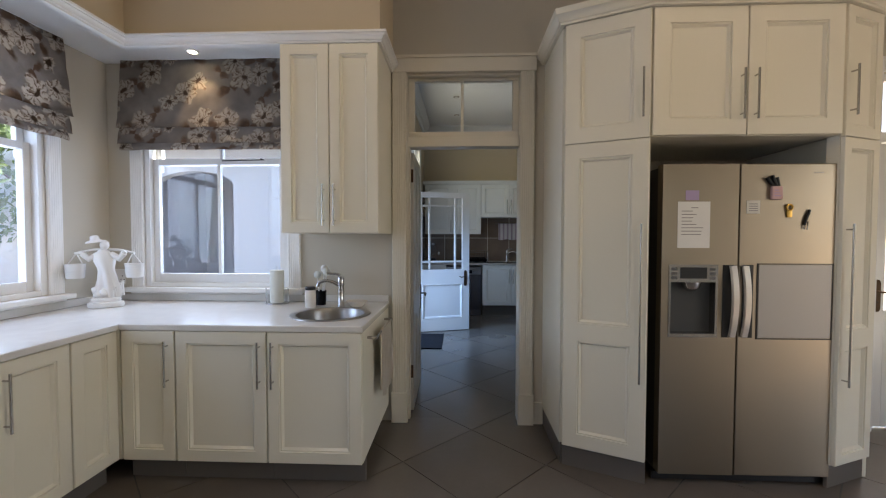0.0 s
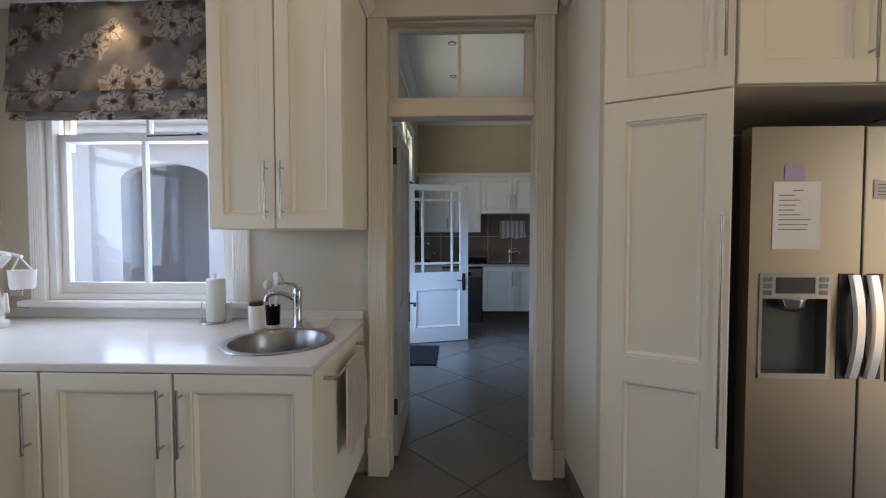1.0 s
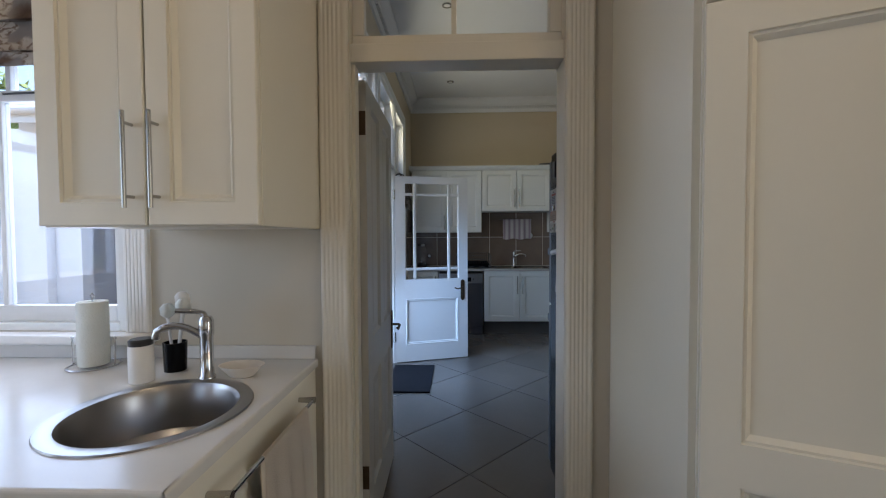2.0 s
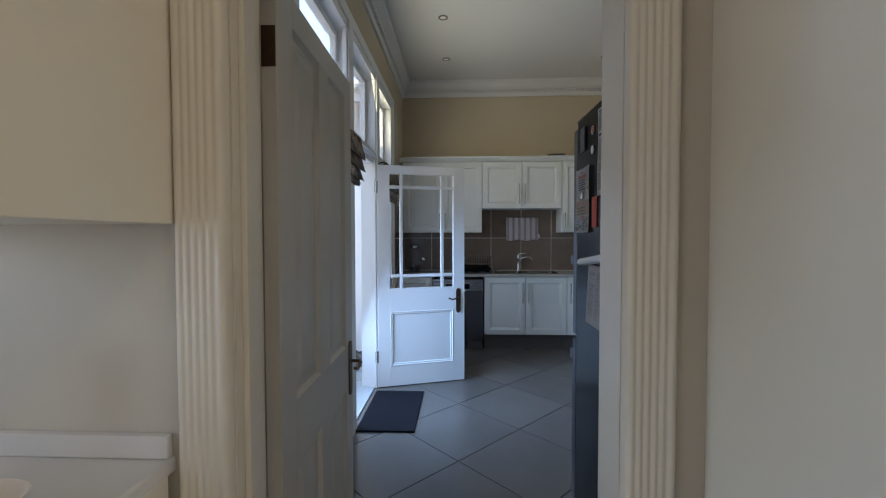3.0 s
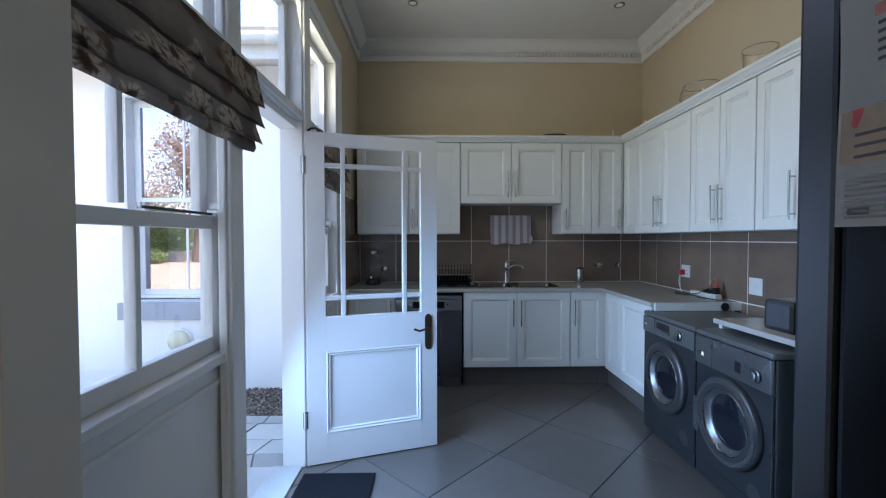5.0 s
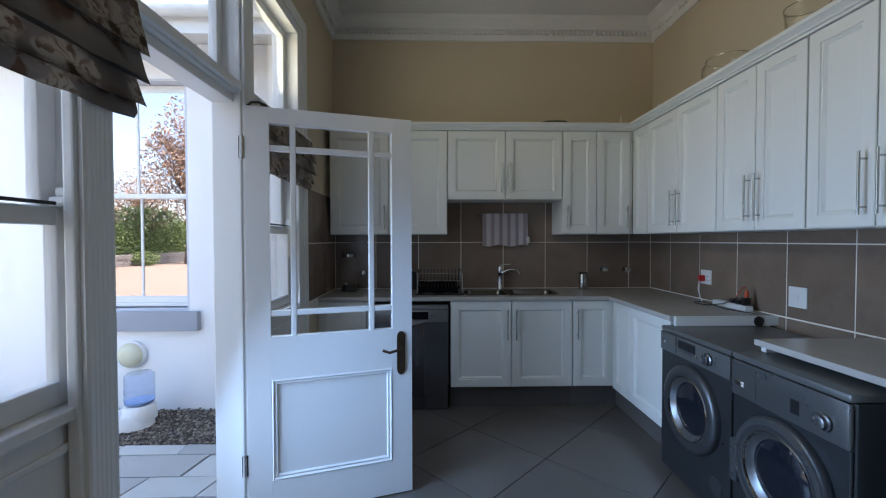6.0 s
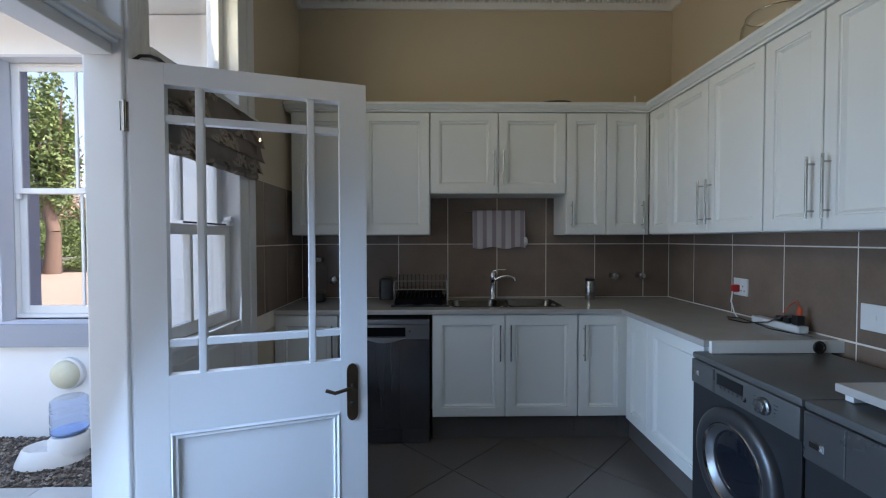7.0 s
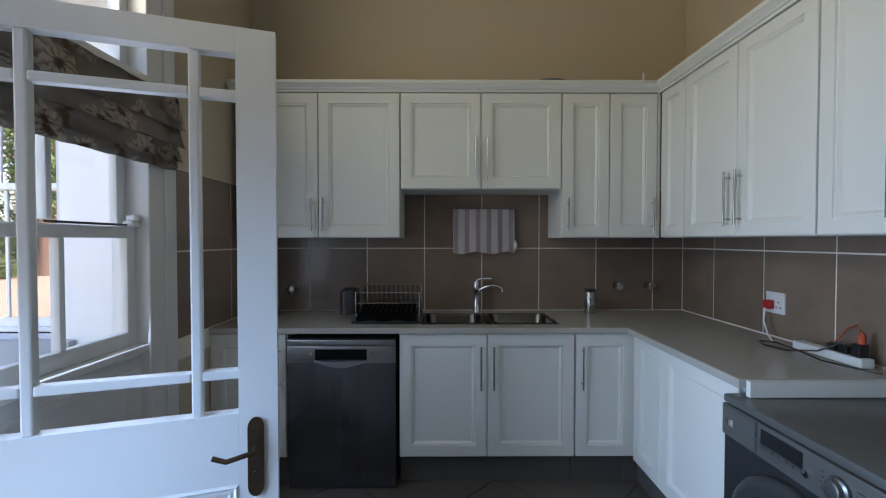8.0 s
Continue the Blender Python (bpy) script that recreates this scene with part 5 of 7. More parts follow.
def striped(name, a, b, pitch, axis=0):
    m, t, p, n, link = nodes_of(name)
    co, sep, w, mix = n("ShaderNodeTexCoord"), n("ShaderNodeSeparateXYZ"), n("ShaderNodeMath"), n("ShaderNodeMix")
    link(co.outputs["Object"], sep.inputs[0])
    w.operation = "SINE"
    mul = n("ShaderNodeMath")
    mul.operation = "MULTIPLY"
    mul.inputs[1].default_value = math.tau / pitch
    link(sep.outputs[axis], mul.inputs[0]), link(mul.outputs[0], w.inputs[0])
    mr = n("ShaderNodeMapRange")
    mr.inputs["From Min"].default_value, mr.inputs["From Max"].default_value = 0.1, 0.4
    link(w.outputs[0], mr.inputs[0])
    mix.data_type = "RGBA"
    mix.inputs["A"].default_value, mix.inputs["B"].default_value = (*a, 1), (*b, 1)
    link(mr.outputs[0], mix.inputs["Factor"]), link(mix.outputs["Result"], p.inputs["Base Color"])
    p.inputs["Roughness"].default_value = 0.95
    no, bu = n("ShaderNodeTexNoise"), n("ShaderNodeBump")
    no.inputs["Scale"].default_value = 500
    bu.inputs["Strength"].default_value = 0.4
    link(no.outputs[0], bu.inputs["Height"]), link(bu.outputs[0], p.inputs["Normal"])
    return m


M.update(
    floral=floral("floral_linen"),
    teatowel=striped("striped_tea_towel", (0.88, 0.84, 0.85), (0.54, 0.45, 0.51), 0.074),
    towel=surface("cream_cotton_towel", (0.74, 0.68, 0.60), 0.95, vary=0.08, grain=0.6, grain_scale=350),
    plaster=surface("white_plaster_figure", (0.74, 0.73, 0.71), 0.6, vary=0.05, scale=12, grain=0.1, grain_scale=120),
    paper=surface("white_paper", (0.66, 0.64, 0.60), 0.8, vary=0.04, scale=8),
    papertowel=surface("paper_towel", (0.70, 0.72, 0.68), 0.95, vary=0.06, scale=20, grain=0.5, grain_scale=200),
    ink=surface("grey_print", (0.25, 0.24, 0.24), 0.8, vary=0.2, scale=40),
    red=surface("red_plastic", (0.45, 0.02, 0.02), 0.35),
    orange=surface("orange_card", (0.52, 0.08, 0.028), 0.7, vary=0.08),
    tan=surface("tan_print", (0.40, 0.27, 0.17), 0.8, vary=0.35, scale=25),
    rose=surface("rose_print", (0.50, 0.20, 0.17), 0.8, vary=0.3, scale=25),
    lilac=surface("lilac_note", (0.42, 0.33, 0.52), 0.8),
    pink=surface("pink_note", (0.55, 0.36, 0.36), 0.7, vary=0.1, scale=30),
    gold=surface("brass_magnet", (0.70, 0.45, 0.12), 0.35, 0.8),
    plastic=surface("white_plastic", (0.74, 0.74, 0.73), 0.35, vary=0.03),
    sink=surface("sink_steel", (0.36, 0.35, 0.34), 0.30, 1.0, vary=0.03, scale=8, rough_vary=0.02),
    bluewater=surface("clear_blue_plastic", (0.42, 0.55, 0.80), 0.15, vary=0.05),
    bottle=glass("clear_blue_bottle", (0.80, 0.86, 0.97), 0.03),
    lampglass=surface("cream_lamp_glass", (0.66, 0.64, 0.48), 0.35, vary=0.08, scale=20),
    bark=surface("brown_bark", (0.16, 0.11, 0.08), 0.95, vary=0.3, scale=14, grain=0.8, grain_scale=40),
    leaf=surface("green_leaves", (0.115, 0.165, 0.05), 0.6, vary=0.5, scale=2.5, rand=0.25),
    russet=surface("russet_leaves", (0.30, 0.20, 0.13), 0.6, vary=0.4, scale=2.5),
    drystone=surface("pale_garden_stone", (0.15, 0.142, 0.13), 0.9, vary=0.3, scale=3, grain=0.5, grain_scale=30, rand=0.2),
    lawn=surface("green_lawn", (0.10, 0.15, 0.04), 0.95, vary=0.35, scale=3, grain=0.6, grain_scale=60),
    amber=glow("lit_lamp_face", (1.0, 0.86, 0.62), 12.0),
    dimlamp=glow("faint_lamp_face", (0.7, 0.68, 0.62), 0.02),
)

# ---- roman blinds ----


def roman_blind(name, m, w, prof, label):
    """prof: (out, height) line of the cloth from the head rail down, out towards -y. UVs in metres along the cloth."""
    th = thing(name, m, label, "blind", "roman blinds")
    bm = bmesh.new()
    uv = bm.loops.layers.uv.new("UVMap")
    cols = 15
    fine = []
    for (o0, z0), (o1, z1) in zip(prof, prof[1:]):
        for k in range(4):
            u = k / 4
            fine.append((o0 + (o1 - o0) * u, z0 + (z1 - z0) * u))
    fine.append(prof[-1])
    run, lens = 0.0, [0.0]
    for a, b in zip(fine, fine[1:]):
        run += math.hypot(b[0] - a[0], b[1] - a[1])
        lens.append(run)
    grid = []
    for (o, z) in fine:
        grid.append([bm.verts.new((w * c / cols, -o - 0.004 * math.sin(c * 1.7 + z * 30) * min(1, (fine[0][1] - z) * 6), z + 0.003 * math.sin(c * 2.1 + o * 60))) for c in range(cols + 1)])
    for i in range(len(grid) - 1):
        for c in range(cols):
            f = bm.faces.new((grid[i][c], grid[i][c + 1], grid[i + 1][c + 1], grid[i + 1][c]))
            for lp, (ii, cc) in zip(f.loops, ((i, c), (i, c + 1), (i + 1, c + 1), (i + 1, c))):
                lp[uv].uv = (w * cc / cols, -lens[ii])
    bmesh.ops.solidify(bm, geom=bm.faces[:], thickness=0.004)
    part("cloth", bm, M["floral"], th, "grey linen printed with cream flowers", 60)
    part("head_rail", B(0.004, w - 0.004, -prof[0][0], 0.0 - 0.002, prof[0][1] - 0.03, prof[0][1] + 0.012), M["white"], th)
    return th


KP = [(0.035, 2.635), (0.055, 2.45), (0.085, 2.15), (0.09, 2.138), (0.05, 2.15), (0.05, 2.16), (0.075, 2.09), (0.085, 2.035), (0.085, 2.028), (0.045, 2.04), (0.045, 2.05), (0.065, 2.0), (0.06, 1.985)]
roman_blind("roman_blind", pose(-2.235, KY - 0.026, 0), 1.37, KP, "half-raised floral roman blind over the sink window")
roman_blind("roman_blind", pose(-2.40 + 0.026, 2.06, 0, 0, 0, 90), 1.29, KP, "half-raised floral roman blind over the side window")
LP = [(0.034, 2.035), (0.048, 1.965), (0.062, 1.896), (0.067, 1.883), (0.034, 1.893), (0.032, 1.907), (0.062, 1.826), (0.072, 1.804), (0.034, 1.816), (0.03, 1.828), (0.047, 1.757), (0.054, 1.738), (0.022, 1.749), (0.02, 1.762), (0.026, 1.719), (0.016, 1.704)]
for y0, w, what in ((4.72, 1.045, "before the kitchen end"), (6.60, 0.86, "beside the tiled corner")):
    roman_blind("roman_blind", pose(LX0 + 0.035, y0, 0, 0, 0, 90), w, LP, "raised floral roman blind " + what)

# ---- wall tiles of the utility room ----


def tile_band(parent, x0, x1, bands, joints, put):
    """Tiles between joints and bands of height; put turns local (along, height) boxes into world boxes."""
    for z0, z1 in bands:
        cuts = [x0] + [j for j in joints if x0 + 0.02 < j < x1 - 0.02] + [x1]
        for a, b in zip(cuts, cuts[1:]):
            bm = bmesh.new()
            box(bm, *put(a + 0.0035, b - 0.0035, z0 + 0.0035, z1 - 0.0035), bevel=0.0012)
            c = sum((v.co for v in bm.verts), Vector()) / len(bm.verts)
            bmesh.ops.translate(bm, vec=-c, verts=bm.verts)
            ob = part("wall_tile", bm, M["walltile"], parent)
            ob.matrix_world = Matrix.Translation(c)


wn_, we_, ww_ = (bpy.data.objects[k] for k in ("wall_north_utility", "wall_east_utility", "wall_west_utility"))
jx = [0.74 + 0.393 * k for k in range(-4, 6)]
jy = [6.874 + 0.39 * k for k in range(-5, 5)]
ROWS_Z = [(0.904, 1.33), (1.33, 1.73)]
part("tile_bed", B(LX0 + 0.002, LX1 - 0.002, LYN - 0.0095, LYN - 0.0005, 0.9025, 1.73), M["palegrout"], wn_)
part("tile_bed", B(LX1 - 0.0095, LX1 - 0.0005, 5.80, LYN - 0.010, 0.80, 1.42), M["palegrout"], we_)
part("tile_bed", B(LX0 + 0.0005, LX0 + 0.0095, 7.507, LYN - 0.010, 0.80, 1.73), M["palegrout"], ww_)
tile_band(wn_, LX0 + 0.012, LX1 - 0.012, ROWS_Z, jx, lambda a, b, c, d: (a, b, LYN - 0.012, LYN - 0.009, c, d))
tile_band(we_, 5.80, LYN - 0.012, [(0.80, 0.902), (0.904, 1.33), (1.33, 1.42)], jy, lambda a, b, c, d: (LX1 - 0.012, LX1 - 0.009, a, b, c, d))
tile_band(ww_, 7.507, LYN - 0.012, [(0.904, 1.33), (1.33, 1.73)], jy, lambda a, b, c, d: (LX0 + 0.009, LX0 + 0.012, a, b, c, d))

# ---- utility sink, taps and counter things ----


def bowl(bm, x0, x1, y0, y1, zt, depth, r=0.06, rim=0.018):
    """A pressed bowl with rounded corners and an outer flange."""
    def loop(ins, z, rr):
        pts = []
        for cx, cy, a0 in ((x1 - ins - rr, y1 - ins - rr, 0), (x0 + ins + rr, y1 - ins - rr, 90), (x0 + ins + rr, y0 + ins + rr, 180), (x1 - ins - rr, y0 + ins + rr, 270)):
            for k in range(6):
                a = radians(a0 + k * 18)
                pts.append(bm.verts.new((cx + rr * math.cos(a), cy + rr * math.sin(a), z)))
        return pts
    loops = [loop(-rim, zt + 0.0005, r + rim), loop(-rim * 0.6, zt + 0.004, r + rim * 0.6), loop(0, zt + 0.003, r), loop(0.006, zt - 0.008, r), loop(0.014, zt - depth + 0.03, r), loop(0.04, zt - depth, r * 0.7)]
    for a, b in zip(loops, loops[1:]):
        for k in range(len(a)):
            j = (k + 1) % len(a)
            bm.faces.new((a[k], a[j], b[j], b[k]))
    bm.faces.new(loops[-1])
    bmesh.ops.recalc_face_normals(bm, faces=bm.faces)
    for f in bm.faces:
        f.normal_flip() if f.normal.z < -0.2 else None
    return bm


us = thing("kitchen_sink", pose(0, 0, 0), "stainless steel double-bowl sink set in the quartz worktop", "sink")
part("bowl", bowl(bmesh.new(), SX0 + 0.02, SX0 + 0.36, SY0 + 0.02, SY1 - 0.02, TOPZ, 0.17), M["sinkdark"], us, smooth=40)
part("bowl", bowl(bmesh.new(), SX0 + 0.42, SX1 - 0.02, SY0 + 0.02, SY1 - 0.02, TOPZ, 0.17), M["sinkdark"], us, smooth=40)
part("deck", boxes((SX0 + 0.0005, SX0 + 0.003, SY0, SY1, TOPZ - 0.004, TOPZ + 0.001), (SX0 + 0.377, SX0 + 0.403, SY0, SY1, TOPZ - 0.004, TOPZ + 0.001), (SX0, SX1, SY0 + 0.0005, SY0 + 0.003, TOPZ - 0.004, TOPZ + 0.001), (SX0, SX1, SY1 - 0.003, SY1 - 0.0005, TOPZ - 0.004, TOPZ + 0.001)), M["sinkdark"], us)


def mixer_tap(name, m, h, reach, label, metal="chrome"):
    """A single-lever mixer: round body, spout along -y, lever on top."""
    th = thing(name, m, label, "tap")
    part("body", lathe(bmesh.new(), [(0.026, 0), (0.026, 0.008), (0.021, 0.014), (0.020, h * 0.62), (0.023, h * 0.66), (0.023, h * 0.86), (0.016, h * 0.92)], seg=20), M[metal], th, smooth=40)
    pts = [(0, -reach * k / 8, h * 0.60 + 0.045 * math.sin(k / 8 * 2.4)) for k in range(9)]
    part("spout", tube(bmesh.new(), pts + [(0, -reach - 0.006, pts[-1][2] - 0.025)], 0.012, 12), M[metal], th, smooth=50)
    part("lever", tube(bmesh.new(), [(0, 0, h * 0.9), (0, -0.008, h * 0.97), (0, -0.035, h), (0, -reach * 0.62, h + 0.004)], 0.008, 10), M[metal], th, smooth=50)
    return th


mixer_tap("mixer_tap", pose(1.09, 8.29, TOPZ + 0.001, 0, 0, 75), 0.225, 0.165, "chrome single-lever mixer tap behind the double sink")
dr = thing("dish_rack", pose(0.525, 8.07, TOPZ + 0.001), "black plastic dish rack with a chrome wire frame", "dish rack")
bm = boxes((-0.19, 0.21, -0.17, 0.17, 0, 0.016), (-0.185, 0.205, 0.14, 0.165, 0.016, 0.05), bevel=0.006)
tray = part("tray", bm, M["black"], dr, "ribbed black drip tray")
for x in (-0.17, 0.20):
    part("wire_end", tube(bmesh.new(), [(x, -0.13, 0.015), (x, -0.13, 0.175), (x, 0.14, 0.195), (x, 0.14, 0.015)], 0.0035, 8), M["satin"], dr)
for y, z in ((-0.13, 0.175), (-0.13, 0.115), (0.14, 0.195), (0.14, 0.11)):
    part("wire_rail", tube(bmesh.new(), [(-0.17, y, z), (0.20, y, z)], 0.003, 8), M["satin"], dr)
for k in range(12):
    part("wire", tube(bmesh.new(), [(-0.15 + 0.03 * k, -0.12, 0.06), (-0.15 + 0.03 * k, 0.02, 0.075), (-0.15 + 0.03 * k, 0.05, 0.205), (-0.15 + 0.03 * k, 0.13, 0.07)], 0.0028, 6), M["black"], dr)
bm = boxes((-0.290, -0.185, -0.03, 0.10, 0.03, 0.185))
bmesh.ops.bevel(bm, geom=[e for e in bm.edges if abs(e.verts[0].co.z - e.verts[1].co.z) > 0.1 or min(v.co.z for v in e.verts) > 0.1], offset=0.028, segments=4, affect="EDGES", profile=0.5)
part("cutlery_bin", bm, M["black"], dr, "rounded black cutlery bin", 50)
bm = bmesh.new()
mat_rows = [(-0.168, 0.018), (-0.155, 0.034), (-0.06, 0.058), (0.06, 0.078), (0.12, 0.084), (0.135, 0.05)]
loops = [[bm.verts.new((x, y, z + 0.003 * math.sin(40 * x + 9 * y))) for x in [-0.165 + 0.0275 * c for c in range(13)]] for y, z in mat_rows]
for p, q in zip(loops, loops[1:]):
    for c in range(12):
        bm.faces.new((p[c], p[c + 1], q[c + 1], q[c]))
bmesh.ops.solidify(bm, geom=bm.faces[:], thickness=0.012)
part("drying_mat", bm, M["rubber"], dr, "black drying mat draped over the rack", 50)
for k in range(11):
    part("bead", lathe(bmesh.new(), [(0.002, 0), (0.005, 0.004), (0.002, 0.009)], Matrix.Translation((-0.15 + 0.033 * k, 0.14, 0.197)), 8), M["satin"], dr)

flask = thing("steel_flask", pose(1.835, 8.24, TOPZ + 0.001), "brushed steel cylinder flask standing on the worktop", "flask")
part("body", lathe(bmesh.new(), [(0.036, 0), (0.038, 0.004), (0.038, 0.14), (0.034, 0.145)], seg=24), M["satin"], flask, smooth=40)
part("lid", lathe(bmesh.new(), [(0.037, 0.1455), (0.037, 0.158), (0.03, 0.162)], seg=24), M["black"], flask, smooth=40)
for x, z in ((2.06, 1.075), (2.275, 1.075), (-0.16, 1.05)):
    v = thing("stop_valve", pose(x, LYN - 0.0125, z), "small chrome stop valve on the brown wall tiles", "valve", "stop valves")
    part("rose", lathe(bmesh.new(), [(0.030, 0), (0.026, 0.010), (0.014, 0.012)], Matrix.Rotation(radians(90), 4, "X"), 16), M["chrome"], v, smooth=40)
    part("knob", lathe(bmesh.new(), [(0.013, 0.011), (0.015, 0.035), (0.028, 0.042), (0.028, 0.062), (0.014, 0.068)], Matrix.Rotation(radians(90), 4, "X"), 12), M["chrome"], v, smooth=30)


def hung_cloth(bm, w, h0, h1, amp, r=0.011, n=18):
    """A cloth folded over a bar along x: front drop h0, back drop h1."""
    prof = [(-r - 0.001, -h0)] + [(-r - 0.001, -h0 * (1 - k / 8)) for k in range(1, 8)] + [(-r * math.cos(a), r * math.sin(a)) for a in (0, 0.8, 1.57, 2.3, 3.14)] + [(r + 0.001, -h1 * k / 5) for k in range(1, 6)]
    rows = []
    for o, z in prof:
        rows.append([bm.verts.new((w * c / n, o - (amp * (0.5 + 0.5 * math.sin(c * 1.15 + 0.4 * z * 10)) * min(1, -z * 5) if z < 0 and o < 0 else 0), z - (0.008 * math.sin(c * 0.7) if z < -h0 * 0.9 else 0))) for c in range(n + 1)])
    for a, b in zip(rows, rows[1:]):
        for c in range(n):
            bm.faces.new((a[c], a[c + 1], b[c + 1], b[c]))
    bmesh.ops.solidify(bm, geom=bm.faces[:], thickness=0.004)
    return bm


kr = thing("roll_holder", pose(0.88, LYN - 0.0125, 1.585), "chrome rail with a paper roll on the tiled wall", "rail")
part("rail", tube(bmesh.new(), [(0.0, 0, 0), (0.0, -0.045, 0), (0.47, -0.045, 0), (0.47, 0, 0)], 0.006), M["chrome"], kr, smooth=50)
part("paper_roll", rod(bmesh.new(), (0.30, -0.045, -0.0), (0.46, -0.045, 0.0), 0.0055 + 0.0015), M["papertowel"], kr)
part("end_cap", lathe(bmesh.new(), [(0.035, 0), (0.035, 0.02), (0.02, 0.03)], Matrix.Translation((0.455, -0.05, -0.235)) @ Matrix.Rotation(radians(90), 4, "Y"), 16), M["plastic"], kr, smooth=40)
tt = thing("tea_towel", pose(0.935, LYN - 0.056, 1.585), "white and mauve striped tea towel hung on a rail", "towel")
part("cloth", hung_cloth(bmesh.new(), 0.41, 0.285, 0.20, 0.012), M["teatowel"], tt, smooth=60)

jar = thing("drink_dispenser", pose(-0.26, 8.20, TOPZ + 0.001), "glass drink dispenser jar with a small tap on the worktop", "jar")
part("stand", lathe(bmesh.new(), [(0.07, 0), (0.075, 0.01), (0.06, 0.06)], seg=20), M["black"], jar, smooth=40)
g = part("jar", lathe(bmesh.new(), [(0.06, 0.061), (0.085, 0.09), (0.09, 0.25), (0.06, 0.30)], seg=24), M["glass"], jar)
part("lid", lathe(bmesh.new(), [(0.062, 0.301), (0.064, 0.33), (0.03, 0.34)], seg=20), M["satin"], jar, smooth=40)
part("tap", rod(bmesh.new(), (0, -0.08, 0.085), (0, -0.12, 0.08), 0.01), M["chrome"], jar)

# sockets, plugs, power strip
def wall_plate(m, w, h, label, holes=True):
    th = thing("wall_socket", m, label, "socket", "wall sockets")
    part("plate", B(-w / 2, w / 2, -0.009, 0, -h / 2, h / 2, bevel=0.003), M["plastic"], th)
    if holes:
        for dx, dz in ((-0.012, -0.012), (0.012, -0.012), (0, 0.014)):
            part("hole", lathe(bmesh.new(), [(0.0045, 0), (0.004, 0.0012)], Matrix.Translation((dx + 0.02, -0.0088, dz - 0.01)) @ Matrix.Rotation(radians(90), 4, "X"), 10), M["black"], th)
        part("rocker", B(w / 2 - 0.035, w / 2 - 0.018, -0.012, -0.0085, 0.012, 0.035, bevel=0.002), M["plastic"], th)
    else:
        part("rocker", B(-0.01, 0.01, -0.012, -0.0085, -0.012, 0.012, bevel=0.002), M["plastic"], th)
    return th


wall_plate(pose(LX1 - 0.012, 7.568, 1.074, 0, 0, -90), 0.115, 0.105, "white plastic double wall socket over the worktop")
wall_plate(pose(LX1 - 0.012, 6.792, 1.030, 0, 0, -90), 0.115, 0.115, "white plastic isolator switch over the laundry machines", False)
wall_plate(pose(-2.32, KY, 1.06), 0.075, 0.11, "white plastic wall socket behind the plaster figure")
plug = thing("red_plug", pose(LX1 - 0.021, 7.585, 1.066), "red three-pin plug in the wall socket", "plug")
part("body", boxes((-0.038, 0, -0.017, 0.017, -0.024, 0.022), bevel=0.008), M["red"], plug)
part("cord", tube(bmesh.new(), [(-0.035, 0, -0.02), (-0.05, -0.01, -0.08), (-0.06, -0.05, -0.14), (-0.07, -0.10, -0.172), (-0.09, -0.16, -0.179), (-0.10, -0.20, -0.175)], 0.004, 8), M["plastic"], plug, smooth=60)
ps = thing("power_strip", pose(2.445, 7.20, TOPZ + 0.001), "white power strip with adaptors lying on the worktop", "power strip")
part("body", boxes((-0.026, 0.026, -0.145, 0.16, 0, 0.036), bevel=0.006), M["plastic"], ps)
for k in range(3):
    part("adaptor", boxes((-0.02, 0.02, -0.13 + k * 0.05, -0.095 + k * 0.05, 0.037, 0.066 + 0.02 * (k == 0)), bevel=0.005), M["black"], ps)
part("orange_plug", lathe(bmesh.new(), [(0.011, 0.087), (0.013, 0.098), (0.010, 0.124), (0.004, 0.130)], Matrix.Translation((0.0, -0.12, 0)), 12), M["orange"], ps, smooth=40)
part("cord", tube(bmesh.new(), [(0, -0.118, 0.128), (0.02, -0.08, 0.152), (0.035, -0.03, 0.13), (0.03, 0.02, 0.06), (0.0, 0.01, 0.066)], 0.0028, 8), M["orange"], ps, smooth=60)
part("black_cord", tube(bmesh.new(), [(-0.01, -0.06, 0.08), (-0.06, 0.0, 0.03), (-0.10, 0.10, 0.006), (-0.12, 0.20, 0.005), (-0.08, 0.28, 0.005), (-0.03, 0.24, 0.005), (-0.05, 0.12, 0.006), (-0.09, -0.05, 0.006), (-0.06, -0.17, 0.006), (-0.02, -0.21, 0.002), (-0.02, -0.222, -0.05)], 0.0035, 8), M["black"], ps, smooth=60)
grom = thing("cable_grommet", pose(2.40, 6.9245, 0.872), "black round cable outlet in the worktop fascia", "grommet")
part("ring", lathe(bmesh.new(), [(0.03, 0), (0.028, 0.006), (0.02, 0.006), (0.018, 0.001)], Matrix.Rotation(radians(90), 4, "X"), 20), M["black"], grom, smooth=40)

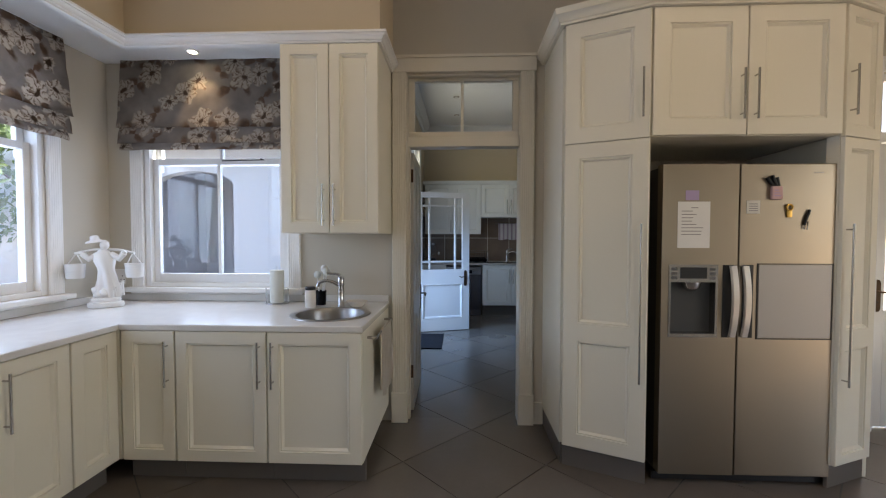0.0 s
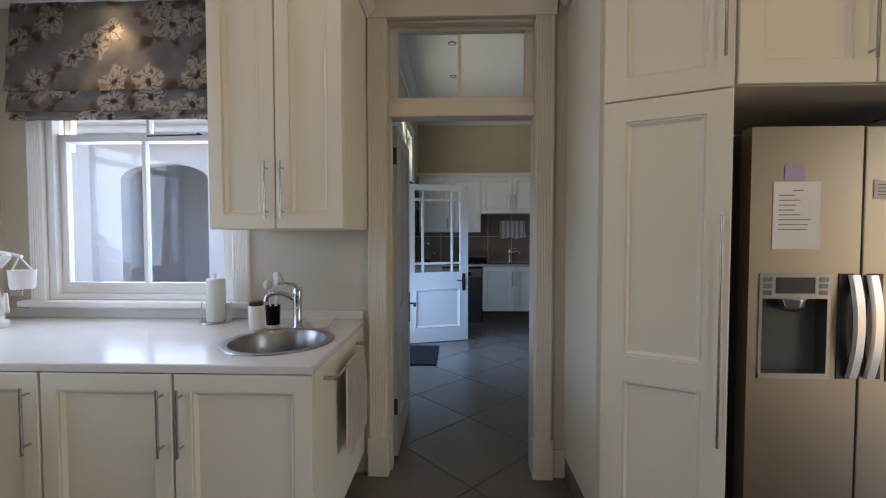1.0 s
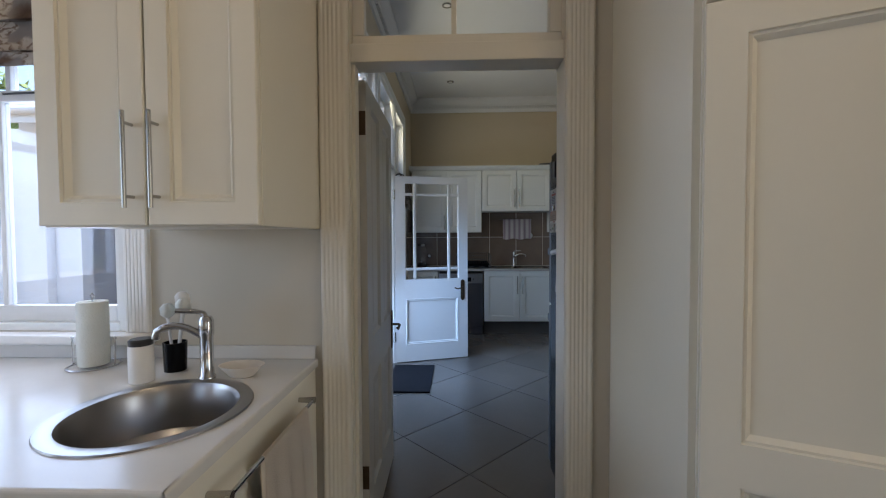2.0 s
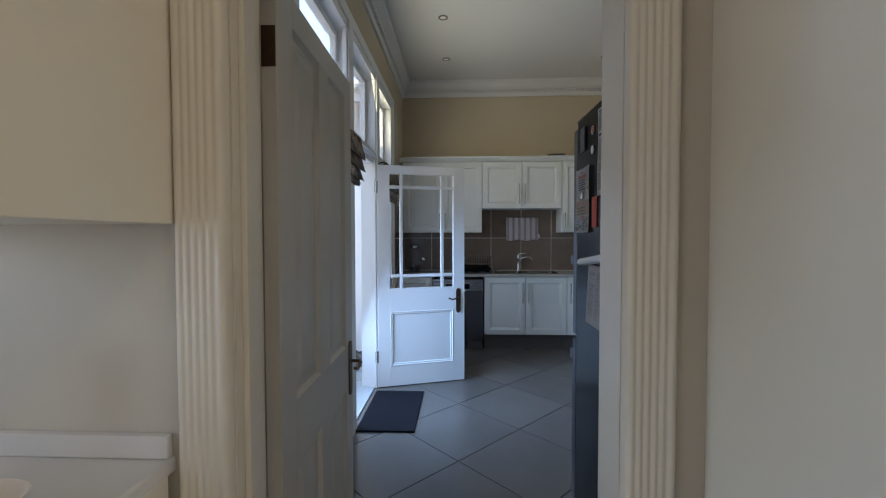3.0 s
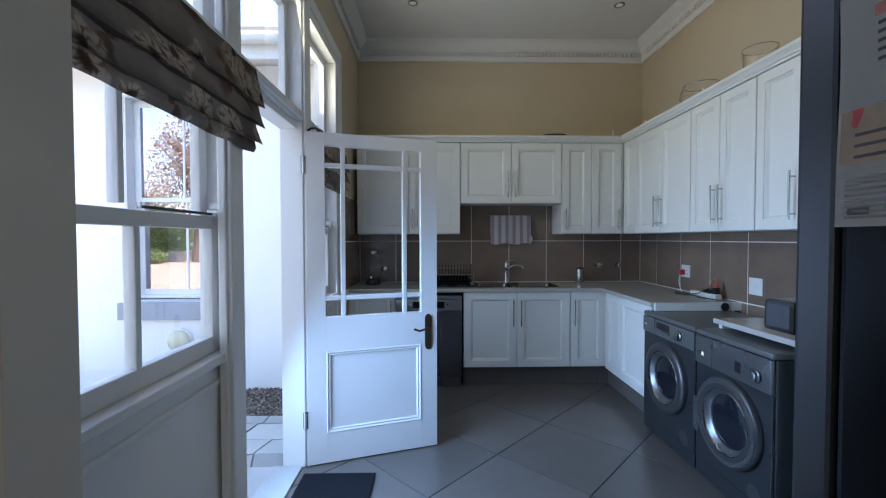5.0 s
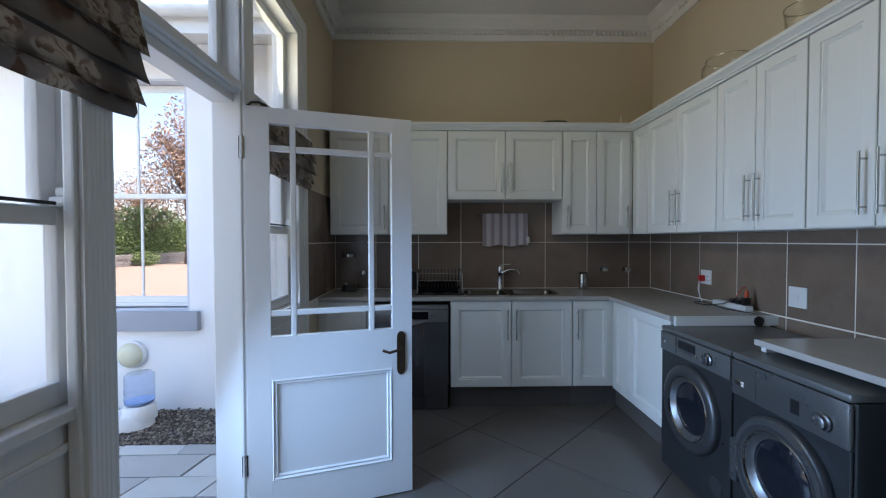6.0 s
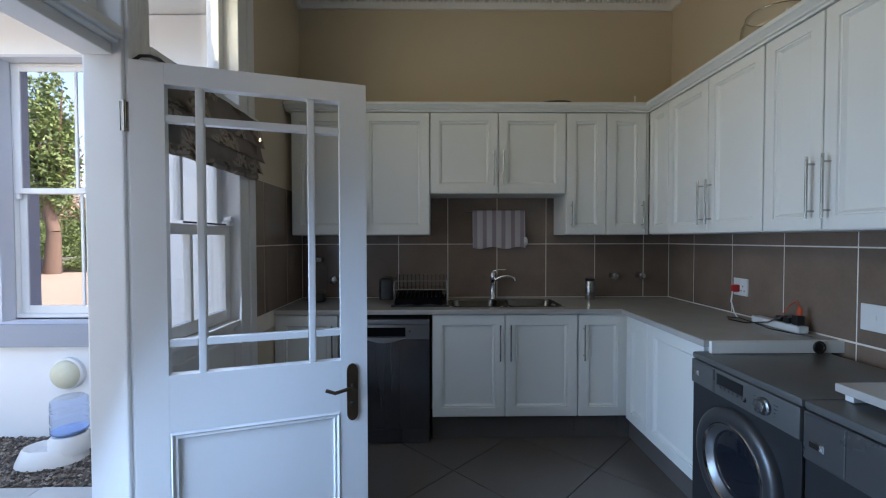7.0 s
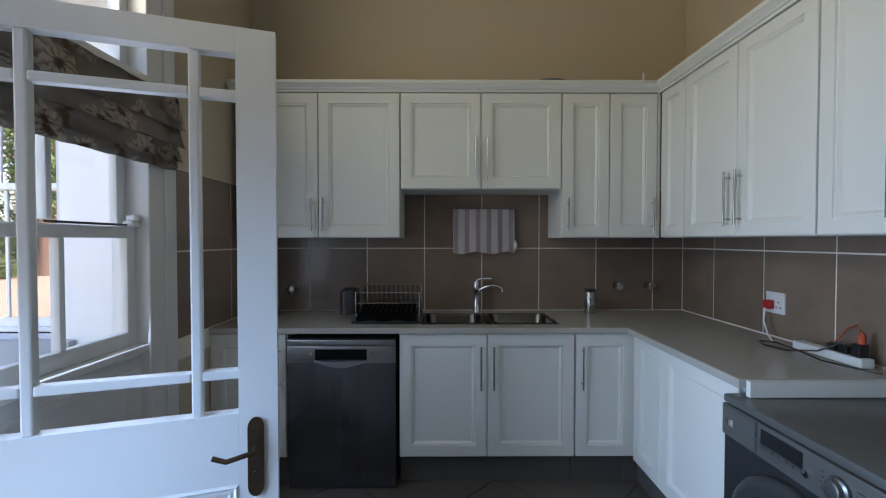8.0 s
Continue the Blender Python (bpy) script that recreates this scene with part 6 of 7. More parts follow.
# odds on top of the wall cabinets
od = thing("cable_coil", pose(1.53, 8.12, 2.331), "dark flat coil of cable on the wall cabinets", "cable")
part("coil", tube(bmesh.new(), [(0.10 * math.cos(a * 0.5) * (1 + 0.04 * a / 10), 0.05 * math.sin(a * 0.5), 0.008 + 0.0012 * a) for a in range(26)], 0.007, 8), M["graphite"], od, smooth=60)
od = thing("candle_stub", pose(2.10, 8.09, 2.336), "thin white candle stub on the wall cabinets", "candle")
part("candle", lathe(bmesh.new(), [(0.02, 0), (0.018, 0.01), (0.007, 0.014), (0.007, 0.075)], seg=12), M["plastic"], od, smooth=40)
for y in (7.69, 6.906):
    od = thing("candle_stub", pose(2.212, y, 2.336), "thin white candle stub on the wall cabinets", "candle")
    part("candle", lathe(bmesh.new(), [(0.016, 0), (0.015, 0.008), (0.008, 0.012), (0.008, 0.05), (0.004, 0.056)], seg=14), M["plastic"], od, smooth=40)
gv = thing("glass_vase", pose(2.36, 6.60, 2.331), "clear straight glass vase on the wall cabinets", "vase")
part("vase", lathe(bmesh.new(), [(0.05, 0.0), (0.07, 0.004), (0.085, 0.07), (0.09, 0.16), (0.094, 0.19), (0.090, 0.188), (0.086, 0.16), (0.081, 0.07), (0.05, 0.008)], seg=32, cap=False), M["glass"], gv, smooth=60)
# thin metal ring stands in for the highlight along the vase's edge
part("rim", tube(bmesh.new(), [(0.092 * math.cos(k * math.tau / 28), 0.092 * math.sin(k * math.tau / 28), 0.190) for k in range(29)], 0.0022, 6), M["satin"], gv, "satin metal ring drawing the glint of the glass rim", 60)
gb = thing("glass_bowl", pose(2.365, 7.165, 2.331), "clear round glass bowl on the wall cabinets", "bowl")
part("bowl", lathe(bmesh.new(), [(0.05, 0.0), (0.07, 0.004), (0.115, 0.035), (0.145, 0.085), (0.140, 0.13), (0.118, 0.165), (0.122, 0.172), (0.116, 0.170), (0.136, 0.13), (0.140, 0.085), (0.112, 0.038), (0.04, 0.006)], seg=36, cap=False), M["glass"], gb, smooth=60)
# the bowl's edge highlight, likewise shaped as a metal ring
part("rim", tube(bmesh.new(), [(0.121 * math.cos(k * math.tau / 32), 0.121 * math.sin(k * math.tau / 32), 0.173) for k in range(33)], 0.0025, 6), M["satin"], gb, "satin metal ring drawing the glint of the glass rim", 60)

# downlights
for x in (0.175, 1.955):
    for y in (7.65, 6.75, 5.85):
        th = thing("downlight", pose(x, y, L_CEIL - 0.001), "small chrome recessed downlight in the white ceiling", "downlight", "ceiling downlights")
        part("ring", lathe(bmesh.new(), [(0.045, 0), (0.043, -0.006), (0.032, -0.008), (0.03, -0.001)], seg=24, cap=False), M["satin"], th, smooth=40)
        part("lamp_face", lathe(bmesh.new(), [(0.03, -0.0012), (0.028, -0.003)], seg=20), M["dimlamp"], th)
for x, y in ((-1.62, 3.56), (-2.17, 2.75)):
    th = thing("downlight", pose(x, y, 2.6395), "small lit recessed downlight in the white soffit", "downlight", "soffit downlights")
    part("ring", lathe(bmesh.new(), [(0.042, 0), (0.04, -0.006), (0.03, -0.007), (0.028, -0.001)], seg=24, cap=False), M["white"], th, smooth=40)
    part("lamp_face", lathe(bmesh.new(), [(0.028, -0.0012), (0.026, -0.002)], seg=20), M["amber"], th)

for x in (-0.7, 1.5):
    for y in (-0.6, 1.75):
        th = thing("downlight", pose(x, y, K_CEIL - 0.001), "small lit recessed downlight in the kitchen ceiling", "downlight", "kitchen downlights")
        part("ring", lathe(bmesh.new(), [(0.045, 0), (0.043, -0.006), (0.032, -0.008), (0.03, -0.001)], seg=24, cap=False), M["white"], th, smooth=40)
        part("lamp_face", lathe(bmesh.new(), [(0.03, -0.0012), (0.028, -0.003)], seg=20), M["amber"], th)

# ---- kitchen counter things ----
ks = thing("round_sink", pose(SKX, SKY, zt), "round stainless steel sink bowl set in the quartz worktop", "sink")
part("bowl", lathe(bmesh.new(), [(0.243, 0.0006), (0.241, 0.005), (0.222, 0.006), (0.205, 0.003), (0.197, -0.012), (0.185, -0.13), (0.16, -0.158), (0.05, -0.165), (0.03, -0.166)], seg=56, cap=False), M["sink"], ks, smooth=35)
part("waste", lathe(bmesh.new(), [(0.034, -0.164), (0.03, -0.160), (0.01, -0.162)], seg=24), M["chrome"], ks, smooth=40)
mixer_tap("mixer_tap", pose(-0.575, 3.50, zt + 0.001, 0, 0, -76), 0.225, 0.145, "chrome single-lever mixer tap behind the round sink")
pt = thing("paper_towel_stand", pose(-1.07, 3.62, zt + 0.001), "paper towel roll on a wire stand", "paper towel")
part("roll", lathe(bmesh.new(), [(0.046, 0.008), (0.048, 0.012), (0.047, 0.235), (0.044, 0.238), (0.016, 0.238), (0.016, 0.20)], seg=28), M["papertowel"], pt, smooth=40)
part("base_ring", tube(bmesh.new(), [(0.078 * math.cos(a * math.tau / 24), 0.078 * math.sin(a * math.tau / 24), 0.004) for a in range(25)], 0.0035, 8), M["chrome"], pt, smooth=60)
part("spindle", tube(bmesh.new(), [(0, 0, 0.0045), (0, 0, 0.25), (0.008, 0, 0.258), (0, 0, 0.266), (-0.008, 0, 0.258), (0, 0, 0.25)], 0.003, 8), M["chrome"], pt)
for s in (-1, 1):
    part("arm", tube(bmesh.new(), [(0.078 * s, 0, 0.004), (0.08 * s, 0, 0.09), (0.08 * s, 0, 0.1)], 0.003, 8), M["chrome"], pt)
    part("arm_tip", lathe(bmesh.new(), [(0.003, 0), (0.006, 0.004), (0.006, 0.008), (0.002, 0.011)], Matrix.Translation((0.08 * s, 0, 0.098)), 10), M["chrome"], pt, smooth=40)
sd = thing("soap_dispenser", pose(-0.775, 3.47, zt + 0.001), "white ceramic canister with a black lid by the sink", "canister")
part("body", lathe(bmesh.new(), [(0.034, 0), (0.036, 0.004), (0.036, 0.115), (0.033, 0.119)], seg=24), M["plaster"], sd, smooth=40)
part("lid", lathe(bmesh.new(), [(0.034, 0.1195), (0.035, 0.135), (0.03, 0.14)], seg=24), M["black"], sd, smooth=40)
uc = thing("brush_holder", pose(-0.742, 3.585, zt + 0.001), "dark glass cup holding dish brushes", "brush holder")
part("cup", lathe(bmesh.new(), [(0.035, 0), (0.038, 0.10), (0.034, 0.10), (0.03, 0.01)], seg=20), M["blackgloss"], uc, smooth=40)
for dx, dy, ln, head in ((-0.015, 0, 0.185, "papertowel"), (0.012, 0.01, 0.225, "plaster"), (0.028, -0.012, 0.205, "papertowel")):
    part("brush_handle", tube(bmesh.new(), [(dx * 0.3, dy * 0.3, 0.015), (dx * 1.6, dy * 1.6, ln)], 0.005, 8), M["plastic"], uc)
    part("brush_head", lathe(bmesh.new(), [(0.008, 0), (0.022, 0.012), (0.024, 0.035), (0.012, 0.05)], Matrix.Translation((dx * 1.6, dy * 1.6, ln)), 14), M[head], uc, smooth=50)
ds = thing("soap_dish", pose(-0.472, 3.525, zt + 0.001), "shallow cream ceramic dish behind the tap", "dish")
part("bowl", lathe(bmesh.new(), [(0.05, 0), (0.06, 0.008), (0.105, 0.055), (0.099, 0.055), (0.055, 0.014), (0.02, 0.010)], Matrix.Diagonal((0.72, 0.5, 0.72, 1)), 28), M["towel"], ds, smooth=40)

st = thing("window_stay", pose(-1.385, KY + 0.03, 1.925), "thin black sash stay on the window meeting rail", "stay")
part("rod", rod(bmesh.new(), (-0.16, 0, 0), (0.16, 0, 0.006), 0.004), M["black"], st)
part("knob", lathe(bmesh.new(), [(0.009, 0), (0.009, 0.012)], Matrix.Translation((0.14, 0, 0.003)), 12), M["black"], st)

# towel rail on the end of the run
tr = thing("towel_rail", pose(-0.289, 3.0, 0.795), "chrome towel rail on the end of the cabinets", "rail")
part("bar", tube(bmesh.new(), [(0.05, 0.02, 0), (0.05, 0.56, 0)], 0.006), M["chrome"], tr, smooth=50)
for y in (0.03, 0.55):
    part("bracket", rod(bmesh.new(), (0, y, 0), (0.056, y, 0), 0.008, 0.011), M["satin"], tr, smooth=40)
tw = thing("hand_towel", pose(-0.239, 3.18, 0.795, 0, 0, 90), "cream cotton hand towel hung on the rail", "towel")
part("cloth", hung_cloth(bmesh.new(), 0.30, 0.39, 0.36, 0.016, 0.0065), M["towel"], tw, smooth=60)
part("inner_fold", B(0.003, 0.297, -0.0055, 0.0055, -0.355, 0.003, bevel=0.002), M["towel"], tw)


def figure():
    """A robed water carrier with a yoke and two pails, as one plain plaster shape."""
    bm = bmesh.new()
    lathe(bm, [(0.095, 0), (0.10, 0.012), (0.098, 0.03), (0.08, 0.036), (0.084, 0.05), (0.078, 0.062), (0.05, 0.065)], Matrix.Diagonal((1, 0.8, 1, 1)), 24)
    # rocky foot and gathered robe
    for k in range(9):
        a = k * 0.7
        m = Matrix.Translation((0.045 * math.cos(a), 0.035 * math.sin(a), 0.085 + 0.012 * (k % 3))) @ Matrix.Rotation(a, 4, "Z")
        bmesh.ops.create_icosphere(bm, subdivisions=1, radius=0.034, matrix=m)
    rob = [(0.066, 0.06), (0.072, 0.10), (0.062, 0.14), (0.053, 0.19), (0.044, 0.235), (0.047, 0.26), (0.058, 0.30), (0.052, 0.345), (0.03, 0.365), (0.02, 0.375)]
    seg = 40
    rings = [[bm.verts.new((r * (1 + 0.17 * math.sin(k * math.tau * 6 / seg + z * 16) * min(1, max(0.2, (0.36 - z) * 5))) * math.cos(k * math.tau / seg) + 0.012 * math.sin(z * 11), 0.75 * r * (1 + 0.17 * math.sin(k * math.tau * 6 / seg + z * 16) * min(1, max(0.2, (0.36 - z) * 5))) * math.sin(k * math.tau / seg), z)) for k in range(seg)] for r, z in rob]
    for a, b in zip(rings, rings[1:]):
        for k in range(seg):
            bm.faces.new((a[k], a[(k + 1) % seg], b[(k + 1) % seg], b[k]))
    # head and wide hat
    bmesh.ops.create_icosphere(bm, subdivisions=2, radius=0.03, matrix=Matrix.Translation((0.0, -0.004, 0.405)) @ Matrix.Diagonal((0.85, 0.9, 1.15, 1)))
    lathe(bm, [(0.052, 0.424), (0.047, 0.434), (0.026, 0.442), (0.024, 0.462), (0.018, 0.470), (0.004, 0.472)], Matrix.Rotation(radians(-7), 4, "Y"), 20)
    # sleeves, yoke, straps and pails
    for s in (-1, 1):
        tube(bm, [(0.035 * s, 0, 0.345), (0.085 * s, -0.01, 0.315), (0.115 * s, -0.02, 0.352)], 0.020, 10)
        tube(bm, [(0.105 * s, -0.02, 0.345), (0.125 * s, -0.02, 0.362)], 0.013, 8)
        px = 0.165 * s
        tube(bm, [(0.155 * s, 0, 0.352), (px - 0.045, 0, 0.275)], 0.004, 6)
        tube(bm, [(0.155 * s, 0, 0.352), (px + 0.045, 0, 0.275)], 0.004, 6)
        lathe(bm, [(0.044, 0.19), (0.048, 0.195), (0.054, 0.28), (0.057, 0.283), (0.05, 0.284), (0.042, 0.22)], Matrix.Translation((px, 0, 0)), 22)
    tube(bm, [(-0.165, 0, 0.350), (-0.08, 0.01, 0.372), (0, 0.012, 0.38), (0.08, 0.01, 0.372), (0.165, 0, 0.350)], 0.009, 8)
    for k in range(5):
        tube(bm, [(0.05 + 0.01 * k, -0.03 + 0.012 * k, 0.07), (0.06 + 0.006 * k, -0.03 + 0.012 * k, 0.12 + 0.012 * k)], 0.009, 6)
    return bm


solid("plaster_figurine", figure(), M["plaster"], "white plaster water-carrier figurine standing on the worktop", "figurine", smooth=50, m=pose(-2.165, 3.43, zt + 0.001, 0, 0, 18) @ Matrix.Scale(1.03, 4))

# ---- notes and magnets on the steel fridge ----
SF = 3.021


def note(name, x0, x1, z0, z1, y, material, label, category="note"):
    th = thing(name, pose(x0, y, z0), label, category)
    part("sheet", B(0, x1 - x0, -0.0025, -0.0008, 0, z1 - z0), M[material], th)
    return th


nt = note("note_sheet", 1.405, 1.575, 1.305, 1.555, SF, "plaster", "white handwritten list stuck on the steel fridge")
random.seed(4)
for k in range(9):
    z = 0.215 - k * 0.018
    part("writing", B(0.02 + (0.05 if k == 0 else 0), 0.02 + random.uniform(0.05, 0.12) + (0.02 if k == 0 else 0), -0.003, -0.0025, z, z + 0.004), M["ink"], nt)
note("sticky_note", 1.445, 1.515, 1.562, 1.615, SF, "lilac", "lilac sticky note on the steel fridge")
fm = note("fridge_magnet", 1.765, 1.835, 1.49, 1.56, SF, "paper", "square printed magnet on the steel fridge", "magnet")
for k in range(4):
    part("print", B(0.012, 0.058, -0.003, -0.0025, 0.014 + k * 0.012, 0.018 + k * 0.012), M["ink"], fm)
pk = thing("fridge_magnet", pose(1.885, SF - 0.001, 1.565), "pink pouch magnet holding dark pens on the steel fridge", "magnet")
part("pouch", boxes((0.0, 0.055, -0.018, 0.0, 0.0, 0.07), bevel=0.004), M["pink"], pk, "printed pink pouch", 30)
for k, (x, lean, h) in enumerate(((0.014, -0.040, 0.115), (0.026, -0.022, 0.128), (0.038, -0.010, 0.118))):
    part("pen", tube(bmesh.new(), [(x, -0.009, 0.072), (x + lean, -0.010, h)], 0.008, 8), M["black"], pk, smooth=60)
for k in range(3):
    part("print", B(0.010, 0.044 - 0.006 * k, -0.0188, -0.0181, 0.016 + k * 0.015, 0.021 + k * 0.015), M["lilac"], pk)
bo = thing("bottle_opener", pose(1.985, SF - 0.001, 1.50), "small brass bottle opener magnet on the steel fridge", "magnet")
part("loop", tube(bmesh.new(), [(0.015 * math.cos(a * math.tau / 16), -0.006, 0.022 + 0.016 * math.sin(a * math.tau / 16)) for a in range(17)], 0.005, 8), M["gold"], bo, smooth=60)
part("plate", boxes((-0.014, 0.014, -0.008, 0.0, -0.03, 0.006), bevel=0.005), M["gold"], bo, smooth=40)
fg = thing("dark_magnet", pose(2.075, SF - 0.001, 1.46), "small dark carved magnet on the steel fridge", "magnet")
part("shape", tube(bmesh.new(), [(-0.012, -0.006, -0.03), (-0.006, -0.007, -0.012), (0.0, -0.007, 0.012), (0.008, -0.006, 0.03), (0.014, -0.005, 0.05)], 0.0065, 8), M["black"], fg, smooth=60)
for dx in (-0.014, 0.002):
    part("foot", tube(bmesh.new(), [(dx + 0.004, -0.006, -0.012), (dx, -0.006, -0.055)], 0.003, 8), M["satin"], fg)

# ---- notes on the black fridge, on its side at x = 0.776 ----
BX = 0.776


def side_note(name, y0, y1, z0, z1, curl, label, rows, category="note"):
    """A curled sheet on the fridge's side that faces -x; rows: (x0, x1, z0, z1 as shares, material) of its print."""
    th = thing(name, pose(BX - 0.001, y1, z0, 0, 0, -90), label, category)
    w, h = y1 - y0, z1 - z0

    def bend(x, z):
        u, v = x / w, z / h
        return -0.0015 - curl * (max(0, u - 0.55) ** 2 * 2.2 + max(0, 0.3 - v) ** 2 * 1.5) - 0.0012 * math.sin(u * 9 + v * 7) - 0.0012

    def leaf(x0, x1, za, zb, lift, thick):
        bm = bmesh.new()
        nx = max(1, int(12 * (x1 - x0) / w))
        nz = max(1, int(12 * (zb - za) / h))
        g = [[bm.verts.new((x0 + (x1 - x0) * a / nx, bend(x0 + (x1 - x0) * a / nx, za + (zb - za) * c / nz) - lift, za + (zb - za) * c / nz)) for a in range(nx + 1)] for c in range(nz + 1)]
        for c in range(nz):
            for a in range(nx):
                bm.faces.new((g[c][a], g[c][a + 1], g[c + 1][a + 1], g[c + 1][a]))
        if thick:
            bmesh.ops.solidify(bm, geom=bm.faces[:], thickness=-thick)
        return bm

    part("sheet", leaf(0, w, 0, h, 0, 0.0005), M["paper"], th, smooth=60)
    for xa, xb, za, zb, mt in rows:
        part("print", leaf(w * xa, w * xb, h * za, h * zb, 0.0009 if mt in ("ink", "darkink") else 0.0006, 0), M[mt], th)
    return th


def text_rows(rng_, x0, x1, z0, z1, n, mt="ink", fill=0.45):
    """Uneven lines of print in a column, as shares of the sheet."""
    out = []
    for k in range(n):
        z = z1 - (z1 - z0) * (k + 0.8) / n
        out.append((x0, x0 + (x1 - x0) * rng_.uniform(0.6, 1.0), z, z + (z1 - z0) / n * fill, mt))
    return out


M.update(
    greypaper=surface("grey_printed_paper", (0.40, 0.40, 0.405), 0.8, vary=0.06, scale=8),
    darkink=surface("dark_print", (0.10, 0.09, 0.09), 0.8, vary=0.3, scale=60),
    green=surface("green_print", (0.25, 0.36, 0.24), 0.8, vary=0.4, scale=60),
    kraft=surface("kraft_print", (0.36, 0.27, 0.19), 0.85, vary=0.3, scale=40),
    newsprint=surface("grey_photo_print", (0.33, 0.295, 0.255), 0.85, vary=0.5, scale=70),
)
rr_ = random.Random(7)
fl = [(0.02, 0.98, 0.27, 0.50, "kraft"), (0.20, 0.72, 0.85, 0.90, "rose"), (0.34, 0.50, 0.925, 0.945, "darkink"), (0.06, 0.16, 0.42, 0.50, "red"), (0.82, 0.95, 0.64, 0.70, "rose"), (0.38, 0.62, 0.235, 0.262, "rose"), (0.30, 0.52, 0.57, 0.60, "rose"), (0.30, 0.50, 0.62, 0.64, "rose")]
fl += text_rows(rr_, 0.22, 0.74, 0.66, 0.84, 5, "darkink", 0.4) + text_rows(rr_, 0.10, 0.90, 0.28, 0.42, 3, "darkink", 0.3) + text_rows(rr_, 0.06, 0.40, 0.03, 0.22, 8, "ink") + text_rows(rr_, 0.48, 0.70, 0.03, 0.20, 7, "darkink") + text_rows(rr_, 0.74, 0.95, 0.05, 0.21, 6, "ink")
fl += [(0.27, 0.42, 0.07, 0.12, "green"), (0.60, 0.74, 0.15, 0.19, "tan"), (0.80, 0.90, 0.10, 0.14, "green"), (0.08, 0.2, 0.05, 0.08, "darkink")]
side_note("flyer", 4.315, 4.49, 1.368, 1.60, 0.012, "printed food flyer on the black fridge", fl)
nc = [(0.06, 0.94, 0.74, 0.92, "newsprint"), (0.10, 0.46, 0.955, 0.975, "darkink"), (0.55, 0.93, 0.07, 0.26, "newsprint"), (0.60, 0.74, 0.12, 0.20, "green"), (0.74, 0.90, 0.09, 0.17, "rose"), (0.06, 0.94, 0.68, 0.71, "darkink"), (0.55, 0.92, 0.28, 0.30, "rose")]
nc += text_rows(rr_, 0.06, 0.48, 0.40, 0.66, 12) + text_rows(rr_, 0.53, 0.94, 0.34, 0.66, 14) + text_rows(rr_, 0.06, 0.48, 0.06, 0.26, 9, "darkink") + text_rows(rr_, 0.06, 0.3, 0.28, 0.38, 5)
side_note("newspaper_cutting", 4.085, 4.245, 1.485, 1.76, 0.008, "newspaper cutting held by magnets on the black fridge", nc)
th = thing("orange_card", pose(BX - 0.001, 4.30, 1.385, 0, 0, -90), "small orange card on the black fridge", "card")
part("sheet", B(0, 0.048, -0.003, -0.0005, 0, 0.10), M["orange"], th)
th = thing("black_clip", pose(BX - 0.001, 4.43, 1.66, 0, 0, -90), "flat black magnet clip on the black fridge", "magnet")
part("plate", B(0, 0.05, -0.006, -0.0005, 0, 0.085, bevel=0.002), M["black"], th)
for y, z, r, mt in ((4.30, 1.71, 0.016, "rose"), (4.30, 1.645, 0.016, "plastic"), (4.20, 1.725, 0.019, "newsprint"), (4.12, 1.745, 0.019, "newsprint"), (4.185, 1.55, 0.018, "satin"), (4.40, 1.50, 0.015, "satin"), (4.197, 1.40, 0.018, "pink"), (4.11, 1.405, 0.020, "rose")):
    th = thing("button_magnet", pose(BX - (0.0075 if r > 0.0151 and z > 1.45 and y < 4.25 or y == 4.40 else 0.001), y, z, 0, 0, -90), "round badge magnet on the black fridge", "magnet", "badge magnets")
    part("rim", lathe(bmesh.new(), [(r, 0.0), (r, 0.0018), (r * 0.9, 0.0036)], Matrix.Rotation(radians(90), 4, "X"), 24), M["satin"], th, smooth=40)
    part("face", lathe(bmesh.new(), [(r * 0.89, 0.0037), (r * 0.6, 0.0046), (r * 0.2, 0.005)], Matrix.Rotation(radians(90), 4, "X"), 24), M[mt], th, smooth=40)
rh = thing("sheet_holder", pose(BX, 0, 0), "white plastic bar holding printed sheets on the black fridge", "holder")
part("bar", tube(bmesh.new(), [(-0.016, 4.378, 1.262), (-0.016, 3.975, 1.308)], 0.013, 14), M["plastic"], rh, smooth=50)
random.seed(9)
for y0, y1, z0, lean in ((4.165, 4.315, 1.062, 0.010), (3.985, 4.172, 1.085, 0.022)):
    zt2 = 1.248 + (4.33 - (y0 + y1) / 2) * 0.12
    h = zt2 - z0
    bm = boxes((-0.0012, 0, y0, y1, -h, 0))
    tilt = Matrix.Translation((-0.006, 0, zt2)) @ Matrix.Rotation(math.atan2(lean, h), 4, "Y")
    bmesh.ops.transform(bm, matrix=tilt, verts=bm.verts)
    sh = part("sheet", bm, M["greypaper"], rh)
    for k in range(34):
        z = -0.02 - k * (h - 0.04) / 34
        for c in range(2):
            ya = y1 - 0.012 - c * (y1 - y0) * 0.5 - random.choice((0, 0, 0.004))
            if random.random() < 0.12:
                continue
            bm = boxes((-0.0018, -0.0013, ya - (y1 - y0) * random.uniform(0.15, 0.42), ya, z, z + random.choice((0.0014, 0.002, 0.0026))))
            bmesh.ops.transform(bm, matrix=tilt, verts=bm.verts)
            part("print_line", bm, M["ink"], sh)
cl = thing("folded_bag", pose(1.03, 4.12, 1.796), "crumpled grey bag lying on the black fridge", "bag")
bm = bmesh.new()
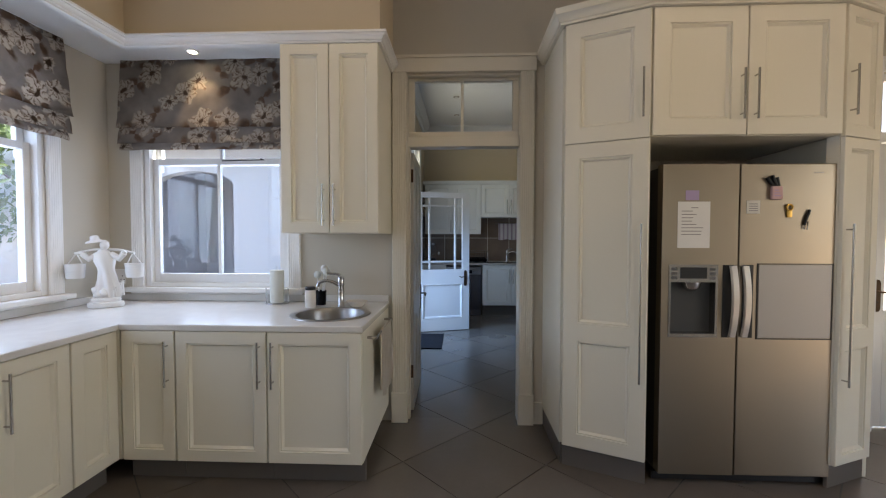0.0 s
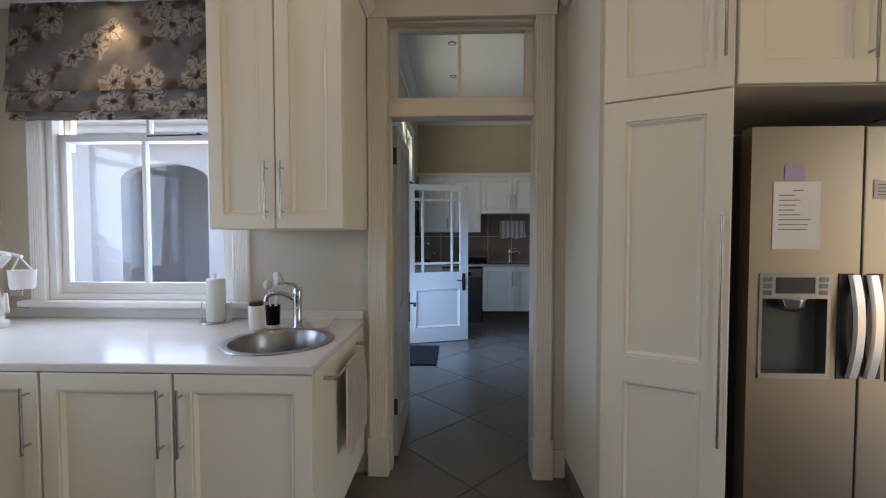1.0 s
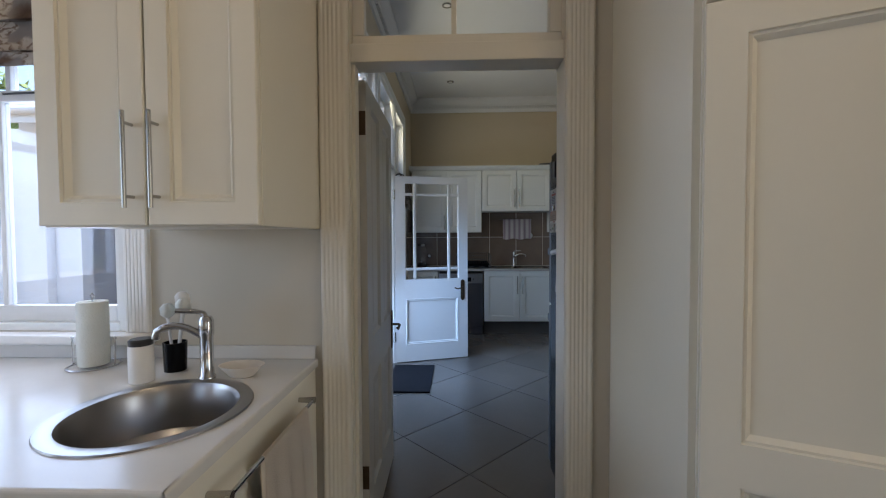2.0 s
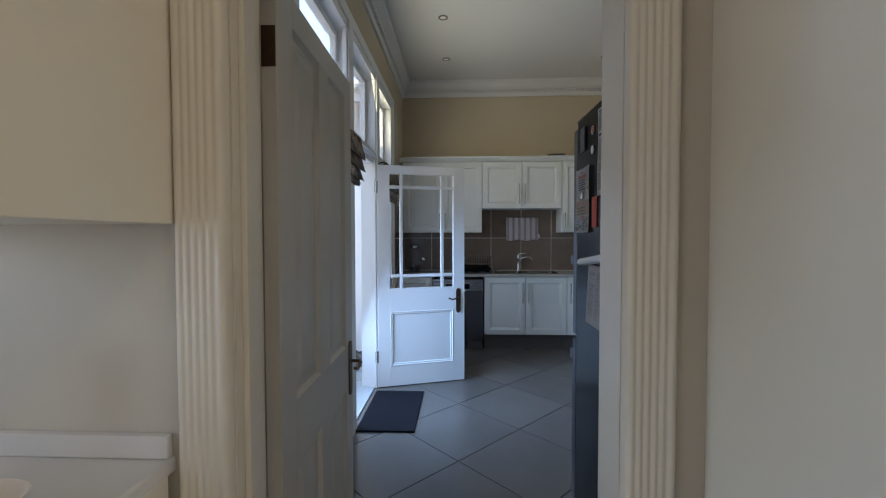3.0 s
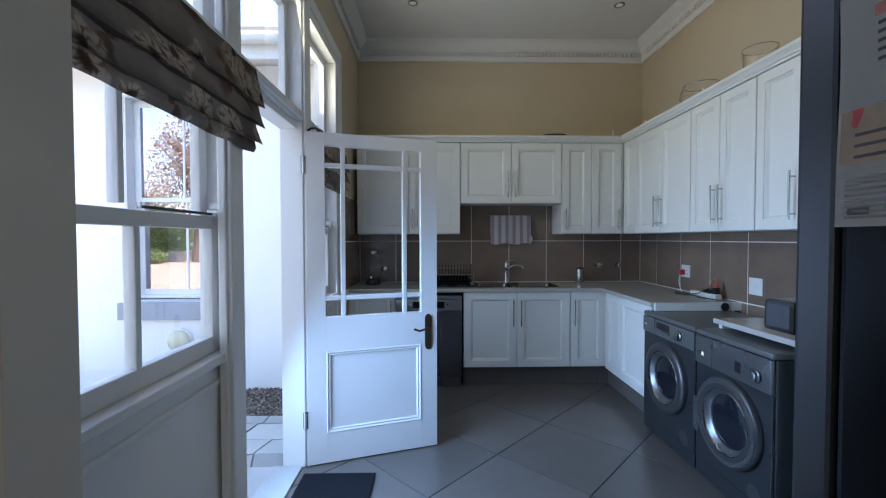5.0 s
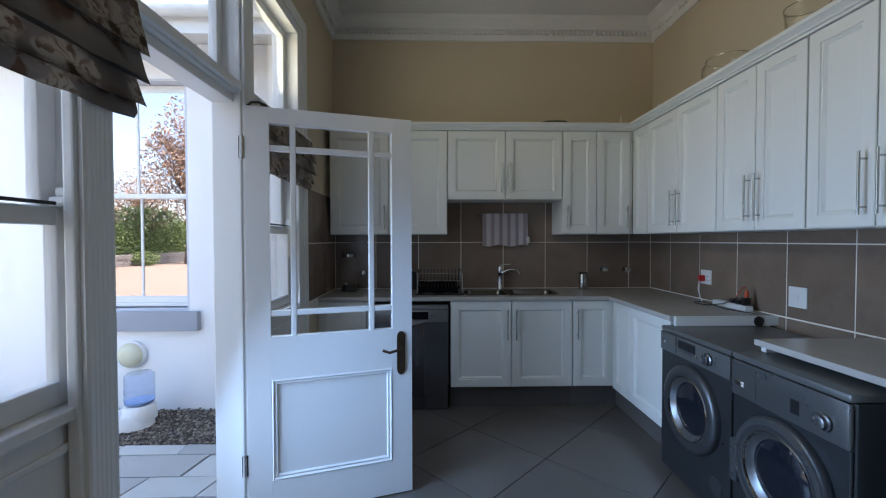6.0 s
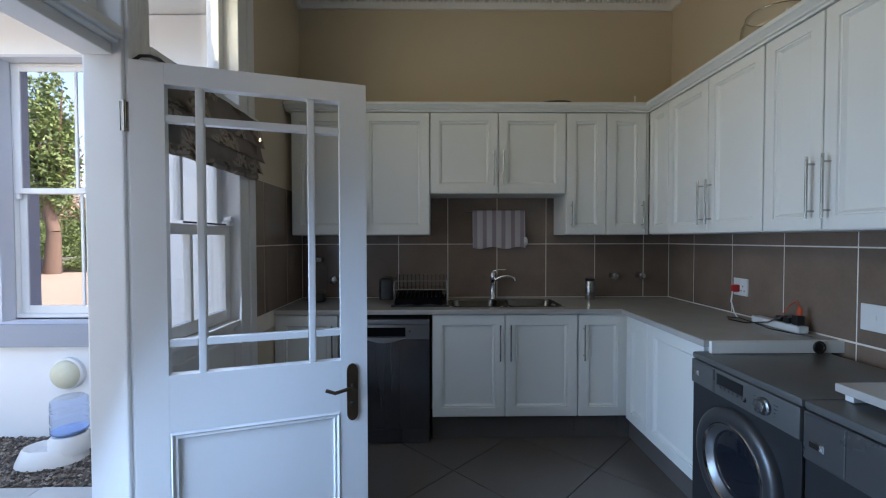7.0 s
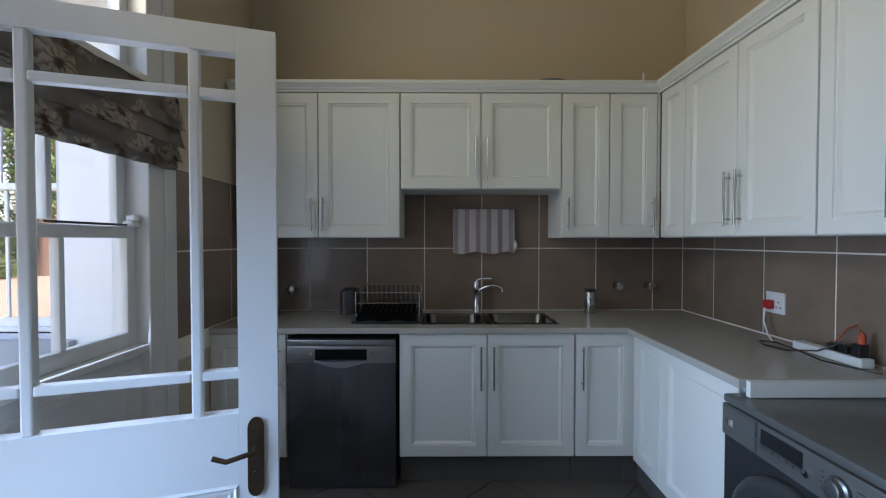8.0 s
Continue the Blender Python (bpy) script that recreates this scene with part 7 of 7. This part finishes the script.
bmesh.ops.create_icosphere(bm, subdivisions=3, radius=1, matrix=Matrix.Diagonal((0.22, 0.16, 0.04, 1)))
for v in bm.verts:
    v.co += v.co.normalized() * 0.03 * noise.noise(v.co * 14)
    v.co.z = max(v.co.z, -0.03) + 0.03
part("cloth", bm, M["greyrender"], cl, smooth=60)

# ---- kitchen's further glazed door in the north wall ----
d4 = thing("door_4", pose(3.12, KY, 0), "white glazed door beyond the fridge housing", "door", kind="structure")
part("leaf", boxes((0.0, 0.11, 0.03, 0.07, 0.01, 2.02), (0.72, 0.83, 0.03, 0.07, 0.01, 2.02), (0.11, 0.72, 0.03, 0.07, 1.92, 2.02), (0.11, 0.72, 0.03, 0.07, 0.01, 0.85), bevel=0.004), M["white"], d4)
pane("pane", B(0.11, 0.72, 0.048, 0.052, 0.85, 1.92), d4)
part("transom", boxes((0, 0.83, 0.02, 0.09, 2.03, 2.10), (0, 0.83, 0.03, 0.07, 2.45, 2.5), (0.40, 0.43, 0.03, 0.07, 2.10, 2.45), bevel=0.004), M["white"], d4)
part("casing", boxes((-0.10, 0.0, -0.03, -0.001, 0, 2.6), (0.83, 0.93, -0.03, -0.001, 0, 2.6), (0.0, 0.83, -0.03, -0.001, 2.5, 2.6), bevel=0.005), M["white"], d4)
lever_set(d4, 0.06, 0.98, 0.03, -1, 1)
structure("baseboard", boxes((0.762, 0.834, KY - 0.018, KY - 0.001, 0, 0.16), (2.55, 3.0, KY - 0.018, KY - 0.001, 0, 0.16), (4.07, 4.38, KY - 0.018, KY - 0.001, 0, 0.16), bevel=0.003), M["trim"], "cream painted skirting board")

part("stay_cable", tube(bmesh.new(), [(0.01, 0.02, 1.988), (0.03, 0.02, 2.006), (0.06, 0.022, 2.01), (0.09, 0.02, 1.999), (0.10, 0.02, 1.987)], 0.006, 8), M["black"], bpy.data.objects["door_2"], "black stay cable", 50)

# ---- courtyard: flags, gravel, water dispenser, lamp ----
random.seed(11)
pav = structure("pavement", B(-6.5, -0.605, 4.0, 7.70, G - 0.03, G - 0.008), M["joint"], "bed of the stone paving in the courtyard")
yy = 4.02
row = 0
while yy < 7.66:
    d = random.choice((0.22, 0.28, 0.34))
    d = min(d, 7.69 - yy)
    xx, lean = -4.6 + random.uniform(-0.3, 0), 0.0
    border = yy + d > 7.6
    while xx < -0.62:
        w = min(random.uniform(0.28, 0.62), -0.61 - xx)
        turn = 0.0 if border or xx + w > -0.64 else random.uniform(-0.16, 0.16)
        if w > 0.06 and d > 0.06:
            bm = bmesh.new()
            j = [random.uniform(0.003, 0.010) for _ in range(8)]
            pts = [(j[0] - lean / 2, j[1]), (w - j[2] - turn / 2, j[3]), (w - j[4] + turn / 2, d - j[5]), (j[6] + lean / 2, d - j[7])]
            top = [bm.verts.new((x - w / 2, y - d / 2, 0)) for x, y in pts]
            bot = [bm.verts.new((x - w / 2, y - d / 2, -0.02)) for x, y in pts]
            bm.faces.new(top), bm.faces.new(bot[::-1])
            for k in range(4):
                bm.faces.new((top[k], bot[k], bot[(k + 1) % 4], top[(k + 1) % 4]))
            bmesh.ops.recalc_face_normals(bm, faces=bm.faces)
            ob = part("paving_stone", bm, M["pinkslab" if random.random() < 0.22 else "slab"], pav)
            ob.matrix_world = pose(xx + w / 2, yy + d / 2, G + random.uniform(0, 0.006), random.uniform(-0.4, 0.4), random.uniform(-0.4, 0.4), 0)
        xx += w
        lean = turn
    yy += d
solid("door_step", boxes((-1.05, -0.602, 5.66, 6.60, G - 0.02, -0.045), bevel=0.01), M["slab"], "worn stone step outside the garden door", "step")
# gravel bed
rng = np.random.default_rng(5)
octa = np.array([(1, 0, 0), (0, 1, 0), (-1, 0, 0), (0, -1, 0), (0, 0, 1), (0, 0, -1)], float)
tri = [(0, 1, 4), (1, 2, 4), (2, 3, 4), (3, 0, 4), (1, 0, 5), (2, 1, 5), (3, 2, 5), (0, 3, 5)]
vs, fs = [], []
for k in range(9000):
    c = np.array([rng.uniform(-4.1, -0.62), rng.uniform(7.71, LYN - 0.01), G - 0.012 + rng.uniform(0, 0.02)])
    r = rng.uniform(0.007, 0.019)
    s = octa * r * rng.uniform(0.6, 1.2, (1, 3)) * np.array([1, 1, 0.7])
    a = rng.uniform(0, 6.28)
    rot = np.array([[math.cos(a), -math.sin(a), 0], [math.sin(a), math.cos(a), 0], [0, 0, 1]])
    base_i = len(vs)
    vs += (s @ rot.T + c).tolist()
    fs += [tuple(base_i + i for i in t) for t in tri]
me = bpy.data.meshes.new("gravel_bed")
me.from_pydata(vs, [], fs)


def gravel_material():
    m, t, p, n, link = nodes_of("mixed_gravel")
    geo, ramp = n("ShaderNodeNewGeometry"), n("ShaderNodeValToRGB")
    e = ramp.color_ramp.elements
    e[0].color, e[1].color = (0.05, 0.045, 0.04, 1), (0.34, 0.30, 0.25, 1)
    x = e.new(0.5)
    x.color = (0.15, 0.12, 0.10, 1)
    link(geo.outputs["Random Per Island"], ramp.inputs[0]), link(ramp.outputs[0], p.inputs["Base Color"])
    p.inputs["Roughness"].default_value = 0.9
    return m


me.materials.append(gravel_material())
tagged(new("gravel_bed", me), "loose brown and grey gravel along the wing wall", "gravel", kind="stuff")
structure("gravel_base", B(-4.2, -0.605, 7.702, LYN - 0.001, G - 0.05, G - 0.012), M["gravel"], "dark earth under the gravel strip")

pd = thing("pet_waterer", pose(-2.045, 8.02, G + 0.005, 0, 0, 14), "white pet waterer with an upturned clear blue bottle", "pet waterer")
bm = bmesh.new()
prof = [(0.212, 0.15, 0.0), (0.208, 0.147, 0.02), (0.196, 0.138, 0.05), (0.172, 0.12, 0.105), (0.165, 0.112, 0.112), (0.15, 0.10, 0.10), (0.125, 0.08, 0.07)]
loops = [[bm.verts.new((rx * math.cos(k * math.tau / 28) - 0.035, ry * math.sin(k * math.tau / 28), z)) for k in range(28)] for rx, ry, z in prof]
for a, b in zip(loops, loops[1:]):
    for k in range(28):
        bm.faces.new((a[k], a[(k + 1) % 28], b[(k + 1) % 28], b[k]))
bm.faces.new(loops[-1]), bm.faces.new(loops[0][::-1])
part("bowl", bm, M["plastic"], pd, "white plastic bowl", 40)
part("neck", lathe(bmesh.new(), [(0.125, 0.05), (0.122, 0.15), (0.10, 0.175)], Matrix.Translation((0.06, 0.02, 0)), 28), M["plastic"], pd, smooth=40)
part("water", lathe(bmesh.new(), [(0.082, 0.178), (0.104, 0.197), (0.105, 0.208)], Matrix.Translation((0.06, 0.02, 0)), 28), M["bluewater"], pd, "blue tinted water", 30)
part("bottle", lathe(bmesh.new(), [(0.085, 0.176), (0.108, 0.195), (0.110, 0.25), (0.103, 0.262), (0.110, 0.274), (0.110, 0.335), (0.103, 0.347), (0.110, 0.359), (0.108, 0.42), (0.085, 0.44)], Matrix.Translation((0.06, 0.02, 0)), 28), M["bottle"], pd, "clear blue water bottle", 30)
wl = thing("bulkhead_lamp", pose(-2.268, LYN - 0.001, 0.312), "round cream bulkhead lamp on the white rendered wall", "wall lamp")
part("base", lathe(bmesh.new(), [(0.125, 0), (0.125, 0.03), (0.115, 0.04)], Matrix.Rotation(radians(90), 4, "X"), 32), M["white"], wl, smooth=40)
part("glass", lathe(bmesh.new(), [(0.112, 0.0405), (0.108, 0.06), (0.085, 0.08), (0.04, 0.093), (0.005, 0.095)], Matrix.Rotation(radians(90), 4, "X"), 32), M["lampglass"], wl, smooth=50)

# ---- garden, seen by the windows and mirrored in the wing window ----


def leaves(bm_name, centre, radii, count, size, seed, material, parent, hollow=0.55):
    """A crown of many small folded leaf clumps with an uneven outline and gaps."""
    r = np.random.default_rng(seed)
    lobes = r.normal(size=(9, 3))
    lobes /= np.linalg.norm(lobes, axis=1)[:, None]
    v, f = [], []
    while len(f) < count:
        d = r.normal(size=3)
        d /= np.linalg.norm(d)
        k = 0.72 + 0.5 * max(0, float((lobes @ d).max()) - 0.6)
        rad = (hollow + (1 - hollow) * r.uniform() ** 0.6) * k
        if noise.noise(Vector(d * 3.1 + seed)) < -0.22:
            continue
        c = np.array(centre) + d * rad * np.array(radii)
        t1, t2 = r.normal(size=3), r.normal(size=3)
        t1 /= np.linalg.norm(t1)
        t2 = t2 - t1 * (t1 @ t2)
        t2 /= np.linalg.norm(t2)
        s = size * r.uniform(0.6, 1.4)
        b = len(v)
        v += [(c - t1 * s).tolist(), (c + t2 * s * 0.45).tolist(), (c + t1 * s).tolist(), (c - t2 * s * 0.45).tolist()]
        f.append((b, b + 1, b + 2, b + 3))
    me = bpy.data.meshes.new(bm_name)
    me.from_pydata(v, [], f)
    me.materials.append(material)
    ob = new(bm_name, me)
    ob.parent = parent
    return ob


def tree(x, y, h, spread, seed, material, label, count=2600, crown_z=0.62, open_crown=0.5, fine=0.022):
    r = random.Random(seed)
    th = thing("tree", pose(x, y, G), label, "tree", "garden trees")
    bm = bmesh.new()
    tw_ = 0.035 * h
    line = [(0, 0, 0), (0.02 * h, 0.01 * h, 0.2 * h), (-0.01 * h, 0.02 * h, 0.42 * h), (0.02 * h, 0, 0.7 * h)]
    for a, b, ra, rb in zip(line, line[1:], (tw_, tw_ * 0.75, tw_ * 0.5), (tw_ * 0.75, tw_ * 0.5, tw_ * 0.18)):
        rod(bm, a, b, ra, rb, 10)
    for k in range(9):
        z0 = r.uniform(0.3, 0.6) * h
        a = r.uniform(0, math.tau)
        ln = r.uniform(0.5, 0.95) * spread
        m1 = (math.cos(a) * ln * 0.5, math.sin(a) * ln * 0.5, z0 + 0.14 * h)
        m2 = (math.cos(a + 0.3) * ln, math.sin(a + 0.3) * ln, z0 + r.uniform(0.2, 0.38) * h)
        rod(bm, (0, 0, z0), m1, tw_ * 0.32, tw_ * 0.2, 7), rod(bm, m1, m2, tw_ * 0.2, tw_ * 0.06, 6)
    part("trunk", bm, M["bark"], th, smooth=50)
    leaves("crown", (0, 0, crown_z * h), (spread, spread, 0.42 * h), count, fine * h, seed, material, th, open_crown)
    return th


tree(-17.4, -7.6, 9.8, 1.5, 1, M["leaf"], "tall slim green garden tree with feathery foliage", 6000, 0.6, 0.3, 0.012)
tree(-22.0, -19.5, 7.4, 2.7, 2, M["russet"], "rounded thin-leaved russet tree beyond the garden wall", 7000, 0.6, 0.05, 0.009)
tree(-23.5, -17.0, 5.8, 2.6, 12, M["russet"], "low rounded russet tree beyond the garden wall", 5000, 0.6, 0.1, 0.012)
tree(-15.8, -15.5, 11.2, 3.3, 3, M["russet"], "tall russet-leaved tree beside the garden wall", 9000, 0.60, 0.1, 0.009)
tree(-20.3, -10.6, 9.2, 1.8, 15, M["russet"], "tall russet and bronze tree near the garden fence", 5000, 0.62, 0.1, 0.010)
tree(-24.0, -13.0, 5.4, 3.6, 4, M["leaf"], "broad low green garden tree", 3600, 0.5)
tree(-8.8, 9.4, 4.6, 2.0, 5, M["leaf"], "small green tree beyond the house wing", 3600)
tree(-14.5, 13.5, 7.0, 3.0, 6, M["leaf"], "broad green garden tree beyond the wing", 3600)
tree(-20.0, -18.0, 5.0, 3.2, 7, M["leaf"], "broad low green garden tree", 3600, 0.5)
tree(-19.5, 4.0, 6.5, 3.0, 8, M["leaf"], "rounded green garden tree in the lawn", 3600)
for k, (x, y, r) in enumerate(((-17.6, -6.0, 0.9), (-17.3, -9.0, 0.8), (-17.5, -13.6, 1.0), (-18.9, -3.2, 1.1))):
    th = thing("shrub", pose(x, y, G), "clipped rounded green garden shrub", "shrub", "garden shrubs")
    bm = bmesh.new()
    for a in range(6):
        rod(bm, (0, 0, -0.02), (0.4 * r * math.cos(a), 0.4 * r * math.sin(a), 0.5 * r), 0.02, 0.008, 6)
    part("stems", bm, M["bark"], th)
    leaves("foliage", (0, 0, 0.42 * r), (r, r, 0.55 * r), 1500, 0.06, 30 + k, M["leaf"], th, 0.35)
random.seed(21)
gw = thing("garden_wall", pose(0, 0, G), "low pale dry-stone garden wall", "garden wall")
for lay in range(5):
    y = -19.0 + 0.2 * (lay % 3)
    while y < 8.0:
        w = random.uniform(0.6, 1.1)
        part("stone", B(-18.4 + random.uniform(0, 0.05), -18.05 + random.uniform(0, 0.05), y + 0.01, y + w - 0.01, 0.14 * lay - 0.02, 0.14 * lay + 0.118, bevel=0.02), M["drystone"], gw)
        y += w
fn = thing("garden_fence", pose(0, 0, G), "white post and rail garden fence", "fence")
for k in range(13):
    part("post", B(-21.06, -20.94, -20 + 2 * k, -19.9 + 2 * k, -0.05, 1.15), M["white"], fn)
for z in (0.55, 1.0):
    part("rail", B(-20.99, -20.93, -20, 4.1, z, z + 0.09), M["white"], fn)
structure("lawn", B(-70, -18.8, -40, 30, G - 0.03, G - 0.01), M["lawn"], "rough green lawn beyond the garden wall")
# far hedge line
hn = thing("hedge_row", pose(0, 0, G), "loose green hedge behind the garden wall", "hedge")
for k in range(4):
    leaves("foliage", (-19.8, -22 + k * 5.5, 1.3), (1.0, 3.6, 2.0), 6000, 0.08, 80 + k, M["leaf"], hn, 0.3)
hg = thing("hedge_row", pose(0, 0, G), "dense dark green hedge closing the garden", "hedge")
for k in range(6):
    leaves("foliage", (-29, -34 + k * 11, 1.7), (2.2, 6.8, 2.6), 6500, 0.14, 60 + k, M["leaf"], hg, 0.2)
